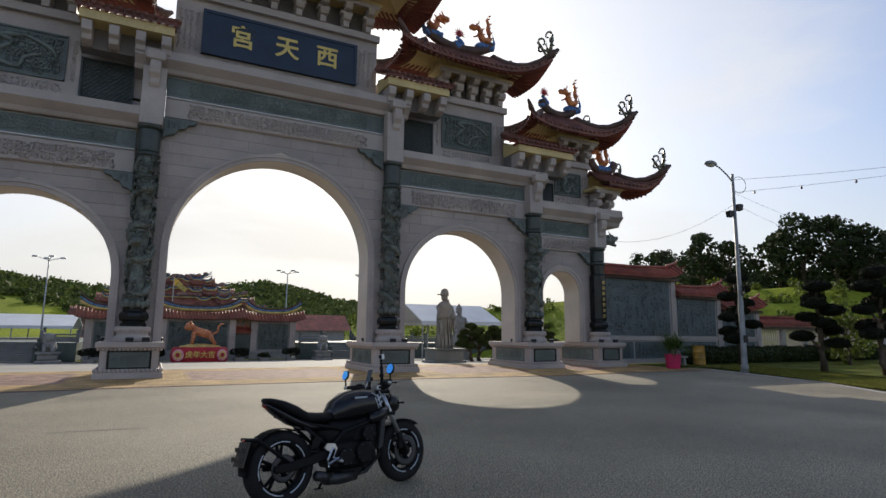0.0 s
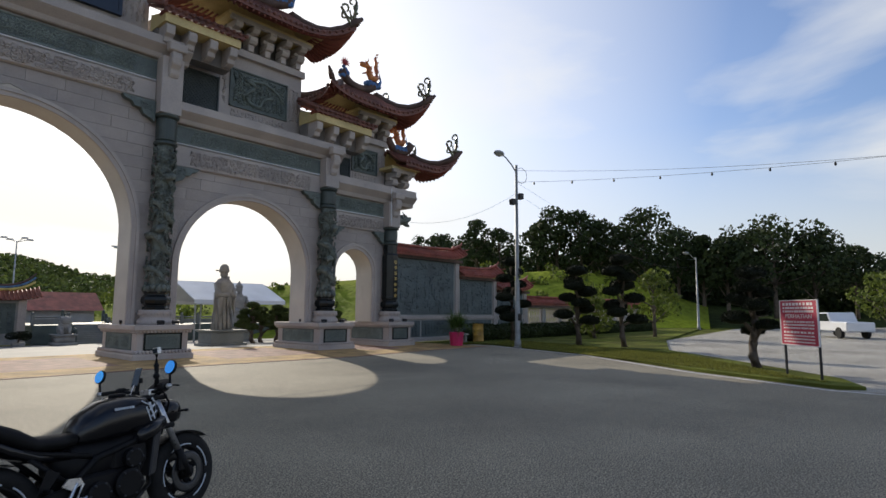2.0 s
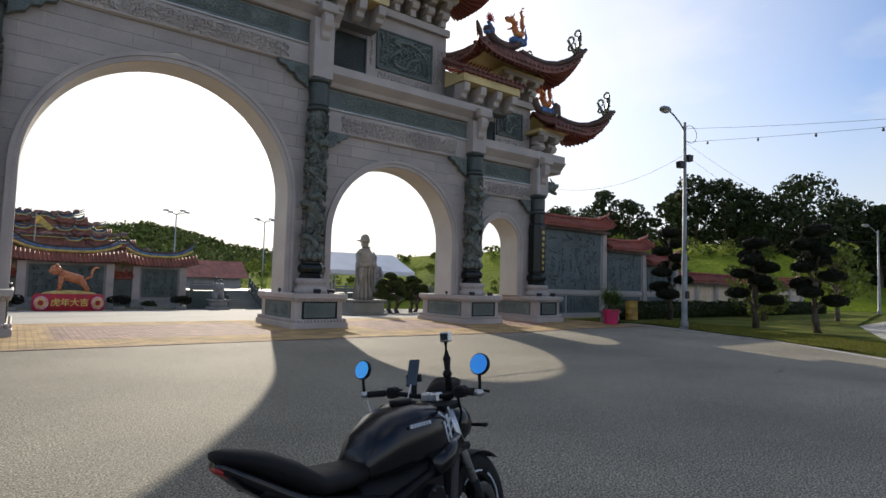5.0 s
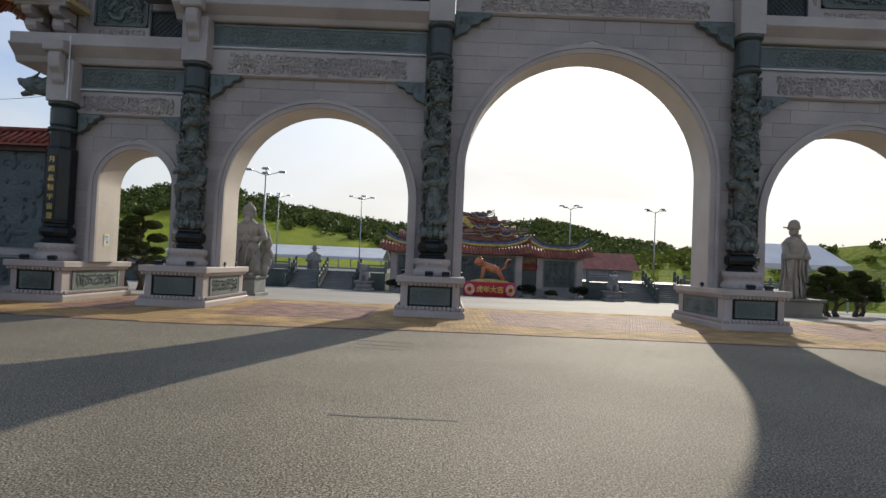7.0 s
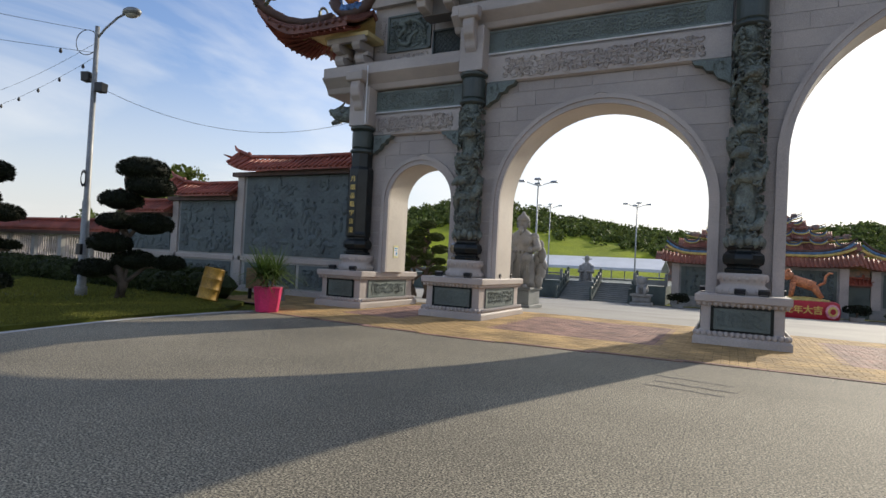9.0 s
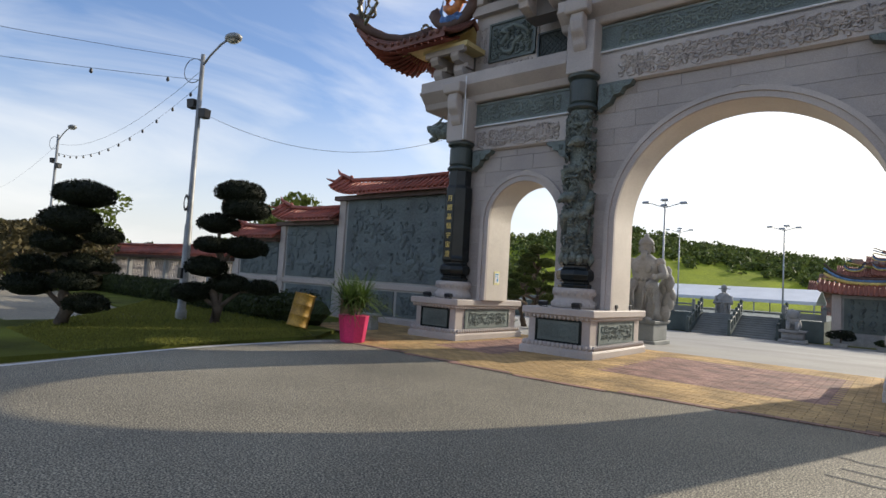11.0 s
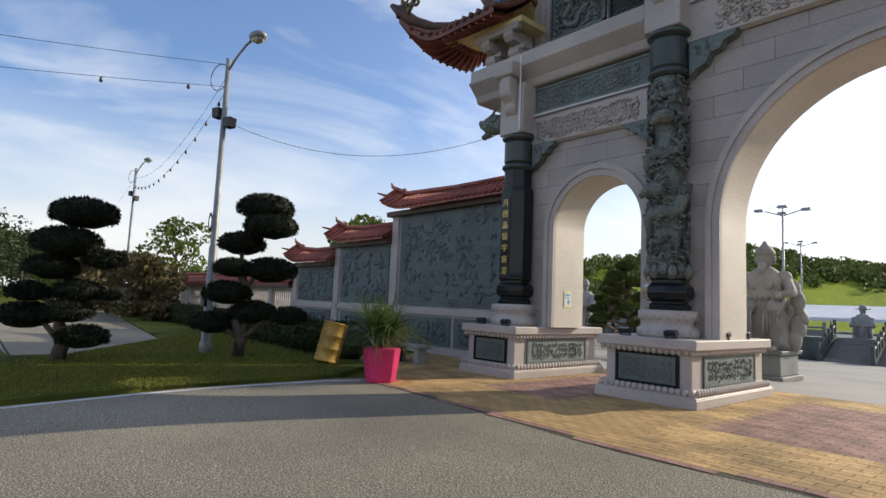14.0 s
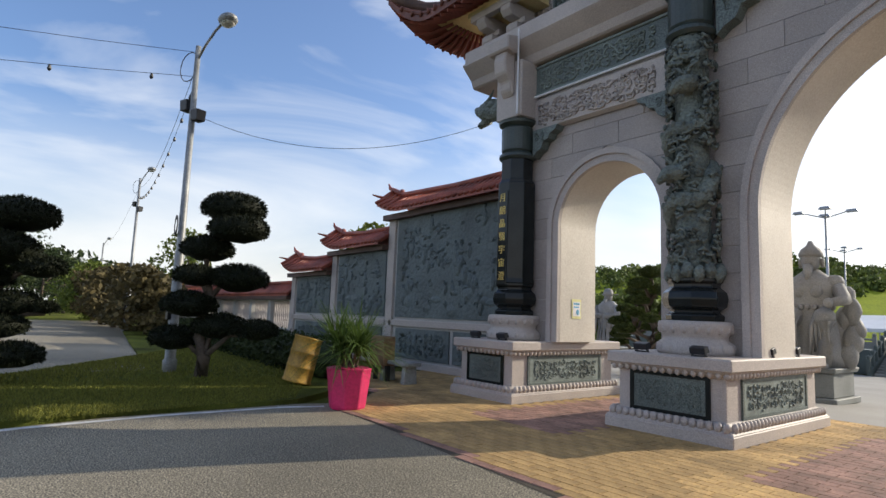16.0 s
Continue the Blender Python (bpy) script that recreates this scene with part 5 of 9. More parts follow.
def mural_wall(x0, x1, ztop, side, seed):
    y, s = 20.9, side
    w = thing("mural_wall", ((x0 + x1) / 2, y, 0), "grey-green stone mural wall with figures in relief under red tiles", "wall", "mural walls")
    bm = bm_new()
    box(bm, x0, x1, y - 0.16, y + 0.16, 0, ztop)
    part("wall", bm, PALEWALL, w)
    bm = bm_new()
    xo = x0 if s < 0 else x1
    box(bm, xo - 0.17, xo + 0.17, y - 0.24, y + 0.24, 0, ztop + 0.02)
    part("pier", bm, GRANITE, w, bevel=0.015)
    bm = bm_new()
    box(bm, x0 + 0.02, x1 - 0.02, y - 0.24, y - 0.1, 1.16, 1.34)
    box(bm, x0 + 0.02, x1 - 0.02, y - 0.26, y - 0.1, 0.0, 0.20)
    part("string_course", bm, GRANITE, w, bevel=0.012)
    a, b = (x0 + 0.3, x1 - 0.12) if s < 0 else (x0 + 0.12, x1 - 0.3)
    bm = bm_new()
    box(bm, a, b, y - 0.20, y - 0.1, 1.42, ztop - 0.12)
    p = part("mural", bm, GREYCARVE, w, "grey-green stone mural carved with figures")
    bm = bm_new()
    W, H = b - a, ztop - 0.12 - 1.42
    to = lambda u, v, d: ((a + b) / 2 + u, y - 0.20 - d, (1.42 + ztop - 0.12) / 2 + v)
    relief(bm, to, W, H, seed, 0.12, 0.015, 0.12)
    mr = random.Random(seed + 7)

    def lump(u, v, ru, rv, rd):
        """A soft raised shape on the slab."""
        k = [(u + ru * math.cos(a), v + rv * math.sin(a)) for a in [i * math.pi / 5 for i in range(10)]]
        k = [(max(-W / 2, min(W / 2, p)), max(-H / 2, min(H / 2, q))) for p, q in k]
        ring = [bm.verts.new(to(p, q, -0.01)) for p, q in k]
        mid = [bm.verts.new(to(u + (p - u) * 0.6, v + (q - v) * 0.6, rd)) for p, q in k]
        top = bm.verts.new(to(u, v, rd * 1.25))
        for i in range(10):
            bm.faces.new((ring[i], ring[(i + 1) % 10], mid[(i + 1) % 10], mid[i]))
            bm.faces.new((mid[i], mid[(i + 1) % 10], top))

    for i in range(int(W * 2.2)):        # rounded rocks and hills along the foot
        lump(mr.uniform(-0.46, 0.46) * W, mr.uniform(-0.46, -0.2) * H, mr.uniform(0.12, 0.32), mr.uniform(0.08, 0.2), 0.03)
    for i in range(int(W * 5.5)):        # standing shapes
        u, v, s = mr.uniform(-0.46, 0.46) * W, mr.uniform(-0.40, 0.16) * H, mr.uniform(0.55, 1.0)
        lump(u, v, 0.09 * s, 0.26 * s, 0.045)
        lump(u, v + 0.30 * s, 0.05 * s, 0.06 * s, 0.05)
        lump(u + 0.09 * s, v + 0.06 * s, 0.05 * s, 0.15 * s, 0.04)
    for i in range(int(W * 3.0)):        # boughs, clouds and ridges above
        u, v, an = mr.uniform(-0.42, 0.42) * W, mr.uniform(0.0, 0.42) * H, mr.uniform(-0.5, 0.5)
        ln = mr.uniform(0.25, 0.7)
        pts = [(u + ln * (f - 0.5) * math.cos(an), v + ln * (f - 0.5) * math.sin(an) + 0.05 * math.sin(9 * f + i)) for f in (0, 0.2, 0.4, 0.6, 0.8, 1.0)]
        pts = [(max(-W / 2, min(W / 2, p)), max(-H / 2, min(H / 2, q))) for p, q in pts]
        tube(bm, [to(p, q, 0.012) for p, q in pts], [0.012, 0.03, 0.035, 0.03, 0.022, 0.01], 5)
        for k in range(3):
            lump(pts[k * 2][0], pts[k * 2][1] + 0.05, mr.uniform(0.06, 0.12), mr.uniform(0.04, 0.08), 0.03)
    rnd = random.Random(seed)
    for k in range(int(W * H * 0.8)):       # draped shapes and rocks
        u, v = rnd.uniform(-0.46, 0.46) * W, rnd.uniform(-0.44, 0.40) * H
        c = to(u, v, 0.0)
        blob(bm, c, rnd.uniform(0.12, 0.22), 7, 6, (0.6, 0.25, 1.3), 0.18, k)
        blob(bm, (c[0], c[1], c[2] + 0.30), 0.07, 6, 5, (1, 0.6, 1.1), 0.05, k)
    part("carving", bm, GREYCARVE, p, smooth=True, fix=False)["kind"] = "stuff"
    n = max(1, int(round(W / 2.2)))
    for i in range(n):
        c0, c1 = a + W * i / n + 0.08, a + W * (i + 1) / n - 0.08
        bm = bm_new()
        box(bm, c0, c1, y - 0.20, y - 0.1, 0.26, 1.10)
        q = part("base_panel", bm, GREYCARVE, w)
        bm = bm_new()
        relief(bm, lambda u, v, d: ((c0 + c1) / 2 + u, y - 0.20 - d, 0.68 + v), (c1 - c0) * 0.9, 0.66, seed + i, 0.12, 0.015, 0.9)
        part("carving", bm, GREYCARVE, q, smooth=True, fix=False)["kind"] = "stuff"
    cx0, cx1 = (x0 - 0.35, x1) if side < 0 else (x0, x1 + 0.35)
    tiled_cap(w, cx0, cx1, y, ztop + 0.02, side)
    return w


def paled_fence(x0, x1, s):
    """Low wall with upright pale bars between piers under a tiled cap."""
    y = 20.9
    f = thing("baluster_fence", ((x0 + x1) / 2, y, 0), "low grey wall with pale upright balusters under red tiles", "fence", "baluster fences")
    bm = bm_new()
    box(bm, x0, x1, y - 0.14, y + 0.14, 0, 0.75)
    box(bm, x0, x1, y - 0.16, y + 0.16, 1.85, 2.05)
    part("wall", bm, PALEWALL, f)
    n = int(abs(x1 - x0) / 2.2)
    for i in range(n + 1):
        x = x0 + (x1 - x0) * i / n
        bm = bm_new()
        box(bm, x - 0.14, x + 0.14, y - 0.19, y + 0.19, 0, 1.95)
        part("pier", bm, PALEWALL, f)
    m = int(abs(x1 - x0) / 0.2)
    base = None
    for i in range(m):
        x = x0 + (x1 - x0) * (i + 0.5) / m
        if base is None:
            bm = bm_new()
            lathe(bm, [(0.03, 0), (0.05, 0.1), (0.035, 0.3), (0.05, 0.55), (0.035, 0.8), (0.05, 1.0), (0.03, 1.1)], 0, 0, 6)
            base = part("baluster", bm, GRANITE, None)
            base.parent = f
            base.location = Vector((x, y, 0.75)) - where(f)
        else:
            share("baluster", base.data, f, (x, y, 0.75))
    tiled_cap(f, x0, x1, y, 2.05, s, True, 0.42)


for s in (-1, 1):
    r = lambda a, b: sorted((s * a, s * b))
    mural_wall(*r(15.7, 21.45), 4.47, s, 500 + s)
    mural_wall(*r(21.65, 25.1), 3.58, s, 520 + s)
    mural_wall(*r(25.3, 28.5), 2.92, s, 540 + s)
    paled_fence(*r(28.7, 47.0), s)

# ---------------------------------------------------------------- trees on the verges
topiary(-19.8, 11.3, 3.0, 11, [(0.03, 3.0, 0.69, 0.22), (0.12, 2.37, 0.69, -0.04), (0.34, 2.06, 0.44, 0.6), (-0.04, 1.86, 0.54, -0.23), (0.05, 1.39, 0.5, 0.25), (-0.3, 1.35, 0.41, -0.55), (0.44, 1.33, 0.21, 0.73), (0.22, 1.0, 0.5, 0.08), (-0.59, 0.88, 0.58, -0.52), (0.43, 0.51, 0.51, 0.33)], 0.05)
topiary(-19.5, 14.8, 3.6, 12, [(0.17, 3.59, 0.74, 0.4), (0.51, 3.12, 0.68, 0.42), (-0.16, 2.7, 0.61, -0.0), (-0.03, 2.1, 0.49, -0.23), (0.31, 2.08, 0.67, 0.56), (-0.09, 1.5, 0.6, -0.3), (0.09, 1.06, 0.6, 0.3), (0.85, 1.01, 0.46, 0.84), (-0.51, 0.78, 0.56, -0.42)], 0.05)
for k, (x, y, h) in enumerate(((21.6, 17.0, 4.4), (20.9, 12.8, 3.7), (20.9, 10.6, 4.1), (14.35, 3.85, 2.85))):
    rnd = random.Random(60 + k)
    m = 0.72 if h < 3 else 1.0
    pads = [(0.0, h - 0.2, 0.58 * m, 0)]
    for i in range(8):
        f = 1 - (i + 1) / 9.5
        a = i * 2.3 + k
        rr = (0.28 + 0.5 * (1 - f)) * m
        pads.append((rr * math.cos(a), 0.75 + (h - 1.15) * f, (0.40 + 0.20 * rnd.random()) * m, rr * math.sin(a)))
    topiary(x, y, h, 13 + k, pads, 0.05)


def hedge(x0, y0, x1, y1, h, w, seed):
    rng = np.random.default_rng(seed)
    L = math.hypot(x1 - x0, y1 - y0)
    hd = thing("hedge", ((x0 + x1) / 2, (y0 + y1) / 2, 0.0), "clipped dark green hedge along the boundary wall", "hedge")
    bm = bm_new()
    n = int(L / 0.8)
    for i in range(n + 1):
        f = i / n
        blob(bm, (x0 + (x1 - x0) * f, y0 + (y1 - y0) * f, h * 0.48), 0.62, 8, 6, (1.0, w, h * 0.75), 0.12, i)
    part("hedge_body", bm, HEDGE, hd)
    m = int(L * 420)
    f = rng.uniform(0, 1, m)
    u = rng.uniform(-1, 1, m)
    side = rng.integers(0, 2, m)
    yy = np.where(side == 0, -w * 0.62, u * w * 0.62)
    zz = np.where(side == 0, (u * 0.5 + 0.5) * h, h)
    c = np.stack([x0 + (x1 - x0) * f, y0 + (y1 - y0) * f + yy, zz + rng.normal(0, 0.04, m) + 0.05 * np.sin(f * L * 2)], 1)
    leaf_cloud("hedge_leaves", c, 0.10, HEDGE, hd, rng)


def blades(name, corners, count, size, seed):
    """Standing grass over a four-cornered stretch of verge."""
    rng = np.random.default_rng(seed)
    u, v = rng.uniform(0, 1, (count, 1)), rng.uniform(0, 1, (count, 1))
    a, b, c, d = [np.array(q, dtype=float) for q in corners]
    p = (a * (1 - u) + b * u) * (1 - v) + (d * (1 - u) + c * u) * v
    pts = np.concatenate([p, np.full((count, 1), 0.055)], 1)
    up = np.tile(np.array([[0, 0, 1.3]]), (count, 1)) + rng.normal(0, 0.35, (count, 3))
    tagged(leaf_cloud(name, pts, size, BLADE, None, rng, out=up, stretch=1.2), "short uneven grass blades on the verge", "grass", kind="stuff")


BLADE = leaf_mat("grass_blades", (0.17, 0.185, 0.04), 0.45, 0.3)
blades("grass_blades", [(-15.55, 10.0), (-16.05, 15.4), (-19.0, 17.0), (-19.5, 10.2)], 42000, 0.035, 31)
blades("grass_blades", [(-19.5, 10.4), (-19.0, 17.0), (-30.0, 17.8), (-24.0, 14.0)], 22000, 0.05, 32)
blades("grass_blades", [(11.5, 1.7), (18.7, 16.0), (22.0, 17.5), (18.6, 7.4)], 45000, 0.045, 33)
hedge(-18.6, 17.3, -46, 19.0, 0.85, 0.8, 1)
hedge(20.2, 18.6, 46, 19.2, 0.85, 0.8, 2)

# ---------------------------------------------------------------- woods and hills
def hill(name, prof, depth, material, label):
    """A hill from a skyline (x, y, height) with a slope in front of it, as one sheet."""
    rows = []
    for k in range(9):
        f = k / 8
        row = []
        for i, (x, y, h) in enumerate(prof):
            d = Vector((x, y, 0)).normalized()
            g = (1 - f) * depth
            row.append((x - d.x * g, y - d.y * g, zg(60) + (h - zg(60)) * (f ** 1.25) + 0.5 * math.sin(i * 1.7 + k * 2.1) * f))
        rows.append(row)
    back = [(x * 1.3, y * 1.3, h * 0.4) for x, y, h in prof]
    return sheet(name, rows + [back], material, label, "hill")


def interp(prof, f):
    k = f * (len(prof) - 1)
    i = min(len(prof) - 2, int(k))
    t = k - i
    return [prof[i][j] * (1 - t) + prof[i + 1][j] * t for j in range(3)]


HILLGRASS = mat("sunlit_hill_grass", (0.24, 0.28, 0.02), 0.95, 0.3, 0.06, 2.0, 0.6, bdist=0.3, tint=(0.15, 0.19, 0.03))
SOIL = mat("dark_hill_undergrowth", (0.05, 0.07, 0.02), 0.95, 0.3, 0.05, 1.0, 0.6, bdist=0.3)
for m_ in (HILLGRASS, SOIL, GRASS):
    m_.node_tree.nodes["Principled BSDF"].inputs["Specular IOR Level"].default_value = 0.05
west = [(-190, 150, 16), (-150, 172, 18), (-117, 192, 19.5), (-98, 202, 24.0), (-80, 210, 23.5), (-62, 216, 19.0), (-48, 219, 16.8), (-34, 222, 15.2), (-20, 224, 14.0), (-5, 226, 11.5)]
centre = [(-20, 262, 10), (5, 258, 15), (21, 253, 18.5), (36, 251, 20.5), (50, 248, 18.5), (64, 244, 14.5), (94, 234, 10.0), (125, 220, 7.5), (160, 200, 9.0)]
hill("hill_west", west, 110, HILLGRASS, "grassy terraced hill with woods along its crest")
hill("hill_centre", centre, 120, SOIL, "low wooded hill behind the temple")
rng_w = random.Random(4)
sp, sz = [], []
for i in range(620):
    f, g = rng_w.random(), rng_w.random()
    x, y, h = interp(west, f)
    d = Vector((x, y, 0)).normalized()
    back = g * (22 + 26 * rng_w.random()) * (1.0 if f < 0.8 else 1.4)
    q = 1 - back / 110
    sp.append((x - d.x * back, y - d.y * back, zg(60) + (h - zg(60)) * q ** 1.25 + 1.0))
    sz.append(rng_w.uniform(1.6, 3.0))
far_woods("woods_west", sp, sz, WOODS, "green woods on the crest of a far hill", 1, 60, 1.25)
sp, sz = [], []
for i in range(900):
    f, g = rng_w.random(), rng_w.random()
    x, y, h = interp(centre, f)
    d = Vector((x, y, 0)).normalized()
    back = g * 85
    q = 1 - back / 120
    sp.append((x - d.x * back, y - d.y * back, zg(60) + (h - zg(60)) * q ** 1.25 + 0.8))
    sz.append(rng_w.uniform(1.8, 3.2))
far_woods("woods_centre", sp, sz, WOODS, "green woods covering a low far hill", 2, 60, 1.4)
bank = [(20, 85, 2.0), (32, 80, 3.6), (44, 70, 5.0), (50, 58, 6.2), (56, 46, 7.0), (62, 36, 7.0), (66, 30, 5.5), (72, 22, 2.5)]
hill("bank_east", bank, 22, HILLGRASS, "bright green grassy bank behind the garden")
sp, sz = [], []
for i in range(90):
    x, y, h = interp(bank, rng_w.random() * 0.85)
    g = rng_w.random() ** 2 * 14
    d = Vector((x, y, 0)).normalized()
    sp.append((x - d.x * g, y - d.y * g, zg(60) + (h - zg(60)) * (1 - g / 22) ** 1.25 + 0.3))
    sz.append(rng_w.uniform(0.5, 1.3))
far_woods("bank_shrubs", sp, sz, BRIGHTLEAF, "low bright shrubs along the grassy bank", 12, 60, 0.5)
# dark wood on the east side
east = [(150, 150, 22), (131, 120, 19), (112, 92, 14), (100, 70, 9), (98, 50, 7), (100, 35, 6), (105, 20, 4.5), (112, 8, 3), (140, -5, 2.5), (170, -20, 2)]
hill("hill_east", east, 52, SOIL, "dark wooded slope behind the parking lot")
sp, sz = [], []
for i in range(520):
    f, g = rng_w.random(), rng_w.random()
    x, y, h = interp(east, f)
    d = Vector((x, y, 0)).normalized()
    back = g * 26 - 8
    sp.append((x - d.x * back, y - d.y * back, h * max(0, 1 - back / 52) ** 1.25 + rng_w.uniform(0.5, 4.5)))
    sz.append(rng_w.uniform(1.6, 3.4))
far_woods("woods_east", sp, sz, SHADEWOODS, "dark dense woods behind the parking lot", 3, 90, 0.95)
for k, (az, d, top, w) in enumerate(((52.3, 100, 18.2, 6.5), (54.6, 102, 16.6, 7.5), (58.3, 88, 15.6, 6.5), (60.3, 86, 17.2, 8), (62.6, 84, 16.4, 7.5), (64.6, 86, 15.2, 8), (68.6, 84, 16.0, 11), (66.5, 90, 14.5, 9), (71.5, 78, 12.0, 8), (73.6, 76, 11.0, 6), (75.6, 74, 10.4, 6.5), (79.3, 76, 12.3, 12), (77.5, 80, 11.6, 9), (82.2, 78, 10.6, 9), (85.0, 84, 9.4, 8), (88, 92, 8.8, 9), (91, 100, 8.4, 9))):
    x, y = -3.3 + d * math.sin(radians(az)), 0.2 + d * math.cos(radians(az))
    base = 1.0 if az > 70 else 3.0
    tree(x, y, top - base, w, 200 + k, SHADEWOODS, base, 0.45, 2600, 0.55, "tall dark tree at the edge of the woods", "forest_tree", "edge of the woods")
tree(33, 13.8, 4.2, 3.4, 301, BRIGHTLEAF, 0, 0.35, 900, 0.3, "young bright green tree beside the parking lot")
tree(46, 2.6, 4.3, 4.2, 302, BRIGHTLEAF, 0, 0.4, 900, 0.32, "young bright green tree in a brick planter")
tree(28, 15.5, 2.6, 2.4, 303, BRIGHTLEAF, 0, 0.2, 700, 0.25, "small bushy tree beside the hedge")
tree(31.5, 17.5, 3.4, 3.0, 304, BRIGHTLEAF, 0, 0.2, 700, 0.28, "small bushy tree beside the hedge")
# west side trees
for k, (x, y, h, w, m) in enumerate(((-66, 6, 10.5, 9, SHADEWOODS), (-70, 11, 8.5, 8, SHADEWOODS), (-60, 2, 11, 9, SHADEWOODS), (-75, 15, 6.5, 8, SHADEWOODS), (-88, 18, 6.5, 8, SHADEWOODS), (-52, 22.5, 7.0, 5.5, BRIGHTLEAF), (-47, 17.3, 3.6, 4.2, BROWNLEAF), (-42, 17.0, 3.4, 4.2, BROWNLEAF), (-52, 17.2, 3.6, 4.4, BROWNLEAF), (-58, 17.4, 4.2, 5, BRIGHTLEAF), (-37.5, 17.2, 3.0, 3.6, BROWNLEAF), (-64, 18, 4.5, 6, BRIGHTLEAF), (-33, 27, 6.2, 4, BRIGHTLEAF), (-40, 30, 6.2, 5, WOODS))):
    tree(x, y, h, w, 320 + k, m, 0, 0.22, 2600, 0.3, "leafy tree beside the gravel side road", "roadside_tree", "roadside trees")
sp, sz = [], []
for i in range(420):
    a = rng_w.uniform(-95, -62)
    d = rng_w.uniform(85, 150)
    sp.append((-6 + d * math.sin(radians(a)), 10 + d * math.cos(radians(a)), rng_w.uniform(0.5, 3.5) + max(0.0, -76 - a) * 0.4))
    sz.append(rng_w.uniform(1.8, 3.4))
far_woods("woods_far_west", sp, sz, SHADEWOODS, "low green woods along the horizon", 6, 60, 1.1)
sp, sz = [], []
for i in range(500):
    a = rng_w.uniform(-62, -30)
    d = rng_w.uniform(105, 150)
    sp.append((-6 + d * math.sin(radians(a)), 10 + d * math.cos(radians(a)), rng_w.uniform(0.0, 5.5)))
    sz.append(rng_w.uniform(2, 3.6))
far_woods("woods_north_west", sp, sz, WOODS, "green woods seen through the end arch", 7, 60, 1.2)
sp, sz = [], []
for i in range(420):
    a = rng_w.uniform(17, 48)
    d = rng_w.uniform(95, 150)
    sp.append((d * math.sin(radians(a)), 5 + d * math.cos(radians(a)), rng_w.uniform(-0.5, 4.5)))
    sz.append(rng_w.uniform(1.6, 3.4))
far_woods("woods_north_east", sp, sz, BRIGHTLEAF, "sunlit bright green growth behind the plaza", 8, 60, 1.0)
# clipped garden trees behind the side arches
for k, (x, y, h) in enumerate(((14.9, 31.5, 2.5), (16.4, 33, 2.3), (18.2, 34, 2.5), (20.0, 36, 2.4), (-17.2, 28, 3.6), (-19.0, 30, 3.2), (-16.2, 31, 3.4), (19.6, 31.5, 2.6), (22.0, 33, 2.6))):
    rnd = random.Random(80 + k)
    pads = [(0.0, h - 0.2, 0.42, 0)]
    for i in range(11):
        f = 1 - (i + 1) / 13
        a = i * 2.3 + k
        pads.append(((0.3 + 0.8 * (1 - f)) * math.cos(a), 0.8 + (h - 1.2) * f, 0.30 + 0.14 * rnd.random(), (0.3 + 0.8 * (1 - f)) * math.sin(a)))
    topiary(x, y, h, 90 + k, pads, zg(y), "layered green garden pine behind the gateway", PINE)

# ---------------------------------------------------------------- plaza and temple
DARKGREEN = mat("dark_green_terrace_stone", (0.085, 0.11, 0.10), 0.6, 0.2, 1.0, 30, 0.2)
STEPSTONE = mat("grey_step_stone", (0.20, 0.21, 0.20), 0.7, 0.15, 1.0, 40, 0.2)
STATUE = mat("grey_statue_stone", (0.29, 0.285, 0.27), 0.7, 0.15, 2.0, 40, 0.4)
CANVAS = mat("white_canvas", (0.72, 0.74, 0.76), 0.6, 0.06, 0.5, 20, 0.05)
STEEL = mat("galvanised_steel", (0.42, 0.43, 0.43), 0.45, 0.12, 2.0, 40, 0.05, metal=0.6)
TEMPLERED = mat("temple_red_brown_tile", (0.30, 0.10, 0.06), 0.6, 0.3, 0.8, 8, 0.3)
TEMPLECOL = mat("painted_temple_carving", (0.33, 0.16, 0.11), 0.6, 0.4, 1.2, 5, 0.3, tint=(0.10, 0.12, 0.12))
TEMPLEBLUE = mat("temple_blue_trim", (0.10, 0.20, 0.36), 0.5, 0.3, 2.0, 10, 0.2)
TEMPLEYELLOW = mat("temple_yellow_trim", (0.62, 0.48, 0.15), 0.5, 0.2, 2.0, 10, 0.1)


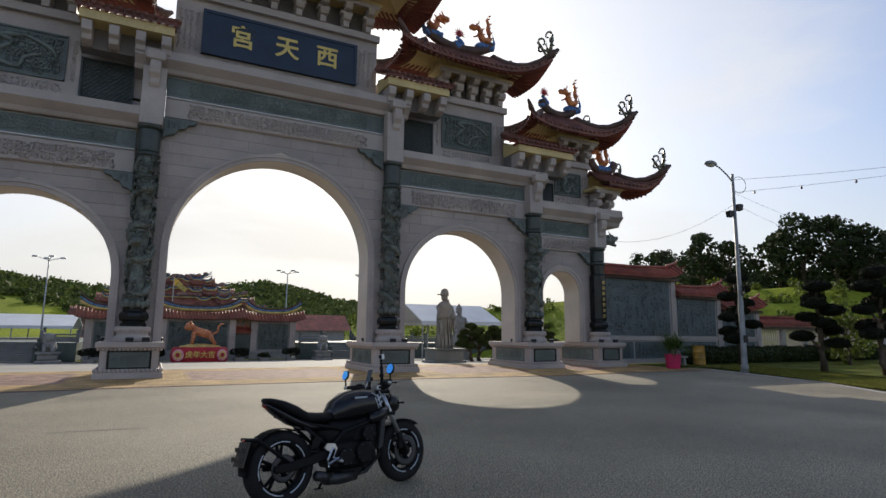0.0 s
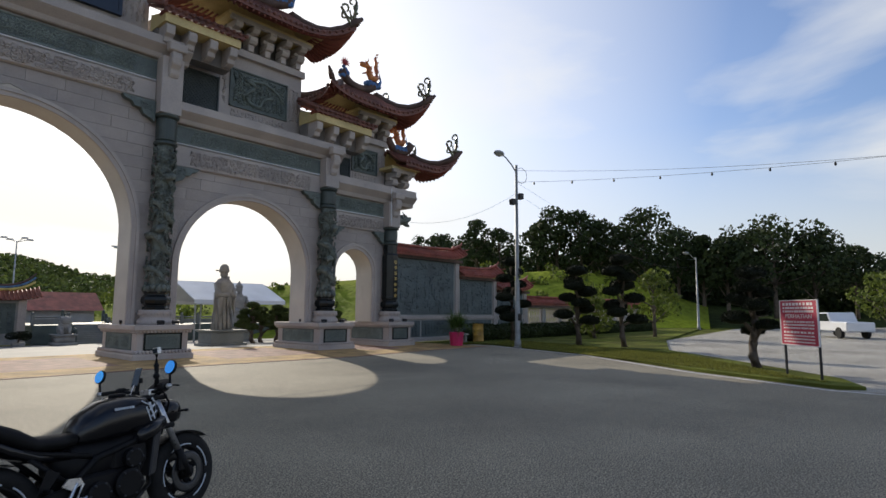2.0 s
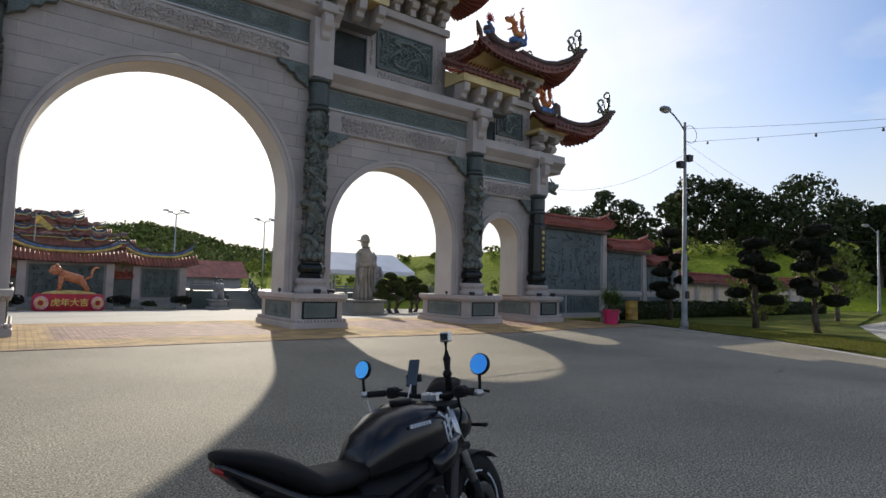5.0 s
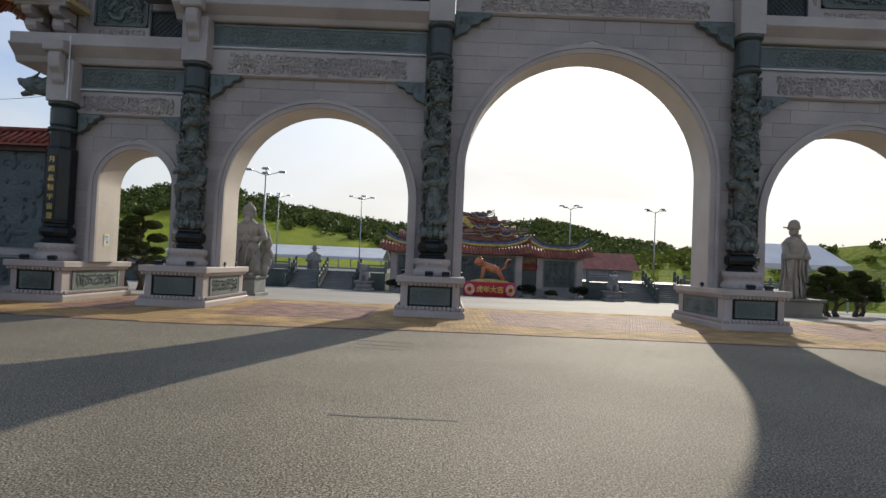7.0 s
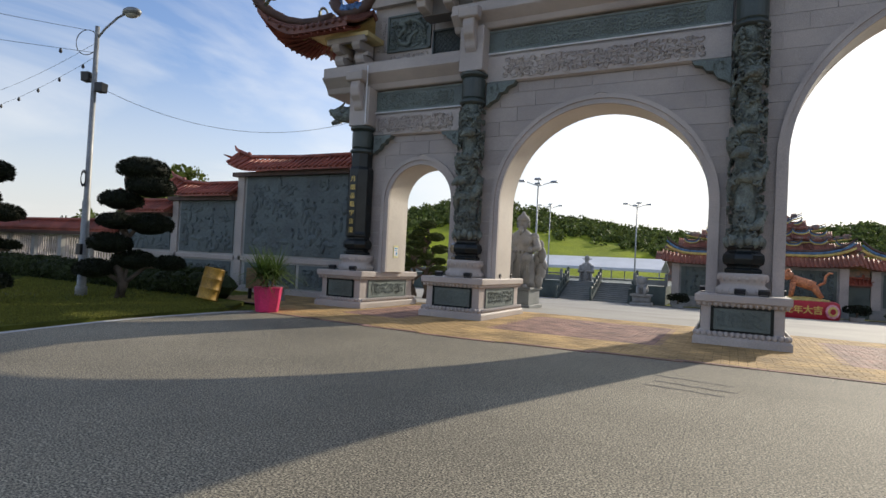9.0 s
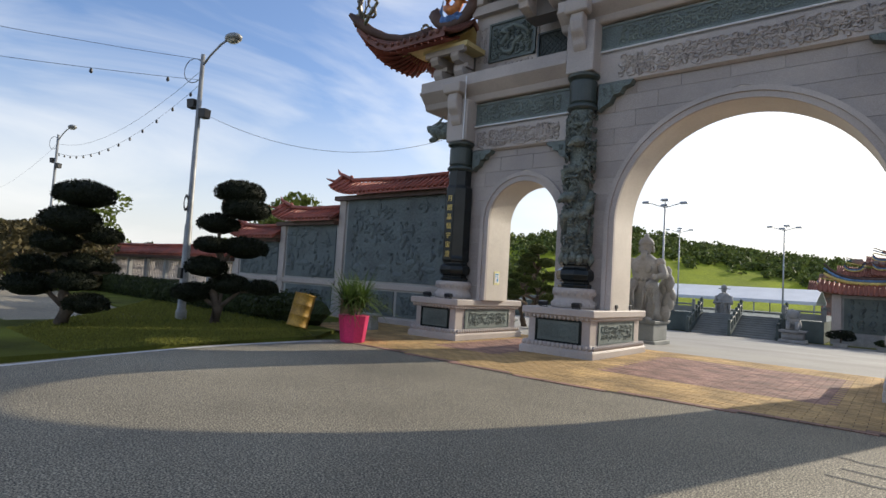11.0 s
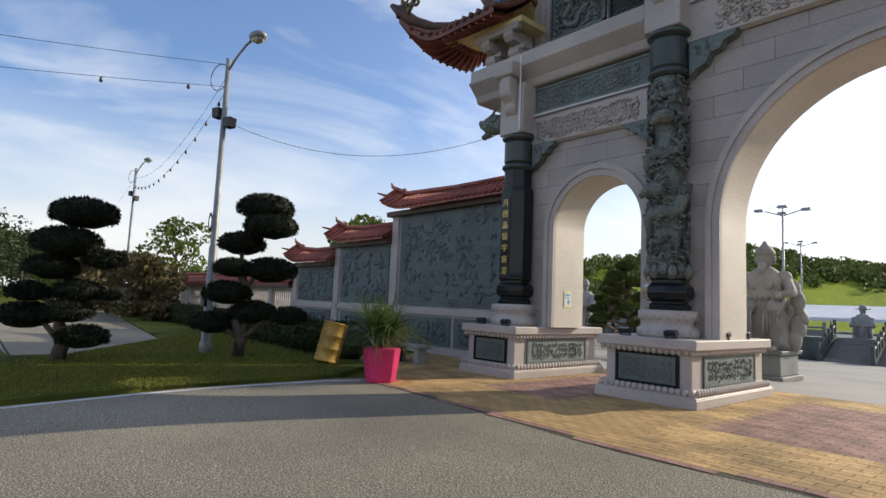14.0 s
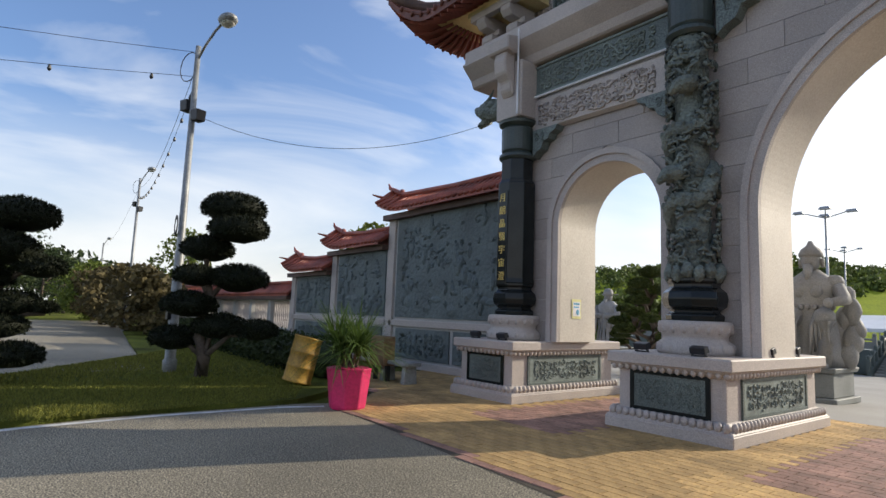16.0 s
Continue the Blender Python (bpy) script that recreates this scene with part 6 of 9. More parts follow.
def swallow_roof(parent, x0, x1, y, z, h, tip, material=TEMPLERED, hw=0.9):
    """A saddle roof with a hollow ridge line that sweeps up into swallow-tail ends."""
    bm = bm_new()
    n = 16
    prev = None
    for i in range(n + 1):
        u = i / n
        e = abs(2 * u - 1) ** 3
        x = x0 + (x1 - x0) * u
        ring = [bm.verts.new(p) for p in ((x, y - hw - 0.2 * e, z + 0.25 * tip * e), (x, y - hw * 0.4, z + h * 0.55 + 0.3 * tip * e), (x, y, z + h + 0.35 * tip * e), (x, y + hw * 0.4, z + h * 0.55 + 0.3 * tip * e), (x, y + hw + 0.2 * e, z + 0.25 * tip * e), (x, y, z - 0.06 + 0.2 * tip * e))]
        if prev:
            for k in range(6):
                bm.faces.new((prev[k], prev[(k + 1) % 6], ring[(k + 1) % 6], ring[k]))
        else:
            bm.faces.new(ring)
        prev = ring
    bm.faces.new(prev[::-1])
    r = part("roof", bm, material, parent, "red-brown tiled swallow-tail roof")
    bm = bm_new()
    m = max(4, int((x1 - x0) / 0.3))
    for i in range(m + 1):
        u = i / m
        e = abs(2 * u - 1) ** 3
        x = x0 + (x1 - x0) * u
        tube(bm, [(x, y, z + h + 0.04 + 0.35 * tip * e), (x, y - hw * 0.4, z + h * 0.55 + 0.05 + 0.3 * tip * e), (x, y - hw - 0.2 * e - 0.05, z + 0.04 + 0.25 * tip * e)], 0.07, 5)
    part("tile_ribs", bm, material, r, smooth=True, fix=False)
    for dz, rad, mt in ((0.14, 0.10, TEMPLEYELLOW), (0.32, 0.09, TEMPLEBLUE), (0.48, 0.08, RIDGE)):
        bm = bm_new()
        pts = []
        for i in range(15):
            u = i / 14
            e = abs(2 * u - 1) ** 3.2
            pts.append((x0 + (x1 - x0) * (0.04 + 0.92 * u), y, z + h + dz + e * tip * (0.5 + dz)))
        tube(bm, pts, [rad * (1.1 - 0.5 * abs(i / 7 - 1) ** 4) for i in range(15)], 5, 1.3)
        part("ridge_band", bm, mt, r, smooth=True)
    return r


def screen_wall(x0, x1, y, ztop):
    z0 = zg(y)
    w = thing("screen_wall", ((x0 + x1) / 2, y, z0), "stone screen wall with green relief and swallow-tail tiled roof", "wall", "temple screen walls")
    bm = bm_new()
    box(bm, x0, x1, y - 0.25, y + 0.25, z0, ztop)
    part("wall", bm, STATUE, w)
    for x in (x0 + 0.3, x1 - 0.3):
        bm = bm_new()
        box(bm, x - 0.3, x + 0.3, y - 0.36, y + 0.3, z0, ztop)
        part("pier", bm, GRANITE, w, bevel=0.03)
    bm = bm_new()
    a, b, c, d = x0 + 0.75, x1 - 0.75, z0 + 0.95, ztop - 0.25
    box(bm, a, b, y - 0.30, y - 0.2, c, d)
    p = part("relief_panel", bm, DARKGREEN, w, "dark green relief panel")
    bm = bm_new()
    relief(bm, lambda u, v, e: ((a + b) / 2 + u, y - 0.30 - e, (c + d) / 2 + v), b - a, d - c, int(x0 * 7), 0.3, 0.03, 0.8)
    part("carving", bm, GREYCARVE, p, smooth=True, fix=False)
    bm = bm_new()
    box(bm, x0 - 0.05, x1 + 0.05, y - 0.42, y + 0.3, z0, z0 + 0.75)
    part("plinth", bm, STATUE, w, bevel=0.03)
    swallow_roof(w, x0 - 0.8, x1 + 0.8, y, ztop, 0.75, 1.1, hw=1.0)
    return w


YS = 58.0
screen_wall(-3.3, 3.3, YS - 0.8, 2.45)
for s in (-1, 1):
    screen_wall(*sorted((s * 4.8, s * 9.2)), YS, 2.35)
    lw = thing("link_wall", (s * 4.05, YS, zg(YS)), "low stone link wall with a small tiled cap", "wall", "link walls")
    bm = bm_new()
    box(bm, s * 3.3, s * 4.8, YS - 0.2, YS + 0.2, zg(YS), 1.2)
    part("wall", bm, DARKGREEN, lw)
    tiled_cap(lw, *sorted((s * 3.3, s * 4.8)), YS, 1.2, s, False, 0.5)
    # terrace with balustrade and steps
    te = thing("terrace", (s * 24, 60, zg(58)), "dark green stone terrace with a balustrade", "terrace", "terraces")
    bm = bm_new()
    for a, b in ((9.6, 12.2), (18.8, 40)):
        box(bm, s * a, s * b, 57.2, 90, zg(58), 0.25)
    box(bm, s * 12.2, s * 18.8, 59.4, 90, zg(58), 0.25)
    part("terrace_wall", bm, DARKGREEN, te)
    for a, b, y in ((9.6, 12.2, 57.3), (18.8, 40, 57.3)):
        bm = bm_new()
        box(bm, s * a, s * b, y - 0.05, y + 0.05, 0.32, 0.78)
        tube(bm, [(s * a, y, 0.95), (s * b, y, 0.95)], 0.08, 6)
        part("rail", bm, STEPSTONE, te)
        n = int((b - a) / 1.6)
        for i in range(n + 1):
            x = s * (a + (b - a) * i / n)
            bm = bm_new()
            box(bm, x - 0.12, x + 0.12, y - 0.12, y + 0.12, 0.25, 1.15)
            blob(bm, (x, y, 1.25), 0.14, 6, 5)
            part("post", bm, STEPSTONE, te)
    st = thing("stone_steps", (s * 15.5, 58, zg(56)), "flight of grey stone steps up to the temple terrace", "steps", "terrace steps")
    for k in range(10):
        bm = bm_new()
        box(bm, s * 12.5, s * 18.5, 55.6 + 0.38 * k, 60.0, zg(56) + 0.162 * k, zg(56) + 0.162 * (k + 1))
        part("step", bm, STEPSTONE, st, bevel=0.015)
    for xx in (12.3, 15.6, 18.7):
        bm = bm_new()
        prism(bm, [(55.4, zg(56)), (55.4, zg(56) + 0.35), (59.4, 0.45), (59.4, zg(56))], "x", s * xx - 0.12, s * xx + 0.12)
        tube(bm, [(s * xx, 55.4, zg(56) + 1.0), (s * xx, 59.4, 1.15)], 0.09, 6)
        for k in range(6):
            yy = 55.4 + k * 0.8
            zz = zg(56) + 0.25 + (0.15 + 1.45) * k / 5
            box(bm, s * xx - 0.11, s * xx + 0.11, yy - 0.11, yy + 0.11, zz, zz + 0.85)
            blob(bm, (s * xx, yy, zz + 0.95), 0.13, 6, 5)
        part("balustrade", bm, DARKGREEN, st)
    # guardian lion
    lx, ly, lz = s * 11.2, 54.6, zg(54.6)
    ln = thing("guardian_lion", (lx, ly, lz), "seated grey stone guardian lion on a carved base", "statue", "guardian lions")
    bm = bm_new()
    frustum(bm, lx, ly, lz, lz + 0.25, 0.85, 0.95, 0.8, 0.9)
    frustum(bm, lx, ly, lz + 0.25, lz + 0.75, 0.66, 0.76, 0.66, 0.76)
    frustum(bm, lx, ly, lz + 0.75, lz + 0.92, 0.78, 0.88, 0.82, 0.9)
    blob(bm, (lx, ly + 0.2, lz + 1.35), 0.55, 10, 8, (0.95, 1.1, 0.95), 0.06, 1)
    blob(bm, (lx, ly - 0.15, lz + 1.65), 0.42, 10, 8, (1, 0.9, 1.2), 0.08, 2)
    blob(bm, (lx, ly - 0.32, lz + 2.05), 0.38, 10, 8, (1.05, 0.95, 0.95), 0.1, 3)
    for k in range(16):
        a = k * 2.4
        blob(bm, (lx + 0.36 * math.cos(a), ly - 0.15 + 0.2 * math.sin(a), lz + 1.75 + 0.04 * k), 0.11, 6, 5)
    for sg in (-1, 1):
        tube(bm, [(lx + sg * 0.26, ly - 0.35, lz + 1.5), (lx + sg * 0.28, ly - 0.5, lz + 1.15), (lx + sg * 0.28, ly - 0.58, lz + 0.92)], [0.17, 0.13, 0.15], 7)
    part("lion_figure", bm, STATUE, ln, smooth=True)


def temple():
    y = 112.0
    t = thing("temple", (0, y, zg(60)), "far temple with tiered red roofs and colourful ridge carvings", "temple")
    for k, (hw, z0, z1, dy) in enumerate(((15, zg(60), 3.4, 0), (11.5, 4.2, 5.9, 1), (8.0, 6.3, 7.6, 3), (4.6, 7.8, 9.6, 5))):
        bm = bm_new()
        box(bm, -hw, hw, y + dy, y + 14, z0, z1 + 0.6)
        part("storey", bm, TEMPLECOL, t)
        swallow_roof(t, -hw - 1.5, hw + 1.5, y + dy, z1, 1.3, 1.3, hw=2.2)
        bm = bm_new()
        rnd = random.Random(k)
        for i in range(int(hw * 5)):
            x = rnd.uniform(-hw, hw)
            blob(bm, (x, y + dy, z1 + 1.9 + 0.7 * abs(x / hw) ** 2), rnd.uniform(0.2, 0.5), 6, 5, (1.2, 0.6, 0.9), 0.3, i)
        part("ridge_carving", bm, TEMPLECOL, t, "colourful ridge figures", fix=False)["kind"] = "stuff"
        for sx in (-1, 1):
            for j in range(3):
                x = sx * hw * (0.35 + 0.3 * j)
                swallow_roof(t, x - 1.3, x + 1.3, y + dy - 1.2, z1 + 0.3 * (j % 2), 0.8, 0.8, hw=1.2)
    bm = bm_new()
    tube(bm, [(-1.6, y - 20, zg(60)), (-1.6, y - 20, 9.2)], [0.1, 0.06], 6)
    p = part("flag_pole", bm, STEEL, t)
    bm = bm_new()
    v = [bm.verts.new(q) for q in ((-1.55, y - 20, 9.1), (-0.9, y - 20.1, 8.7), (0.3, y - 20, 7.4), (-0.1, y - 19.9, 7.0), (-1.2, y - 20, 7.9), (-1.6, y - 20, 7.9))]
    bm.faces.new(v)
    bmesh.ops.solidify(bm, geom=bm.faces[:], thickness=0.02)
    part("flag", bm, TEMPLEYELLOW, t, "yellow pennant", fix=True)


temple()


def plaza_lamp(x, y, ztop):
    z0 = zg(y)
    l = thing("plaza_lamp", (x, y, z0), "tall grey lamp post with four floodlight arms", "lamp post", "plaza lamps")
    bm = bm_new()
    tube(bm, [(x, y, z0), (x, y, ztop)], [0.10, 0.055], 8)
    part("pole", bm, STEEL, l, smooth=True)
    for k in range(4):
        a = math.pi * (0.1 + k / 2)
        dx, dy = 1.1 * math.cos(a), 1.1 * math.sin(a)
        bm = bm_new()
        tube(bm, [(x, y, ztop - 0.1), (x + dx, y + dy, ztop + 0.25)], 0.035, 5)
        frustum(bm, x + dx * 1.15, y + dy * 1.15, ztop + 0.2, ztop + 0.34, 0.3, 0.22, 0.22, 0.16)
        part("lamp_arm", bm, STEEL, l)


for x, y, z in ((-18.5, 48.2, 7.95), (-25.4, 75, 9.0), (-14.4, 72, 8.8), (11.0, 72, 8.7), (22.0, 74, 8.9)):
    plaza_lamp(x, y, z)


def canopy(x0, x1, y0, y1, ze, zr, zb):
    t = thing("white_canopy", ((x0 + x1) / 2, (y0 + y1) / 2, zb), "long white canvas canopy on steel posts", "canopy", "canopies")
    bm = bm_new()
    ym = (y0 + y1) / 2
    prism(bm, [(y0, ze - 0.35), (y0, ze), (ym, zr), (y1, ze), (y1, ze - 0.35), (y1 - 0.05, ze - 0.08), (ym, zr - 0.08), (y0 + 0.05, ze - 0.08)], "x", x0, x1)
    part("canvas", bm, CANVAS, t)
    n = max(2, int((x1 - x0) / 5))
    for i in range(n + 1):
        for y in (y0 + 0.2, y1 - 0.2):
            x = x0 + 0.2 + (x1 - x0 - 0.4) * i / n
            bm = bm_new()
            tube(bm, [(x, y, zb), (x, y, ze - 0.1)], 0.07, 6)
            part("post", bm, STEEL, t)


canopy(-40, -12.0, 76, 86, 1.75, 3.1, 0.25)
canopy(18.0, 26.6, 46, 54, 2.5, 4.2, zg(50))
canopy(15.5, 22.0, 84, 92, 2.0, 3.2, 0.25)
# low pavilion with a pink-red roof
pv = thing("side_pavilion", (16, 74, 0.25), "small pavilion with a reddish tiled roof", "pavilion")
bm = bm_new()
box(bm, 12.5, 19.0, 73, 78, 0.25, 1.6)
part("wall_block", bm, PALEWALL, pv)
bm = bm_new()
prism(bm, [(72.2, 1.5), (75.5, 3.6), (78.8, 1.5), (75.5, 3.4)], "x", 11.8, 19.8)
part("roof", bm, WALLTILE, pv)


def figure(name, x, y, h, kind, label, turn=0.0):
    """A carved stone figure on its plinth, as one plain mesh; turn: degrees by which it faces aside."""
    z0 = zg(y)
    f = thing(name, (x, y, z0), label, "statue", "garden statues")
    bm = bm_new()
    ph = 0.85
    wd = 0.74 if kind == "seat" else 1.12
    frustum(bm, x, y, z0, z0 + 0.15, 0.95 * wd, 0.85, 0.95 * wd, 0.85)
    frustum(bm, x, y, z0 + 0.15, z0 + ph - 0.12, 0.82 * wd, 0.72, 0.82 * wd, 0.72)
    frustum(bm, x, y, z0 + ph - 0.12, z0 + ph, 0.9 * wd, 0.8, 0.95 * wd, 0.85)
    part("plinth", bm, STEPSTONE, f, bevel=0.02)
    bm = bm_new()
    zb = z0 + ph
    H = h - ph
    if kind == "robe":
        lathe(bm, [(0.55, zb), (0.50, zb + 0.1 * H), (0.40, zb + 0.35 * H), (0.44, zb + 0.6 * H), (0.50, zb + 0.74 * H), (0.30, zb + 0.82 * H), (0.15, zb + 0.84 * H)], x, y, 18, 1.0, 0.75)
        for i in range(14):
            a = 2 * math.pi * i / 14
            tube(bm, [(x + 0.53 * math.cos(a), y + 0.40 * math.sin(a), zb), (x + 0.42 * math.cos(a), y + 0.32 * math.sin(a), zb + 0.35 * H), (x + 0.44 * math.cos(a), y + 0.33 * math.sin(a), zb + 0.6 * H)], 0.05, 5)
        for s in (-1, 1):
            tube(bm, [(x + s * 0.45, y, zb + 0.74 * H), (x + s * 0.55, y - 0.15, zb + 0.55 * H), (x + s * 0.12, y - 0.42, zb + 0.56 * H)], [0.17, 0.19, 0.13], 8)
            tube(bm, [(x + s * 0.45, y - 0.22, zb + 0.52 * H), (x + s * 0.5, y - 0.25, zb + 0.22 * H)], [0.16, 0.05], 7, 0.5)
        blob(bm, (x, y, zb + 0.90 * H), 0.2, 10, 8, (0.9, 0.95, 1.2))
        lathe(bm, [(0.22, zb + 0.93 * H), (0.23, zb + 0.96 * H), (0.22, zb + 0.98 * H), (0.19, zb + 1.03 * H), (0.11, zb + 1.06 * H), (0.02, zb + 1.07 * H)], x, y, 14)
        box(bm, x - 0.42, x + 0.42, y + 0.10, y + 0.15, zb + 0.945 * H, zb + 0.965 * H)
        tube(bm, [(x, y - 0.2, zb + 0.86 * H), (x, y - 0.26, zb + 0.72 * H)], [0.1, 0.03], 6)
    else:
        # seat of rough rock, with a tall slab beside it
        blob(bm, (x, y + 0.40, zb + 0.20 * H), 0.72, 10, 8, (1.1, 0.75, 1.0), 0.10, 3)
        for k, (dx, dz, r, tall) in enumerate(((0.72, 0.10, 0.34, 1.1), (0.80, 0.22, 0.30, 1.3), (0.68, 0.36, 0.27, 1.4), (0.86, 0.44, 0.24, 1.5), (0.76, 0.55, 0.20, 1.5), (0.92, 0.30, 0.22, 1.2))):
            blob(bm, (x + dx, y + 0.22 + 0.05 * (k % 3), zb + dz * H), r, 7, 6, (0.85, 0.8, tall), 0.2, 8 + k)
        lathe(bm, [(0.70, zb), (0.66, zb + 0.10 * H), (0.58, zb + 0.30 * H), (0.52, zb + 0.40 * H), (0.47, zb + 0.47 * H), (0.55, zb + 0.58 * H), (0.60, zb + 0.66 * H), (0.40, zb + 0.73 * H), (0.18, zb + 0.78 * H)], x, y, 18, 1.0, 0.72)
        for s in (-1, 1):
            tube(bm, [(x + s * 0.24, y, zb + 0.38 * H), (x + s * 0.40, y - 0.40, zb + 0.39 * H), (x + s * 0.50, y - 0.68, zb + 0.35 * H)], [0.28, 0.26, 0.22], 9)
            tube(bm, [(x + s * 0.50, y - 0.66, zb + 0.36 * H), (x + s * 0.48, y - 0.66, zb + 0.18 * H), (x + s * 0.46, y - 0.70, zb + 0.02 * H)], [0.22, 0.17, 0.15], 9)
            blob(bm, (x + s * 0.47, y - 0.84, zb + 0.05), 0.15, 8, 6, (0.8, 1.5, 0.6))
            blob(bm, (x + s * 0.56, y - 0.02, zb + 0.67 * H), 0.23, 9, 7, (1.0, 0.9, 0.85), 0.04, 5)
            for k in range(5):           # folds of the skirt over each knee
                tube(bm, [(x + s * (0.16 + 0.08 * k), y - 0.34, zb + 0.42 * H), (x + s * (0.20 + 0.09 * k), y - 0.72, zb + 0.33 * H), (x + s * (0.16 + 0.11 * k), y - 0.74, zb + (0.10 + 0.02 * (k % 2)) * H)], [0.035, 0.05, 0.03], 5)
        tube(bm, [(x - 0.56, y, zb + 0.66 * H), (x - 0.86, y - 0.12, zb + 0.60 * H), (x - 0.78, y - 0.28, zb + 0.80 * H)], [0.19, 0.16, 0.11], 9)
        blob(bm, (x - 0.77, y - 0.30, zb + 0.85 * H), 0.13, 8, 6)
        tube(bm, [(x + 0.56, y, zb + 0.66 * H), (x + 0.82, y - 0.20, zb + 0.53 * H), (x + 0.62, y - 0.62, zb + 0.50 * H)], [0.19, 0.16, 0.10], 9)
        blob(bm, (x + 0.58, y - 0.68, zb + 0.50 * H), 0.12, 8, 6)
        for k in range(9):               # belt and breastplate rims
            an = -math.pi * (k + 0.5) / 9
            blob(bm, (x + 0.50 * math.cos(an), y + 0.36 * math.sin(an), zb + 0.47 * H), 0.075, 6, 5)
        for u, v in ((-0.2, 0.60), (0.2, 0.60)):
            blob(bm, (x + u, y - 0.34, zb + v * H), 0.17, 8, 6, (1, 0.5, 1))
        blob(bm, (x, y - 0.05, zb + 0.85 * H), 0.26, 10, 8, (0.9, 0.95, 1.15))
        tube(bm, [(x, y - 0.24, zb + 0.81 * H), (x, y - 0.30, zb + 0.74 * H), (x, y - 0.32, zb + 0.66 * H)], [0.13, 0.11, 0.03], 7)
        lathe(bm, [(0.29, zb + 0.885 * H), (0.30, zb + 0.91 * H), (0.24, zb + 0.95 * H), (0.10, zb + 0.985 * H), (0.05, zb + 1.02 * H)], x, y, 14)
        for s in (-1, 1):
            tube(bm, [(x + s * 0.25, y, zb + 0.87 * H), (x + s * 0.27, y + 0.05, zb + 0.80 * H)], [0.07, 0.05], 6)
    sq = 0.92 if kind == "seat" else 1.14
    for v in bm.verts:
        v.co.x = x + (v.co.x - x) * sq
        v.co.y = y + (v.co.y - y) * sq
    bmesh.ops.rotate(bm, verts=bm.verts, cent=(x, y, 0), matrix=Matrix.Rotation(math.radians(turn), 3, "Z"))
    part("stone_figure", bm, STATUE, f, smooth=True)


figure("stone_statue", -12.4, 27.5, 3.92, "seat", "seated grey stone guardian statue on a carved plinth")
figure("stone_statue", 11.6, 28.9, 4.15, "robe", "standing grey stone robed statue with winged hat", 24)
figure("stone_statue", -24.5, 36.0, 3.6, "robe", "standing grey stone statue among garden trees")
figure("stone_statue", 18.6, 40.0, 4.5, "seat", "seated grey stone statue among garden trees")
figure("stone_statue", -17.2, 60.5, 3.9, "robe", "small grey stone statue on the terrace")

# year display: a tiger sculpture on a red drum
TIGERRED = mat("red_display_fabric", (0.48, 0.02, 0.035), 0.5, 0.12, 1.5, 20, 0.05)
PINKWHITE = mat("pink_white_flower_print", (0.72, 0.42, 0.45), 0.5, 0.25, 3.0, 12, 0.05, tint=(0.6, 0.1, 0.2))
TIGERFUR = mat("orange_tiger_paint", (0.62, 0.24, 0.10), 0.6, 0.35, 5.0, 12, 0.1, tint=(0.35, 0.12, 0.06))
dz = zg(54)
dsp = thing("year_display", (0, 53.5, dz), "red drum display with gilt characters before the temple", "display")
bm = bm_new()
prof = [(-0.0, 0.0), (0.0, 0.12)]
n = 24
ring0 = []
for zz, sc in ((0.0, 0.90), (0.12, 0.97), (0.65, 1.0), (1.2, 0.96), (1.32, 0.88)):
    ring0.append([bm.verts.new((2.35 * sc * math.copysign(abs(math.cos(2 * math.pi * i / n)) ** 0.45, math.cos(2 * math.pi * i / n)), 53.5 + 1.0 * sc * math.copysign(abs(math.sin(2 * math.pi * i / n)) ** 0.45, math.sin(2 * math.pi * i / n)), dz + zz)) for i in range(n)])
for a, b in zip(ring0, ring0[1:]):
    for i in range(n):
        bm.faces.new((a[i], a[(i + 1) % n], b[(i + 1) % n], b[i]))
bm.faces.new(ring0[-1]), bm.faces.new(ring0[0][::-1])
drum = part("red_drum", bm, TIGERRED, dsp, smooth=True)
for s in (-1, 1):
    for k in range(3):
        bm = bm_new()
        lathe(bm, [(0.5 - 0.15 * k, 0.0), (0.5 - 0.15 * k, 0.05 + 0.02 * k), (0.44 - 0.15 * k, 0.06 + 0.02 * k)], 0, 0, 16)
        o = part("flower_roundel", bm, (PINKWHITE, GOLD, TIGERRED)[k], None)
        o.parent = dsp
        o.rotation_euler = (radians(90), 0, radians(s * 28))
        o.location = (s * 1.75, -0.92, 0.66)
bm = bm_new()
lathe(bm, [(1.6, dz + 1.3), (1.5, dz + 1.42), (0.9, dz + 1.55), (0.3, dz + 1.6)], 0, 53.5, 18, 1.1, 0.5)
part("display_top", bm, TEMPLEYELLOW, dsp, smooth=True)
for ch, x in (("虎", -0.9), ("年", -0.3), ("大", 0.3), ("吉", 0.9)):
    cu = bpy.data.curves.new("gilt_character", 'FONT')
    cu.body, cu.size, cu.extrude, cu.offset, cu.align_x, cu.align_y = ch, 0.62, 0.02, 0.01, 'CENTER', 'CENTER'
    cu.materials.append(GOLD)
    t = new("gilt_character", cu)
    t.parent = drum
    t.rotation_euler = (radians(90), 0, 0)
    t.location = Vector((x, 52.46, dz + 0.66)) - where(drum)
tg = thing("tiger_sculpture", (0, 53.5, dz + 1.5), "orange painted tiger sculpture standing on the display", "sculpture")
bm = bm_new()
z = dz + 1.5
tube(bm, [(0.75, 53.5, z + 0.85), (0.3, 53.5, z + 1.0), (-0.2, 53.5, z + 1.15), (-0.65, 53.5, z + 1.35)], [0.36, 0.38, 0.38, 0.34], 10)
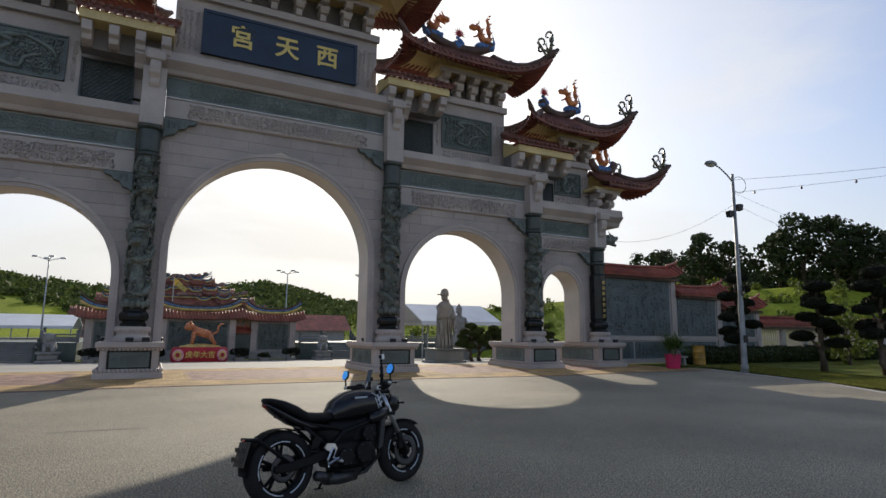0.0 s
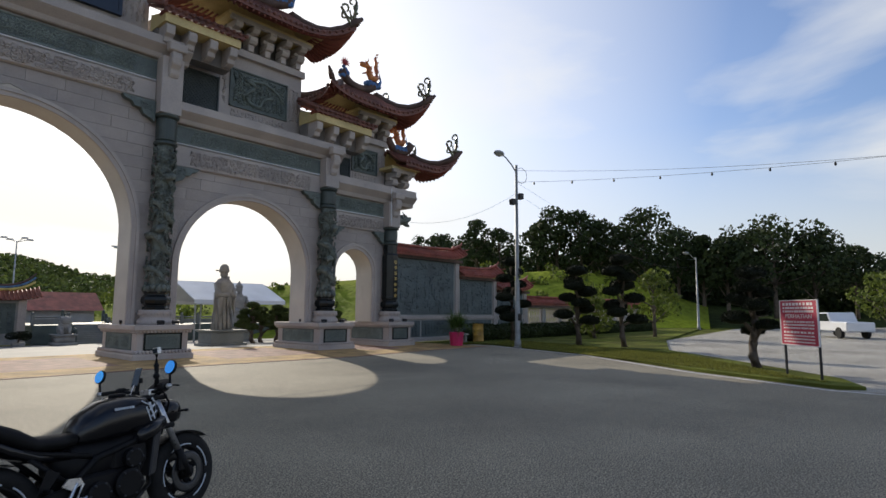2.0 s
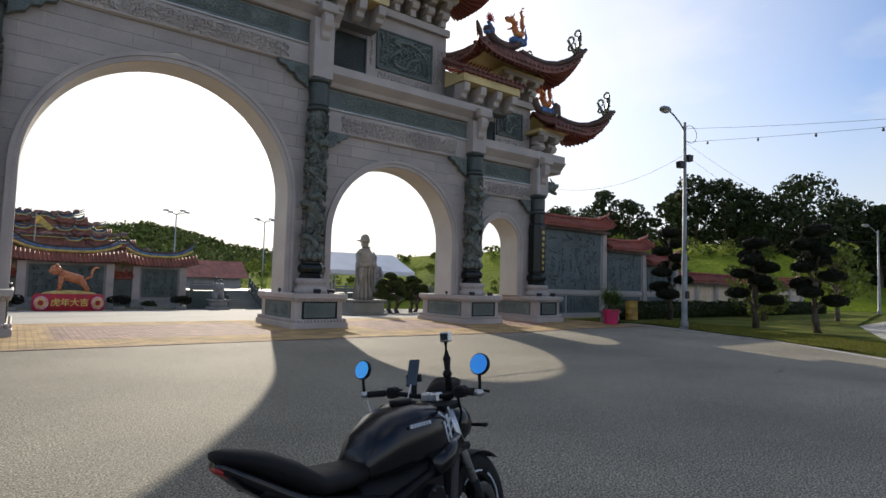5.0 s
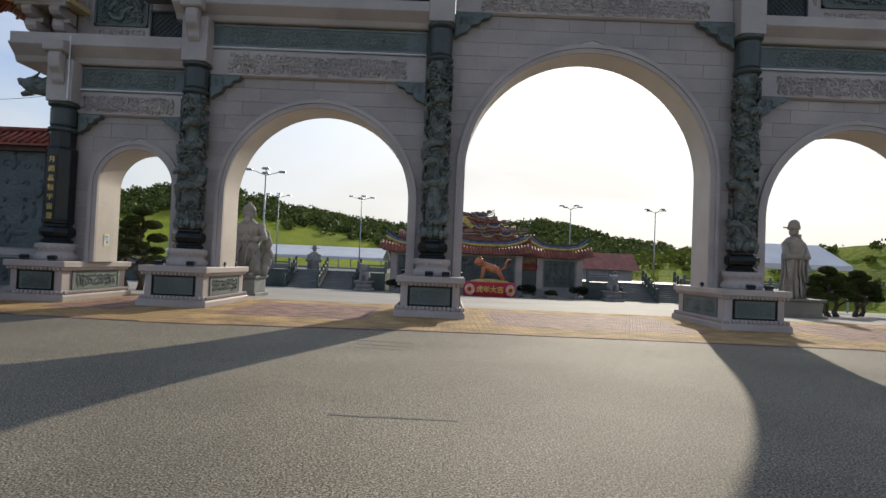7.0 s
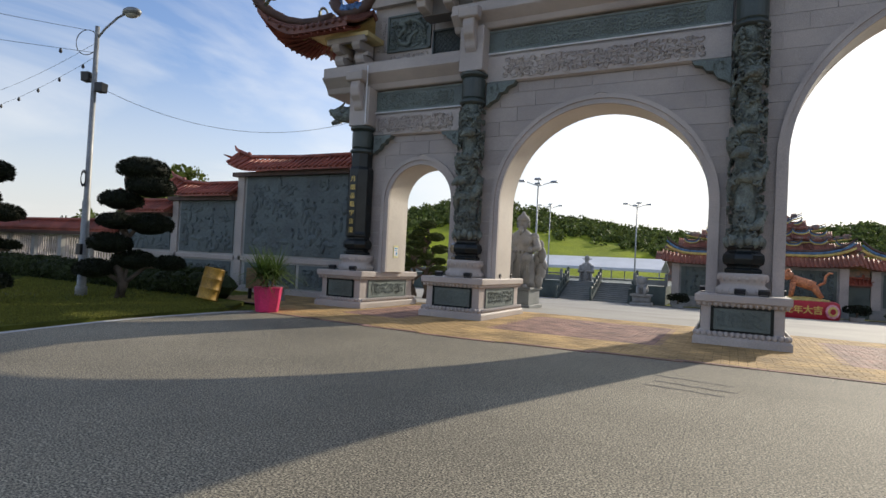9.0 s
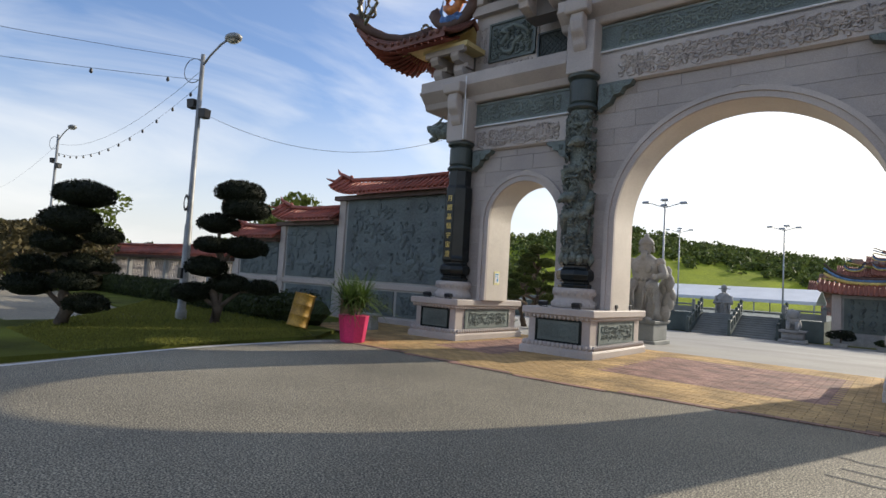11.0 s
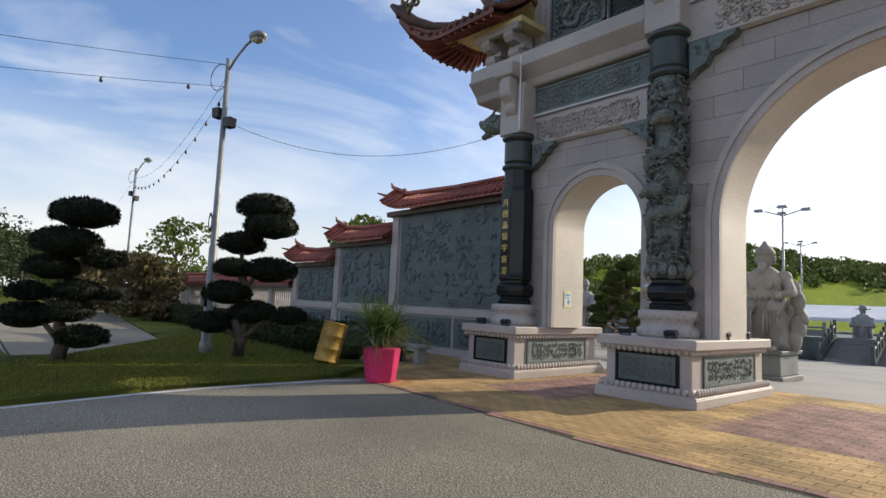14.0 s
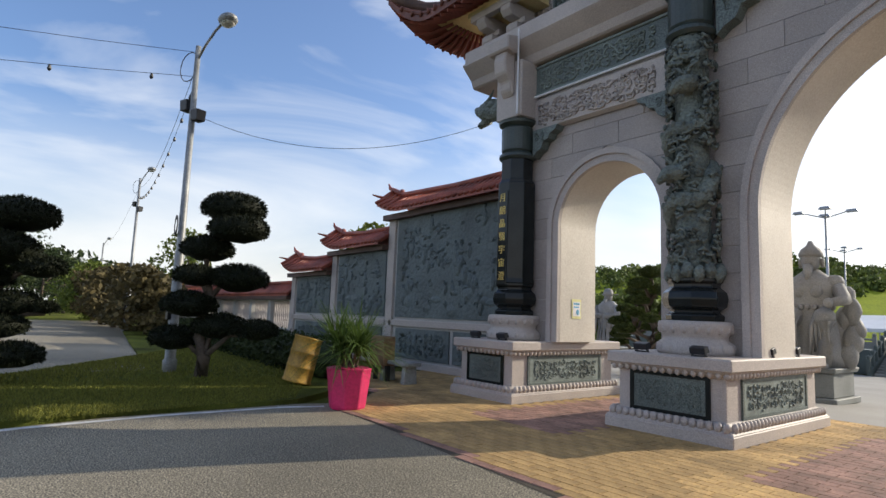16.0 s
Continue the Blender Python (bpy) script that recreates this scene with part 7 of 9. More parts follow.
blob(bm, (-0.95, 53.4, z + 1.6), 0.40, 10, 8, (1, 0.95, 0.95), 0.03, 1)
blob(bm, (-1.22, 53.35, z + 1.5), 0.2, 8, 6)
for s in (-1, 1):
    blob(bm, (-0.9, 53.4 + s * 0.26, z + 1.95), 0.13, 7, 5)
    tube(bm, [(-0.55, 53.5 + s * 0.24, z + 1.1), (-0.62, 53.5 + s * 0.26, z + 0.55), (-0.7, 53.5 + s * 0.26, z + 0.05)], [0.2, 0.15, 0.14], 8)
    tube(bm, [(0.7, 53.5 + s * 0.24, z + 0.85), (0.9, 53.5 + s * 0.26, z + 0.5), (1.2, 53.5 + s * 0.26, z + 0.05)], [0.27, 0.19, 0.15], 8)
tube(bm, [(1.0, 53.5, z + 0.95), (1.35, 53.5, z + 1.15), (1.4, 53.5, z + 1.6), (1.6, 53.5, z + 1.85), (1.85, 53.5, z + 1.85)], [0.1, 0.1, 0.09, 0.09, 0.06], 7)
part("tiger_body", bm, TIGERFUR, tg, smooth=True)
for k, (x, y) in enumerate(((3.4, 54.2), (8.2, 54.8), (-3.6, 54.2), (-8.4, 54.6), (5.6, 54.3), (-6.0, 54.3))):
    z = zg(y)
    b = thing("bonsai_planter", (x, y, z), "low trained shrub in a stone planter", "plant", "bonsai planters")
    bm = bm_new()
    frustum(bm, x, y, z, z + 0.32, 0.38, 0.28, 0.45, 0.34)
    part("planter", bm, STATUE, b, bevel=0.02)
    rng = np.random.default_rng(k)
    cs = []
    big = k < 4
    for j in range(6 if big else 3):
        a = j * 2.4
        c = np.array([x + (0.45 if big else 0.2) * math.cos(a), y + 0.3 * math.sin(a), z + (0.75 if big else 0.42) + 0.1 * (j % 3)])
        d = rng.normal(size=(220, 3))
        d /= np.linalg.norm(d, axis=1)[:, None]
        cs.append(c + d * np.array([0.42, 0.36, 0.26 if big else 0.15]))
    leaf_cloud("foliage", np.concatenate(cs), 0.14, TOPIARY if big else HEDGE, b, rng)
    if big:
        bm = bm_new()
        tube(bm, [(x, y, z + 0.3), (x + 0.05, y, z + 0.7)], 0.07, 6)
        part("stem", bm, BARK, b)

# ---------------------------------------------------------------- street lamps and cables
POLE = mat("grey_painted_pole", (0.30, 0.31, 0.31), 0.5, 0.2, 2.0, 30, 0.1, metal=0.3)
BLACKPLASTIC = mat("black_plastic", (0.02, 0.02, 0.022), 0.45, 0.2, 3.0, 40, 0.05)
LAMPGLASS = mat("frosted_lamp_cover", (0.62, 0.62, 0.58), 0.35, 0.05, 3.0, 30, 0.0)


def street_lamp(x, y, h, arm, boxes=True):
    """A pole with a curved arm and a cobra-head lamp, boxes and a coil of cable; arm: direction in degrees."""
    l = thing("street_lamp", (x, y, 0), "grey street lamp pole with one arm and small speakers", "lamp post", "street lamps")
    a = radians(arm)
    dx, dy = math.cos(a), math.sin(a)
    bm = bm_new()
    lathe(bm, [(0.15, 0), (0.15, 0.3), (0.115, 0.34), (0.105, h * 0.35), (0.085, h * 0.36), (0.06, h)], x, y, 14)
    lathe(bm, [(0.2, 0.0), (0.2, 0.05), (0.15, 0.07)], x, y, 14)
    part("pole", bm, POLE, l, smooth=True)
    bm = bm_new()
    tube(bm, [(x, y, h - 0.35), (x + dx * 0.25, y + dy * 0.25, h - 0.05), (x + dx * 0.6, y + dy * 0.6, h + 0.25), (x + dx * 0.8, y + dy * 0.8, h + 0.35)], 0.03, 8)
    part("arm", bm, POLE, l, smooth=True)
    bm = bm_new()
    c = Vector((x + dx * 1.02, y + dy * 1.02, h + 0.40))
    blob(bm, c, 0.3, 10, 8, (0.5 + 0.6 * abs(dx), 0.5 + 0.6 * abs(dy), 0.42))
    q = part("lamp_head", bm, POLE, l, smooth=True)
    bm = bm_new()
    blob(bm, c - Vector((0, 0, 0.05)), 0.24, 10, 8, (0.5 + 0.55 * abs(dx), 0.5 + 0.55 * abs(dy), 0.42))
    part("cover", bm, LAMPGLASS, q, smooth=True)
    if boxes:
        for k, zz in enumerate((h - 1.45, h - 1.75)):
            bm = bm_new()
            s = -1 if k == 0 else 1
            cx, cy = x + s * dx * 0.22, y + s * dy * 0.22
            lathe(bm, [(0.07, zz - 0.14), (0.16, zz - 0.12), (0.18, zz + 0.13), (0.08, zz + 0.16)], cx, cy, 4, turn=a + 0.8)
            tube(bm, [(x, y, zz), (cx, cy, zz)], 0.03, 5)
            part("loudspeaker", bm, BLACKPLASTIC, l, "small black loudspeaker box", bevel=0.01)
        bm = bm_new()
        pts = [(x - dx * 0.3 + 0.34 * dx * math.cos(t), y - dy * 0.3 + 0.34 * dy * math.cos(t), h - 0.45 + 0.36 * math.sin(t)) for t in [i * 0.42 for i in range(16)]]
        tube(bm, pts, 0.012, 5)
        part("cable_coil", bm, BLACKPLASTIC, l)
        bm = bm_new()
        for k in range(4):
            tube(bm, [(x + 0.12 * math.cos(t), y - 0.13, 3.3 + 0.2 * math.sin(t) + 0.02 * k) for t in [i * 0.52 for i in range(13)]], 0.012, 5)
        part("cable_coil", bm, BLACKPLASTIC, l)
        bm = bm_new()
        box(bm, x - 0.10, x + 0.10, y - 0.16, y - 0.08, 1.2, 1.5)
        part("switch_box", bm, BLACKPLASTIC, l, bevel=0.01)
    return l


street_lamp(-20.75, 14.5, 7.65, 20)
street_lamp(17.8, 14.1, 8.3, 165)
street_lamp(-41.5, 17.0, 8.4, 20)
street_lamp(-72.0, 19.4, 7.4, 20, False)
street_lamp(54.0, 17.6, 7.0, 140, False)


def cable(p, q, sag, r=0.006, bulbs=0, label="thin black overhead cable between poles"):
    c = thing("overhead_cable", p, label, "cable", "overhead cables")
    p, q = Vector(p), Vector(q)
    bm = bm_new()
    pts = [p.lerp(q, i / 24) - Vector((0, 0, 4 * sag * (i / 24) * (1 - i / 24))) for i in range(25)]
    tube(bm, pts, r, 4)
    part("wire", bm, BLACKPLASTIC, c)
    for i in range(bulbs):
        f = (i + 0.5) / bulbs
        b = p.lerp(q, f) - Vector((0, 0, 4 * sag * f * (1 - f) + 0.06))
        bm = bm_new()
        lathe(bm, [(0.02, b.z - 0.07), (0.045, b.z - 0.03), (0.03, b.z + 0.04), (0.015, b.z + 0.06)], b.x, b.y, 6)
        part("bulb", bm, BLACKPLASTIC, c)


FESTOON = "festoon cable with small bulbs between poles"
cable((-20.75, 14.5, 7.5), (-19.5, -34, 7.6), 2.6)
cable((-20.75, 14.5, 6.9), (-20.5, -34, 6.9), 2.7, bulbs=26, label=FESTOON)
cable((-20.75, 14.5, 6.0), (-15.5, 19.4, 5.75), 0.75)
cable((-20.75, 14.5, 7.2), (-41.5, 17.0, 7.9), 0.8)
cable((-20.75, 14.5, 6.8), (-41.5, 17.0, 7.4), 0.9, bulbs=14, label=FESTOON)
cable((-41.5, 17.0, 7.9), (-72.0, 19.4, 7.1), 0.8)
cable((17.8, 14.1, 8.05), (20.0, -34, 9.2), 2.4)
cable((17.8, 14.1, 7.5), (19.5, -34, 9.0), 1.9, bulbs=26, label=FESTOON)
cable((17.8, 14.1, 7.0), (15.6, 19.4, 6.0), 0.6)
cable((17.8, 14.1, 7.5), (54.0, 17.6, 6.8), 1.0)
cable((17.8, 14.1, 7.0), (54.0, 17.6, 6.2), 1.3)

# ---------------------------------------------------------------- pots, drums, benches, sign
PINK = mat("bright_pink_pot", (0.62, 0.025, 0.13), 0.5, 0.12, 2.0, 25, 0.15)
SOILM = mat("potting_soil", (0.05, 0.035, 0.025), 0.95, 0.3, 8.0, 40, 0.6)
DRUMYELLOW = mat("worn_yellow_drum_paint", (0.46, 0.27, 0.04), 0.5, 0.28, 3.0, 25, 0.15, tint=(0.26, 0.14, 0.03))
BENCHSTONE = mat("grey_bench_stone", (0.30, 0.30, 0.28), 0.8, 0.2, 2.0, 40, 0.3)


def pot(x, y, seed):
    rng = np.random.default_rng(seed)
    p = thing("potted_plant", (x, y, 0), "bright pink square pot with a spiky green plant", "potted plant", "pink pots")
    bm = bm_new()
    lathe(bm, [(0.27, 0.0), (0.29, 0.03), (0.36, 0.60), (0.37, 0.64), (0.34, 0.64)], x, y, 8, turn=0.9)
    me = part("pot", bm, PINK, p, bevel=0.03)
    bm = bm_new()
    lathe(bm, [(0.3, 0.55), (0.33, 0.62)], x, y, 8, turn=0.9)
    part("soil", bm, SOILM, p)
    bm = bm_new()
    rnd = random.Random(seed)
    for k in range(5):
        a = k * 1.3
        tube(bm, [(x + 0.1 * math.cos(a), y + 0.1 * math.sin(a), 0.64), (x + 0.2 * math.cos(a), y + 0.2 * math.sin(a), 0.98)], [0.03, 0.02], 5)
    part("stem", bm, BARK, p)
    bm = bm_new()
    for k in range(460):     # long arching leaves
        a, e = rnd.uniform(0, 6.283), rnd.uniform(-0.1, 1.25)
        L = rnd.uniform(0.7, 1.1)
        j = rnd.randrange(5)
        b = Vector((x + 0.24 * math.cos(j * 1.3), y + 0.24 * math.sin(j * 1.3), rnd.uniform(0.8, 1.1)))
        d = Vector((math.cos(a), math.sin(a), 0))
        s = Vector((-math.sin(a), math.cos(a), 0)) * 0.018
        prev = None
        for i in range(5):
            f = i / 4
            c = b + d * L * math.cos(e) * f + Vector((0, 0, L * math.sin(e) * f - 0.32 * f * f * (1.2 - 0.5 * math.sin(e))))
            w = s * (1.05 - f) * (1.0 if i else 0.6)
            cur = (bm.verts.new(c - w), bm.verts.new(c + w))
            if prev:
                bm.faces.new((prev[0], prev[1], cur[1], cur[0]))
            prev = cur
    part("leaves", bm, SPIKE, p, "long arching green leaves", fix=False)


pot(-15.1, 15.85, 1)
pot(16.9, 16.9, 2)


def barrel(x, y, rx, ry):
    b = thing("oil_drum", (x, y, 0.0), "worn yellow steel oil drum leaning on the grass", "drum", "yellow drums")
    bm = bm_new()
    lathe(bm, [(0.28, 0), (0.29, 0.02), (0.275, 0.04), (0.275, 0.28), (0.29, 0.30), (0.275, 0.32), (0.275, 0.57), (0.29, 0.59), (0.275, 0.61), (0.275, 0.85), (0.29, 0.87), (0.285, 0.89), (0.262, 0.89), (0.262, 0.86)], 0, 0, 24)
    o = part("drum_shell", bm, DRUMYELLOW, None, smooth=True)
    o.parent = b
    b.rotation_euler = (radians(rx), radians(ry), 0)
    b.location.z = 0.06 + 0.29 * abs(math.sin(radians(max(abs(rx), abs(ry)))))
    return b


barrel(-17.6, 16.1, -12, 4)
barrel(19.7, 17.8, -3, 2)


def bench(x, y, turn):
    b = thing("stone_bench", (x, y, 0), "grey stone bench beside the mural wall", "bench", "stone benches")
    bm = bm_new()
    box(bm, -0.6, 0.6, -0.2, 0.2, 0.40, 0.48)
    o = part("seat", bm, BENCHSTONE, None, bevel=0.015)
    o.parent = b
    for s in (-1, 1):
        bm = bm_new()
        frustum(bm, s * 0.42, 0.0, 0.0, 0.40, 0.07, 0.18, 0.06, 0.15)
        o = part("leg", bm, BENCHSTONE, None, bevel=0.015)
        o.parent = b
    b.rotation_euler = (0, 0, radians(turn))


bench(-17.6, 18.5, 0)
bench(18.6, 18.2, 0)
# small cabinet behind the west drum
bm = bm_new()
cab = thing("wooden_box", (-18.0, 18.3, 0), "small brown wooden box on a stand", "box")
box(bm, -18.35, -17.75, 18.2, 18.5, 0.35, 1.0)
part("box_body", bm, mat("brown_wood", (0.24, 0.14, 0.07), 0.6, 0.25, 4.0, 30, 0.2), cab, bevel=0.015)
bm = bm_new()
for x in (-18.3, -17.8):
    box(bm, x - 0.03, x + 0.03, 18.3, 18.4, 0, 0.35)
part("stand", bm, BLACKPLASTIC, cab)["kind"] = "stuff"

SIGNRED = mat("red_sign_paint", (0.45, 0.03, 0.075), 0.5, 0.1, 1.5, 20, 0.03)
SIGNWHITE = mat("white_sign_letters", (0.75, 0.72, 0.72), 0.5, 0.05, 3.0, 20, 0.0)
ns = thing("notice_board", (12.55, 2.4, 0), "red notice board with white lettering on two posts", "sign")
for s in (-1, 1):
    bm = bm_new()
    tube(bm, [(s * 0.5, 0, -0.05), (s * 0.5, 0, 2.0)], 0.03, 8)
    o = part("post", bm, BLACKPLASTIC, None)
    o.parent = ns
bm = bm_new()
box(bm, -0.55, 0.55, -0.05, -0.03, 0.88, 2.02)
sb = part("sign_panel", bm, SIGNRED, None)
sb.parent = ns
bm = bm_new()
for a, b, c, d in ((-.56, .56, 2.02, 2.04), (-.56, .56, .86, .88), (-.56, -.54, .88, 2.02), (.54, .56, .88, 2.02)):
    box(bm, a, b, -0.06, -0.025, c, d)
o = part("sign_frame", bm, SIGNWHITE, None)
o.parent = ns
rnd = random.Random(3)
for row, (zz, hh, n) in enumerate(((1.93, 0.07, 9), (1.83, 0.055, 12), (1.74, 0.05, 13), (1.47, 0.045, 11), (1.39, 0.04, 14), (1.31, 0.04, 12), (1.20, 0.05, 9), (1.11, 0.035, 15), (1.03, 0.035, 14), (0.95, 0.035, 12))):
    bm = bm_new()
    x = -0.46
    for k in range(n):
        w = 0.92 / n * rnd.uniform(0.55, 0.85)
        box(bm, x, x + w, -0.054, -0.05, zz - hh / 2, zz + hh / 2)
        x += 0.92 / n
    o = part("lettering_bar", bm, SIGNWHITE, None)
    o.parent = ns
cu = bpy.data.curves.new("sign_word", 'FONT')
cu.body, cu.size, cu.extrude, cu.align_x, cu.align_y = "PERHATIAN", 0.15, 0.002, 'CENTER', 'CENTER'
cu.materials.append(SIGNWHITE)
t = new("sign_word", cu)
t.parent = sb
t.rotation_euler = (radians(90), 0, 0)
t.location = (0, -0.053, 1.61)
ns.rotation_euler = (0, 0, radians(-136))
ns.scale = (1.22, 1, 0.93)

# pickup truck at the far end of the lot
CARWHITE = mat("white_car_paint", (0.75, 0.76, 0.78), 0.25, 0.04, 1.0, 20, 0.0)
DARKGLASS = mat("dark_car_glass", (0.02, 0.025, 0.03), 0.08, 0.1, 1.0, 10, 0.0)
TYRE = mat("black_tyre_rubber", (0.018, 0.018, 0.018), 0.75, 0.2, 5.0, 60, 0.2)
tk = thing("pickup_truck", (43.0, 5.2, 0), "white pickup truck parked on the gravel lot", "car")
bm = bm_new()
prism(bm, [(-2.5, 0.45), (-2.5, 1.0), (-1.6, 1.08), (-1.0, 1.65), (0.4, 1.68), (0.75, 1.08), (2.5, 1.05), (2.5, 0.45)], "y", -0.85, 0.85)
o = part("body", bm, CARWHITE, None, bevel=0.06)
o.parent = tk
for s in (-1, 1):
    bm = bm_new()
    prism(bm, [(-1.45, 1.1), (-0.95, 1.58), (0.3, 1.6), (0.55, 1.1)], "y", s * 0.85, s * 0.87)
    o = part("side_window", bm, DARKGLASS, None)
    o.parent = tk
    for x in (-1.6, 1.6):
        bm = bm_new()
        tube(bm, [(x, s * 0.68, 0.36), (x, s * 0.9, 0.36)], 0.36, 16)
        o = part("wheel", bm, TYRE, None)
        o.parent = tk
tk.rotation_euler = (0, 0, radians(215))

# ---------------------------------------------------------------- small things on the gateway
for cx, hw, kind in COLS:
    for sx, sy, tl in ((-0.55, 18.85, 0), (0.45, 18.8, 0), (1.0, 20.0, 1), (1.0, 20.9, 1), (-1.0, 20.0, -1)):
        x = cx + (sx * hw if tl == 0 else tl * (hw - 0.12))
        if tl == 0 and kind == "B" and abs(sx + 0.55) < 0.01 and abs(cx) < 5:
            x = cx - 0.05
        f = thing("floodlight", (x, sy, 1.10), "small black floodlight on the pedestal slab", "floodlight", "pedestal floodlights")
        bm = bm_new()
        box(bm, x - 0.09, x + 0.09, sy - 0.05, sy + 0.05, 1.10, 1.12)
        for s in (-1, 1):
            box(bm, x + s * 0.09 - 0.008, x + s * 0.09 + 0.008, sy - 0.02, sy + 0.02, 1.10, 1.20)
        part("bracket", bm, BLACKPLASTIC, f)
        bm = bm_new()
        prism(bm, [(sy - 0.05, 1.13), (sy - 0.08, 1.22), (sy + 0.03, 1.25), (sy + 0.08, 1.16)], "x", x - 0.11, x + 0.11)
        part("housing", bm, BLACKPLASTIC, f, bevel=0.01)
NOTICE = mat("yellow_printed_notice", (0.70, 0.66, 0.30), 0.5, 0.08, 4.0, 20, 0.0)
NOTICEBLUE = mat("blue_printed_block", (0.12, 0.36, 0.55), 0.5, 0.1, 4.0, 20, 0.0)
nt = thing("notice", (-14.052, 20.25, 1.75), "small yellow printed notice on the arch jamb", "notice")
bm = bm_new()
box(bm, -14.056, -14.05, 20.08, 20.36, 1.55, 1.93)
part("sheet", bm, NOTICE, nt)
bm = bm_new()
box(bm, -14.05, -14.046, 20.11, 20.33, 1.60, 1.88)
part("printed_field", bm, SIGNWHITE, nt)
bm = bm_new()
box(bm, -14.046, -14.043, 20.13, 20.30, 1.82, 1.86)
box(bm, -14.046, -14.043, 20.13, 20.28, 1.76, 1.79)
blob(bm, (-14.045, 20.25, 1.68), 0.05, 8, 6, (0.1, 1, 1.2))
part("print", bm, NOTICEBLUE, nt)
# stone dragon heads that reach out at the ends
for s in (-1, 1):
    bm = bm_new()
    x, y, z = s * 15.2, 19.55, 5.95
    tube(bm, [(x, y, z), (x + s * 0.35, y, z + 0.05), (x + s * 0.75, y, z + 0.08)], [0.26, 0.24, 0.2], 8)
    blob(bm, (x + s * 0.8, y, z + 0.12), 0.25, 9, 7, (1.1, 0.9, 0.9), 0.12, 4)
    tube(bm, [(x + s * 0.85, y, z + 0.15), (x + s * 1.15, y, z + 0.22), (x + s * 1.22, y, z + 0.3)], [0.15, 0.11, 0.06], 7)
    tube(bm, [(x + s * 0.8, y, z - 0.05), (x + s * 1.1, y, z - 0.14)], [0.12, 0.07], 7)
    for k in range(7):
        blob(bm, (x + s * (0.45 + 0.05 * k), y + 0.2 * math.sin(k * 2.0), z + 0.28 - 0.05 * (k % 3)), 0.09, 6, 5, (1.3, 1, 1), 0.2, k)
    for f in (-1, 1):
        tube(bm, [(x + s * 0.75, y + f * 0.12, z + 0.28), (x + s * 0.45, y + f * 0.2, z + 0.48)], [0.06, 0.015], 5)
    part("dragon_head", bm, DRAGONSTONE, gate, "carved stone dragon head", smooth=True, fix=False)
    bm = bm_new()
    tube(bm, [(s * 14.72, CY - 0.33, 5.6), (s * 14.72, CY - 0.33, 7.4)], 0.02, 6)
    part("conduit", bm, PIPE, gate)
    bm = bm_new()
    tube(bm, [(s * 10.99, YF - 0.06, 6.5), (s * 10.99, YF - 0.06, 8.1)], 0.02, 6)
    part("conduit", bm, PIPE, gate)
# columns behind the gate, seen past the jambs
for cx, zt in ((-11.27, 6.0), (-4.36, 7.2), (4.36, 7.2), (11.27, 6.0), (-15.0, 4.8), (15.0, 4.8)):
    bm = bm_new()
    y = 2 * YC - CY
    lathe(bm, [(0.60, 1.10), (0.6, 1.24), (0.52, 1.32), (0.60, 1.5), (0.48, 1.58), (0.45, 1.7), (0.5, 1.9), (0.42, 2.1), (0.36, 2.3), (0.36, zt), (0.44, zt + 0.1), (0.4, zt + 0.3), (0.4, zt + 0.9)], cx, y, 16)
    rnd = random.Random(int(cx))
    for k in range(40):
        a, zz = rnd.uniform(0, 6.28), rnd.uniform(2.3, zt)
        blob(bm, (cx + 0.36 * math.cos(a), y + 0.36 * math.sin(a), zz), rnd.uniform(0.08, 0.15), 6, 5, (1, 1, 1.3), 0.2, k)
    part("rear_column", bm, DRAGONSTONE, gate, "grey-green carved stone column", smooth=True)

# ---------------------------------------------------------------- brick paving round the gateway
YBRICK = mat("yellow_paving_brick", (0.45, 0.29, 0.115), 0.85, 0.22, 1.2, 60, 0.3, rand=0.14)
RBRICK = mat("red_paving_brick", (0.30, 0.165, 0.125), 0.8, 0.2, 2.5, 60, 0.3, rand=0.16)
YBRICK_ALL = mat("yellow_paving_bricks", (0.45, 0.29, 0.115), 0.85, 0.26, 1.2, 30, 0.3)
RBRICK_ALL = mat("red_paving_bricks", (0.30, 0.165, 0.125), 0.8, 0.3, 2.2, 30, 0.3)
JOINT = mat("dark_sand_joint", (0.065, 0.052, 0.036), 0.95, 0.25, 3.0, 60, 0.3)

for m_ in (YBRICK_ALL, RBRICK_ALL):      # each brick has a shade of its own
    n_, l_ = m_.node_tree.nodes, m_.node_tree.links
    p_ = n_["Principled BSDF"]
    src_ = p_.inputs["Base Color"].links[0].from_socket
    g_, r_, h_ = n_.new("ShaderNodeNewGeometry"), n_.new("ShaderNodeMapRange"), n_.new("ShaderNodeHueSaturation")
    r_.inputs[3].default_value, r_.inputs[4].default_value = 0.82, 1.15
    l_.new(g_.outputs["Random Per Island"], r_.inputs[0])
    l_.new(r_.outputs[0], h_.inputs["Value"])
    l_.new(src_, h_.inputs["Color"])
    l_.new(h_.outputs["Color"], p_.inputs["Base Color"])


def paving_edge(x):
    a = abs(x)
    if x < -15.2:
        return 15.75 + min(-15.2 - x, 1.3) * 1.1 + max(0.0, -16.5 - x) * 0.09
    if a > 9.5:
        return 15.15 + 0.5 * min(1.0, (a - 9.5) / 5.0)
    return 15.62 if a < 4 else 15.62 - 0.47 * min(1.0, (a - 4) / 5.5)


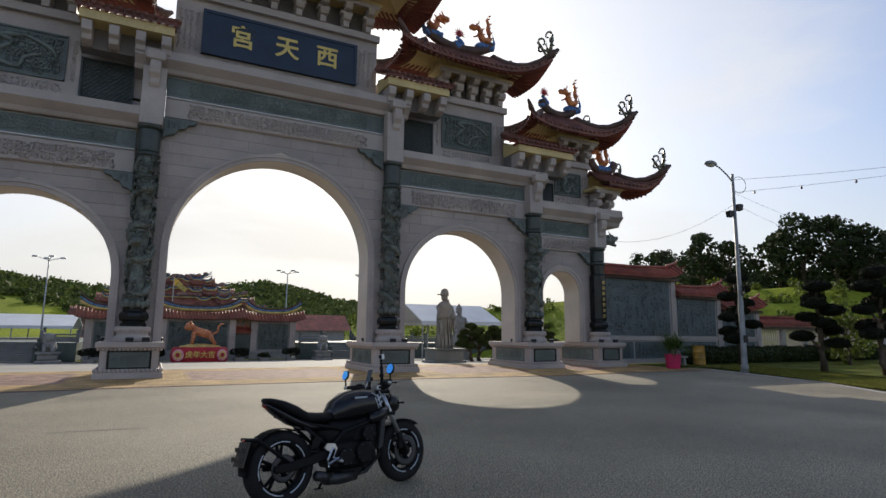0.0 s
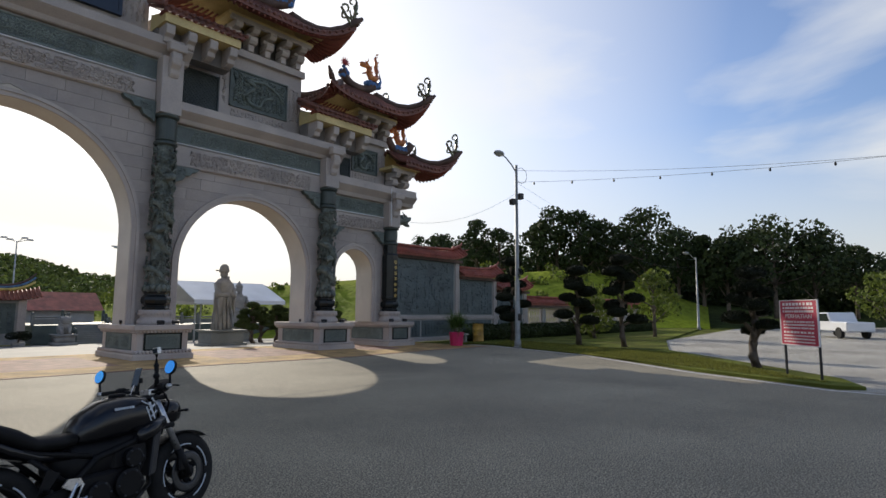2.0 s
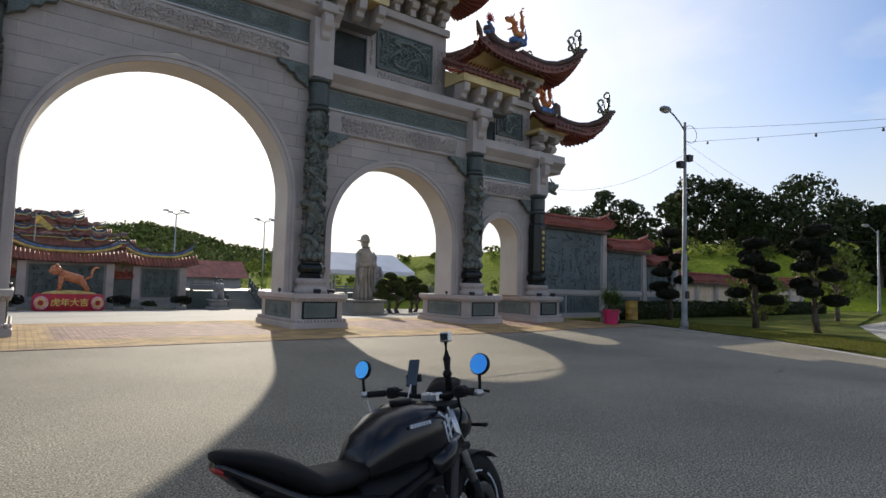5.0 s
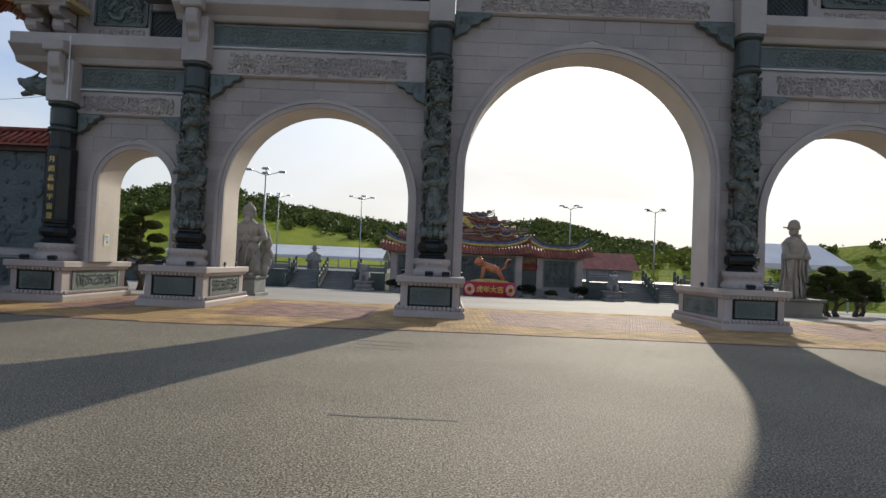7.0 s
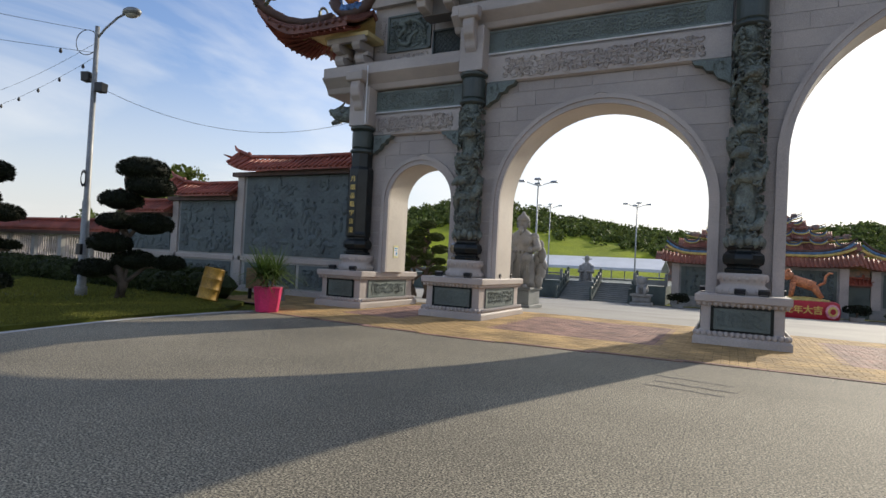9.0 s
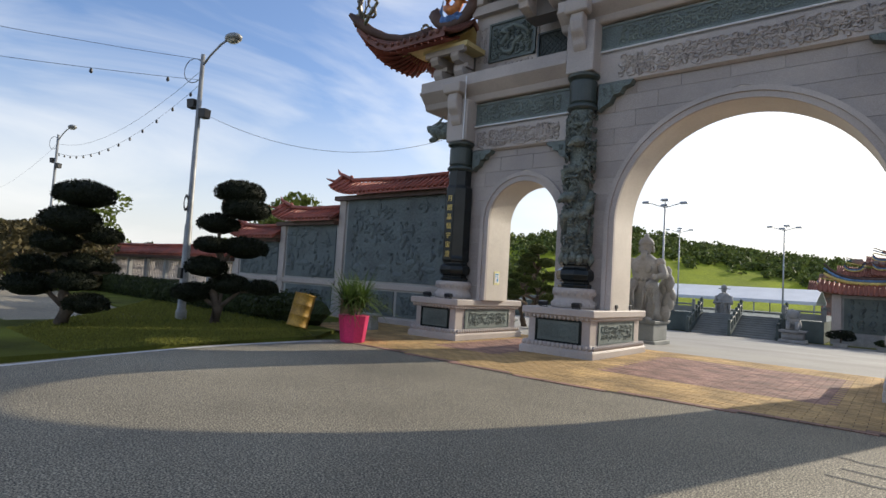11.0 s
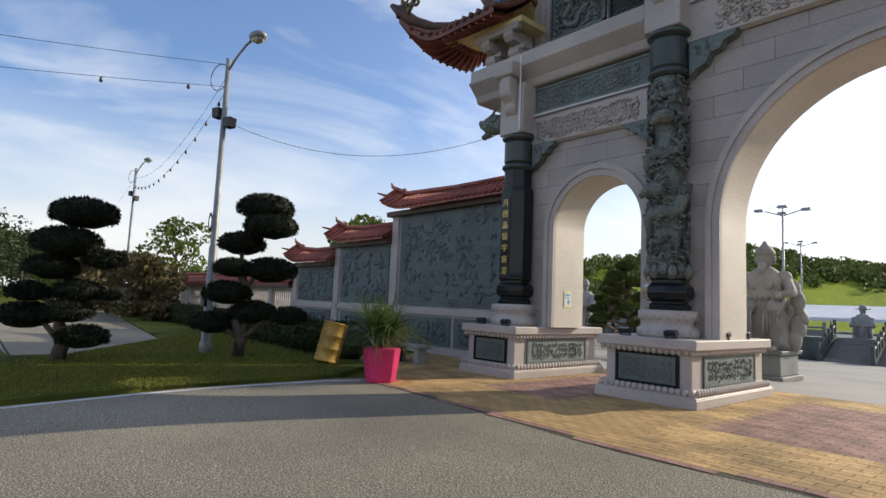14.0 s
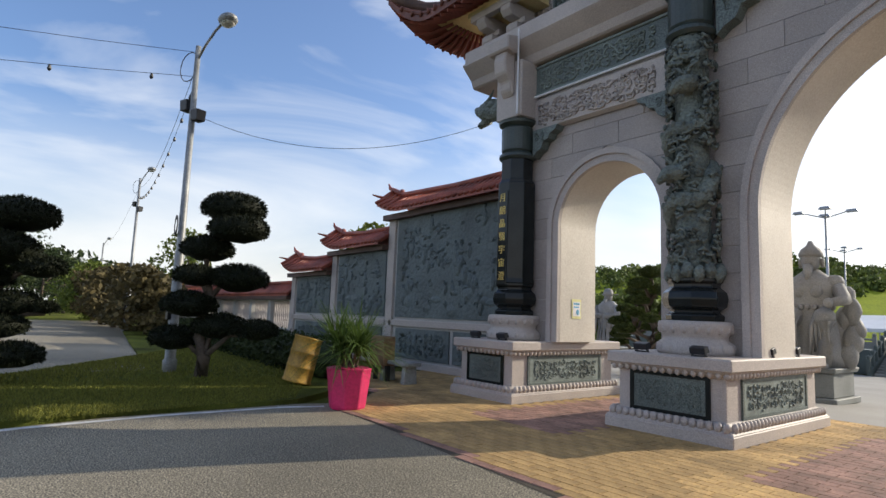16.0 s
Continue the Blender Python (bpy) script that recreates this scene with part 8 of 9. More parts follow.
def red_field(x, y):
    if y < paving_edge(x) + 0.19:
        return True
    for c, r in ((0, 2.6), (7.74, 1.9), (-7.74, 1.9), (12.98, 0.95), (-12.98, 0.95)):
        if abs(x - c) < r and 17.3 < y < 21.4:
            return True
    return False


pav = thing("brick_paving", (0, 19, 0), "yellow and dull red brick paving round the gateway", "paving", kind="structure")
bm = bm_new()
xs = [-19.55 + i * (37.2 / 60) for i in range(61)]
lo = [bm.verts.new((x, paving_edge(x), 0.004)) for x in xs]
hi = [bm.verts.new((x, 22.7, 0.004)) for x in xs]
for i in range(60):
    bm.faces.new((lo[i], lo[i + 1], hi[i + 1], hi[i]))
part("joint_bed", bm, JOINT, pav)
BL, BW, BH = 0.28, 0.14, 0.009
bm = bm_new()
frustum(bm, 0, 0, 0.0, BH, BL / 2 - 0.006, BW / 2 - 0.006, BL / 2 - 0.009, BW / 2 - 0.009)
ybrick = bpy.data.meshes.new("paving_brick")
bm.to_mesh(ybrick)
bm.free()
rbrick = ybrick.copy()
ybrick.materials.append(YBRICK)
rbrick.materials.append(RBRICK)
rest = {True: [], False: []}
near = []
rnd = random.Random(5)
j = 0
y = 15.0
while y < 22.6:
    x = -19.4 + (j % 2) * BL / 2
    while x < 17.5:
        if y > paving_edge(x) + 0.05:
            red = red_field(x, y)
            under = any(abs(x - cx) < hw and 18.75 < y < 21.7 for cx, hw, _ in COLS)
            if not under:
                if -12.4 < x < -10.0 and y < 17.6 and len(near) < 290:
                    near.append((x, y, red))
                else:
                    rest[red].append((x, y))
        x += BL
    y += BW
    j += 1
for x, y, red in near:
    o = share("brick", rbrick if red else ybrick, pav, (x, y, 0.004 + rnd.uniform(-0.0015, 0.001)), rot=(rnd.uniform(-0.004, 0.004), rnd.uniform(-0.004, 0.004), 0))
for red, lst in rest.items():
    c = np.array(lst)
    n = len(c)
    r2 = np.random.default_rng(3)
    zt = 0.004 + BH + r2.uniform(-0.0015, 0.001, n)
    a, b = BL / 2 - 0.006, BW / 2 - 0.006
    corners = [(-a, -b), (a, -b), (a, b), (-a, b)]
    v = np.zeros((n, 8, 3))
    for k, (dx, dy) in enumerate(corners):
        v[:, k, 0], v[:, k, 1], v[:, k, 2] = c[:, 0] + dx, c[:, 1] + dy, zt
        v[:, k + 4, 0], v[:, k + 4, 1], v[:, k + 4, 2] = c[:, 0] + dx, c[:, 1] + dy, 0.0
    v[:, :, 1] -= 19.0
    quads = np.array([(0, 1, 2, 3), (4, 5, 1, 0), (5, 6, 2, 1), (6, 7, 3, 2), (7, 4, 0, 3)])
    f = (quads[None] + 8 * np.arange(n)[:, None, None]).reshape(-1)
    me = bpy.data.meshes.new("paving_bricks")
    me.vertices.add(8 * n)
    me.vertices.foreach_set("co", v.ravel())
    me.loops.add(len(f))
    me.loops.foreach_set("vertex_index", f.astype(np.int32))
    me.polygons.add(5 * n)
    me.polygons.foreach_set("loop_start", np.arange(0, len(f), 4, dtype=np.int32))
    me.polygons.foreach_set("loop_total", np.full(5 * n, 4, dtype=np.int32))
    me.update()
    me.shade_flat()
    me.materials.append(RBRICK_ALL if red else YBRICK_ALL)
    o = new("paving_bricks", me)
    o.parent = pav
    o["kind"] = "stuff"

# ---------------------------------------------------------------- the motorcycle
BIKEBLACK = mat("gloss_black_bike_paint", (0.006, 0.006, 0.008), 0.22, 0.1, 2.0, 30, 0.0)
MATTBLACK = mat("matt_black_metal", (0.007, 0.007, 0.008), 0.55, 0.2, 4.0, 40, 0.05)
SEATVINYL = mat("black_seat_vinyl", (0.009, 0.009, 0.010), 0.55, 0.2, 6.0, 90, 0.15)
DARKALLOY = mat("dark_alloy", (0.06, 0.062, 0.066), 0.4, 0.15, 4.0, 40, 0.03, metal=0.7)
CHROME = mat("brushed_alloy", (0.55, 0.56, 0.58), 0.3, 0.08, 4.0, 40, 0.02, metal=0.9)
DECAL = mat("silver_white_decal", (0.55, 0.60, 0.66), 0.35, 0.05, 4.0, 20, 0.0)
TAILRED = mat("red_tail_lens", (0.35, 0.01, 0.01), 0.2, 0.1, 4.0, 20, 0.0)
AMBER = mat("amber_lens", (0.55, 0.13, 0.01), 0.2, 0.1, 4.0, 20, 0.0)
# the blue of the reflected sky is put into the mirror's own colour
SKYMIRROR = mat("sky_painted_mirror", (0.12, 0.50, 1.0), 0.05, 0.02, 1.0, 5, 0.0, metal=1.0)
SCREEN = mat("dark_phone_glass", (0.03, 0.04, 0.05), 0.1, 0.1, 2.0, 10, 0.0)
RADIATOR = mat("dark_radiator_fins", (0.03, 0.03, 0.032), 0.5, 0.2, 5.0, 120, 0.4)
PLATE = mat("black_number_plate", (0.03, 0.03, 0.03), 0.4, 0.1, 3.0, 20, 0.0)


def loft(bm, secs, n=18, p=2.4):
    """A closed skin through rounded sections (x, y middle, half width, z low, z high)."""
    rings = []
    for x, yc, w, z0, z1 in secs:
        r = []
        for i in range(n):
            a = 2 * math.pi * i / n
            c, s = math.cos(a), math.sin(a)
            r.append(bm.verts.new((x, yc + w * math.copysign(abs(c) ** (2 / p), c), (z0 + z1) / 2 + (z1 - z0) / 2 * math.copysign(abs(s) ** (2 / p), s))))
        rings.append(r)
    for a, b in zip(rings, rings[1:]):
        for i in range(n):
            bm.faces.new((a[i], a[(i + 1) % n], b[(i + 1) % n], b[i]))
    bm.faces.new(rings[0][::-1]), bm.faces.new(rings[-1])


def ring_part(bm, cx, cz, R, r, w=1.0, seg=36, n=10, y=0.0):
    """A torus about the y axis, its tube squeezed by w across."""
    rows = []
    for i in range(seg):
        a = 2 * math.pi * i / seg
        rows.append([bm.verts.new((cx + (R + r * math.cos(2 * math.pi * k / n)) * math.cos(a), y + w * r * math.sin(2 * math.pi * k / n), cz + (R + r * math.cos(2 * math.pi * k / n)) * math.sin(a))) for k in range(n)])
    for i in range(seg):
        a, b = rows[i], rows[(i + 1) % seg]
        for k in range(n):
            bm.faces.new((a[k], a[(k + 1) % n], b[(k + 1) % n], b[k]))


bike = thing("motorcycle", (0, 0, 0), "black naked motorcycle leaning on its side stand", "motorcycle")


def bp(name, bm, material, parent=bike, label="", smooth=True, bevel=0.0, m=None):
    if m is not None:
        bmesh.ops.transform(bm, matrix=m, verts=bm.verts[:])
    return part(name, bm, material, parent, label, smooth, bevel)


def wheel(cx, cz, R, wid, m=None):
    bm = bm_new()
    ring_part(bm, cx, cz, R - 0.062, 0.066, wid / 0.132, 44, 12)
    w = bp("wheel", bm, TYRE, bike, "black road tyre on a cast wheel", m=m)
    bm = bm_new()
    ring_part(bm, cx, cz, R - 0.115, 0.022, wid * 16, 40, 8)
    bp("rim", bm, MATTBLACK, w, m=m)
    bm = bm_new()
    for s in (-1, 1):               # stripes in broken arcs
        for k in range(5):
            a0 = 2 * math.pi * k / 5
            tube(bm, [(cx + (R - 0.10) * math.cos(a0 + 0.95 * j / 8), s * wid * 0.42, cz + (R - 0.10) * math.sin(a0 + 0.95 * j / 8)) for j in range(9)], 0.0065, 5)
    bp("rim_tape", bm, DECAL, w, "silver rim stripe", m=m)
    bm = bm_new()
    for k in range(5):
        a = 2 * math.pi * k / 5 + 0.3
        for d in (-0.13, 0.13):
            tube(bm, [(cx + 0.05 * math.cos(a), 0, cz + 0.05 * math.sin(a)), (cx + (R - 0.12) * math.cos(a + d), 0, cz + (R - 0.12) * math.sin(a + d))], [0.022, 0.014], 6)
    tube(bm, [(cx, -0.09, cz), (cx, 0.09, cz)], 0.05, 14)
    bp("spokes", bm, MATTBLACK, w, m=m)
    return w


STEER = Matrix.Translation((0.52, 0, 0.62)) @ Matrix.Rotation(radians(4), 4, Vector((-0.42, 0, 0.91))) @ Matrix.Translation((-0.52, 0, -0.62))
rw = wheel(-0.715, 0.335, 0.335, 0.19)
fw = wheel(0.715, 0.318, 0.318, 0.125, STEER)
for s in (-1, 1):
    bm = bm_new()
    ring_part(bm, 0.715, 0.318, 0.125, 0.036, 0.08, 32, 6, s * 0.075)
    bp("brake_disc", bm, DARKALLOY, fw, "drilled steel brake disc", m=STEER)
    bm = bm_new()
    tube(bm, [(0.70, s * 0.10, 0.30), (0.60, s * 0.105, 0.52)], [0.032, 0.03], 10)
    f = bp("fork_slider", bm, MATTBLACK, bike, m=STEER)
    bm = bm_new()
    tube(bm, [(0.60, s * 0.105, 0.52), (0.40, s * 0.105, 0.96)], 0.026, 10)
    bp("fork_tube", bm, CHROME, f, m=STEER)
    bm = bm_new()
    box(bm, 0.60, 0.68, s * 0.08, s * 0.12, 0.34, 0.46)
    bp("brake_caliper", bm, MATTBLACK, bike, m=STEER, smooth=False, bevel=0.012)
bm = bm_new()
ring_part(bm, -0.715, 0.335, 0.095, 0.03, 0.08, 28, 6, -0.10)
bp("brake_disc", bm, DARKALLOY, rw)
bm = bm_new()
n = 12
prev = None
for i in range(n + 1):     # front mudguard
    a = radians(48 + 82 * i / n)
    cur = [bm.verts.new((0.715 + 0.342 * math.cos(a), yy, 0.318 + (0.342 - 0.02 * abs(yy) * 10) * math.sin(a))) for yy in (-0.075, -0.04, 0.04, 0.075)]
    if prev:
        for k in range(3):
            bm.faces.new((prev[k], prev[k + 1], cur[k + 1], cur[k]))
    prev = cur
bmesh.ops.solidify(bm, geom=bm.faces[:], thickness=0.008)
fg = bp("front_mudguard", bm, DARKALLOY, bike, "grey front mudguard", m=STEER)
# tank
bm = bm_new()
loft(bm, [(-0.20, 0, 0.10, 0.70, 0.80), (-0.14, 0, 0.13, 0.68, 0.90), (-0.02, 0, 0.16, 0.68, 0.975), (0.12, 0, 0.185, 0.69, 1.005), (0.26, 0, 0.19, 0.70, 1.00), (0.36, 0, 0.165, 0.73, 0.965), (0.42, 0, 0.12, 0.78, 0.92)], 22, 2.6)
tank = bp("fuel_tank", bm, BIKEBLACK, bike, "gloss black fuel tank with silver decals")
bm = bm_new()
lathe(bm, [(0.06, 1.0), (0.06, 1.016), (0.045, 1.02)], 0.16, 0, 16)
bp("filler_cap", bm, MATTBLACK, tank)
for s in (-1, 1):
    bm = bm_new()
    for k, (x0, z0, x1, z1, w) in enumerate(((0.30, 0.93, 0.36, 0.80, 0.010), (0.27, 0.90, 0.32, 0.79, 0.006), (0.36, 0.91, 0.30, 0.87, 0.008), (0.38, 0.86, 0.32, 0.82, 0.006), (0.23, 0.95, 0.30, 0.91, 0.005), (0.33, 0.96, 0.39, 0.90, 0.006))):
        y = s * 0.187
        for t in (0,):
            d = Vector((z1 - z0, 0, x0 - x1)).normalized() * w
            yy0, yy1 = y - s * max(0, x0 - 0.28) * 0.35, y - s * max(0, x1 - 0.28) * 0.35
            lo4 = [Vector((x0, yy0, z0)) - d, Vector((x1, yy1, z1)) - d * 0.5, Vector((x1, yy1, z1)) + d * 0.5, Vector((x0, yy0, z0)) + d]
            q = [bm.verts.new(v) for v in lo4] + [bm.verts.new(v + Vector((0, s * 0.006, 0))) for v in lo4]
            bm.faces.new(q[:4]), bm.faces.new(q[4:])
            for i in range(4):
                bm.faces.new((q[i], q[(i + 1) % 4], q[4 + (i + 1) % 4], q[4 + i]))
    bp("decal", bm, DECAL, tank, "silver arrow-like decal", smooth=False)
    bm = bm_new()
    for k in range(7):
        x = 0.03 + 0.022 * k
        box(bm, x, x + 0.014, s * 0.172, s * 0.182, 0.905, 0.922)
    bp("tank_badge", bm, DECAL, tank, smooth=False)
# seat and tail
bm = bm_new()
loft(bm, [(-0.20, 0, 0.12, 0.70, 0.795), (-0.32, 0, 0.15, 0.70, 0.80), (-0.46, 0, 0.155, 0.71, 0.815), (-0.56, 0, 0.14, 0.75, 0.885), (-0.68, 0, 0.125, 0.825, 0.94), (-0.80, 0, 0.10, 0.895, 0.97), (-0.865, 0, 0.06, 0.93, 0.972)], 18, 2.6)
seat = bp("seat", bm, SEATVINYL, bike, "black stepped seat")
bm = bm_new()
loft(bm, [(-0.25, 0, 0.13, 0.60, 0.71), (-0.45, 0, 0.14, 0.64, 0.72), (-0.62, 0, 0.12, 0.71, 0.81), (-0.78, 0, 0.09, 0.82, 0.90), (-0.86, 0, 0.06, 0.89, 0.935)], 14, 2.6)
tl = bp("tail_panel", bm, BIKEBLACK, bike)
bm = bm_new()
loft(bm, [(-0.82, 0, 0.05, 0.855, 0.885), (-0.87, 0, 0.04, 0.895, 0.915)], 10)
bp("tail_light", bm, TAILRED, tl, "red tail light lens")
# rear hugger, plate holder
bm = bm_new()
prev = None
for i in range(13):
    a = radians(60 + 125 * i / 12)
    cur = [bm.verts.new((-0.715 + (0.362 - abs(yy) * 0.12) * math.cos(a), yy, 0.335 + (0.362 - abs(yy) * 0.12) * math.sin(a))) for yy in (-0.10, -0.06, 0.06, 0.10)]
    if prev:
        for k in range(3):
            bm.faces.new((prev[k], prev[k + 1], cur[k + 1], cur[k]))
    prev = cur
bmesh.ops.solidify(bm, geom=bm.faces[:], thickness=0.008)
hg = bp("rear_mudguard", bm, MATTBLACK, bike)
bm = bm_new()
prism(bm, [(-1.05, 0.60), (-1.11, 0.40), (-1.095, 0.39), (-1.03, 0.60)], "y", -0.10, 0.10)
pl = bp("number_plate", bm, PLATE, bike, "black number plate", smooth=False)
bm = bm_new()
for zz in (0.54, 0.46):
    for k in range(4):
        box(bm, -1.118 - (0.54 - zz) * 0.4 + 0.01, -1.10 - (0.54 - zz) * 0.4, -0.07 + 0.037 * k, -0.045 + 0.037 * k, zz - 0.02, zz + 0.02)
bp("plate_mark", bm, DARKALLOY, pl, smooth=False)
bm = bm_new()
tube(bm, [(-0.62, -0.11, 0.34), (-0.95, -0.10, 0.60), (-1.06, -0.04, 0.62)], 0.018, 6)
tube(bm, [(-1.0, -0.17, 0.615), (-1.0, 0.17, 0.615)], 0.016, 6)
bp("plate_bracket", bm, MATTBLACK, bike)
bm = bm_new()
box(bm, -1.05, -1.03, -0.03, 0.05, 0.56, 0.62)
bp("rear_reflector", bm, TAILRED, bike, smooth=False, bevel=0.005)
for m_ in (MATTBLACK, SEATVINYL, TYRE):
    m_.node_tree.nodes["Principled BSDF"].inputs["Specular IOR Level"].default_value = 0.2
bm = bm_new()
loft(bm, [(-0.34, 0, 0.10, 0.52, 0.70), (-0.18, 0, 0.135, 0.42, 0.72), (0.05, 0, 0.145, 0.45, 0.72), (0.26, 0, 0.14, 0.55, 0.76), (0.36, 0, 0.10, 0.66, 0.80)], 14, 3)
bp("side_panel", bm, MATTBLACK, bike)
bm = bm_new()
loft(bm, [(0.22, 0, 0.20, 0.62, 0.76), (0.34, 0, 0.20, 0.64, 0.80), (0.46, 0, 0.17, 0.70, 0.82)], 12, 3)
bp("radiator_cowl", bm, BIKEBLACK, bike)
# frame, swingarm, engine
bm = bm_new()
for s in (-1, 1):
    tube(bm, [(0.38, s * 0.04, 0.90), (0.20, s * 0.14, 0.66), (-0.10, s * 0.16, 0.60), (-0.28, s * 0.13, 0.42)], 0.026, 8)
    tube(bm, [(0.36, s * 0.04, 0.80), (0.28, s * 0.13, 0.52), (0.16, s * 0.14, 0.34)], 0.022, 8)
    tube(bm, [(-0.12, s * 0.14, 0.62), (-0.45, s * 0.12, 0.70), (-0.72, s * 0.08, 0.80)], 0.018, 8)
    tube(bm, [(-0.26, s * 0.13, 0.46), (-0.50, s * 0.11, 0.68)], 0.018, 8)
bp("frame", bm, MATTBLACK, bike)
bm = bm_new()
for s in (-1, 1):
    prism(bm, [(-0.26, 0.36), (-0.26, 0.46), (-0.70, 0.375), (-0.82, 0.365), (-0.82, 0.305), (-0.70, 0.295)], "y", s * 0.105, s * 0.15)
tube(bm, [(-0.36, -0.12, 0.40), (-0.36, 0.12, 0.40)], 0.05, 10)
bp("swingarm", bm, MATTBLACK, bike, smooth=False, bevel=0.012)
bm = bm_new()
tube(bm, [(-0.30, 0, 0.42), (-0.22, 0, 0.62)], 0.045, 10)
bp("shock_absorber", bm, MATTBLACK, bike)
bm = bm_new()
box(bm, -0.22, 0.24, -0.17, 0.17, 0.26, 0.50)
box(bm, 0.02, 0.30, -0.16, 0.16, 0.48, 0.66)
prism(bm, [(-0.2, 0.26), (0.2, 0.26), (0.12, 0.16), (-0.12, 0.16)], "y", -0.10, 0.10)
en = bp("engine", bm, MATTBLACK, bike, smooth=False, bevel=0.025)
for s in (-1, 1):
    for x, z, r in ((0.12, 0.38, 0.105), (-0.10, 0.36, 0.085), (0.16, 0.55, 0.07)):
        bm = bm_new()
        tube(bm, [(x, s * 0.16, z), (x, s * 0.205, z), (x, s * 0.215, z)], [r, r, r * 0.8], 18)
        bp("engine_cover", bm, MATTBLACK, en, smooth=False)
        for k in range(6):
            a = k * 1.047
            bm = bm_new()
            tube(bm, [(x + r * 0.85 * math.cos(a), s * 0.2, z + r * 0.85 * math.sin(a)), (x + r * 0.85 * math.cos(a), s * 0.222, z + r * 0.85 * math.sin(a))], 0.009, 6)
            bp("cover_bolt", bm, DARKALLOY, en)
bm = bm_new()
prism(bm, [(0.30, 0.38), (0.36, 0.40), (0.42, 0.72), (0.36, 0.72)], "y", -0.17, 0.17)
bp("radiator", bm, RADIATOR, bike, smooth=False, bevel=0.01)
bm = bm_new()
for k in (-1, 0, 1):
    tube(bm, [(0.29, k * 0.09, 0.56), (0.37, k * 0.09, 0.50), (0.36, k * 0.08, 0.32), (0.22, k * 0.05, 0.18), (0.05, -0.03, 0.15)], 0.021, 8)
bp("exhaust_header", bm, DARKALLOY, bike, "steel exhaust header pipes")
bm = bm_new()
loft(bm, [(0.08, -0.02, 0.09, 0.11, 0.21), (-0.10, -0.04, 0.11, 0.10, 0.23), (-0.28, -0.08, 0.10, 0.12, 0.24)], 14, 3)
tube(bm, [(-0.26, -0.12, 0.19), (-0.42, -0.155, 0.23)], [0.055, 0.045], 12)
bp("silencer", bm, DARKALLOY, bike, "short grey underslung silencer")
for s in (-1, 1):
    bm = bm_new()
    prism(bm, [(-0.34, 0.47), (-0.30, 0.51), (-0.22, 0.50), (-0.20, 0.46), (-0.28, 0.43)], "y", s * 0.17, s * 0.185)
    tube(bm, [(-0.24, s * 0.18, 0.47), (-0.30, s * 0.18, 0.36), (-0.29, s * 0.18, 0.29)], 0.012, 6)
    tube(bm, [(-0.20, s * 0.18, 0.46), (-0.24, s * 0.18, 0.37), (-0.16, s * 0.19, 0.35)], 0.011, 6)
    tube(bm, [(-0.30, s * 0.185, 0.32), (-0.17, s * 0.19, 0.37)], 0.011, 6)
    bp("heel_plate", bm, CHROME, bike, smooth=False)
    bm = bm_new()
    tube(bm, [(-0.20, s * 0.18, 0.34), (-0.20, s * 0.28, 0.34)], 0.014, 8)
    bp("footpeg", bm, CHROME, bike)
    bm = bm_new()
    prism(bm, [(-0.48, 0.46), (-0.42, 0.46), (-0.34, 0.56), (-0.42, 0.60)], "y", s * 0.15, s * 0.165)
    tube(bm, [(-0.44, s * 0.16, 0.47), (-0.44, s * 0.25, 0.47)], 0.012, 8)
    bp("passenger_peg", bm, MATTBLACK, bike, smooth=False)
bm = bm_new()
tube(bm, [(-0.10, 0.14, 0.24), (-0.14, 0.30, 0.03)], 0.014, 8)
box(bm, -0.19, -0.10, 0.27, 0.33, 0.02, 0.04)
bp("side_stand", bm, MATTBLACK, bike)
# front end that turns with the bars
bm = bm_new()
box(bm, 0.34, 0.50, -0.14, 0.14, 0.93, 0.97)
box(bm, 0.42, 0.56, -0.14, 0.14, 0.70, 0.74)
bp("fork_yoke", bm, MATTBLACK, bike, m=STEER, smooth=False, bevel=0.012)
bm = bm_new()
loft(bm, [(0.48, 0, 0.06, 0.76, 0.88), (0.54, 0, 0.095, 0.73, 0.92), (0.62, 0, 0.10, 0.72, 0.92), (0.66, 0, 0.09, 0.73, 0.91)], 18, 2.2)
hl = bp("headlight", bm, BIKEBLACK, bike, "round black headlight", m=STEER)
bm = bm_new()
loft(bm, [(0.655, 0, 0.085, 0.74, 0.905), (0.675, 0, 0.06, 0.76, 0.885)], 18, 2.0)
bp("headlight_lens", bm, DARKGLASS, hl, m=STEER)
bm = bm_new()
loft(bm, [(0.46, 0, 0.10, 0.96, 1.00), (0.53, 0, 0.115, 0.98, 1.06), (0.57, 0, 0.10, 1.03, 1.09)], 14, 2.4)
bp("instrument_pod", bm, MATTBLACK, bike, m=STEER)
bm = bm_new()
tube(bm, [(0.30, 0.37, 1.03), (0.36, 0.24, 1.03), (0.42, 0.10, 1.00), (0.42, -0.10, 1.00), (0.36, -0.24, 1.03), (0.30, -0.37, 1.03)], 0.014, 8)
hb = bp("handlebar", bm, MATTBLACK, bike, m=STEER)
bm = bm_new()
box(bm, 0.39, 0.45, -0.06, 0.06, 0.97, 1.02)
bp("bar_clamp", bm, CHROME, hb, m=STEER, smooth=False, bevel=0.01)
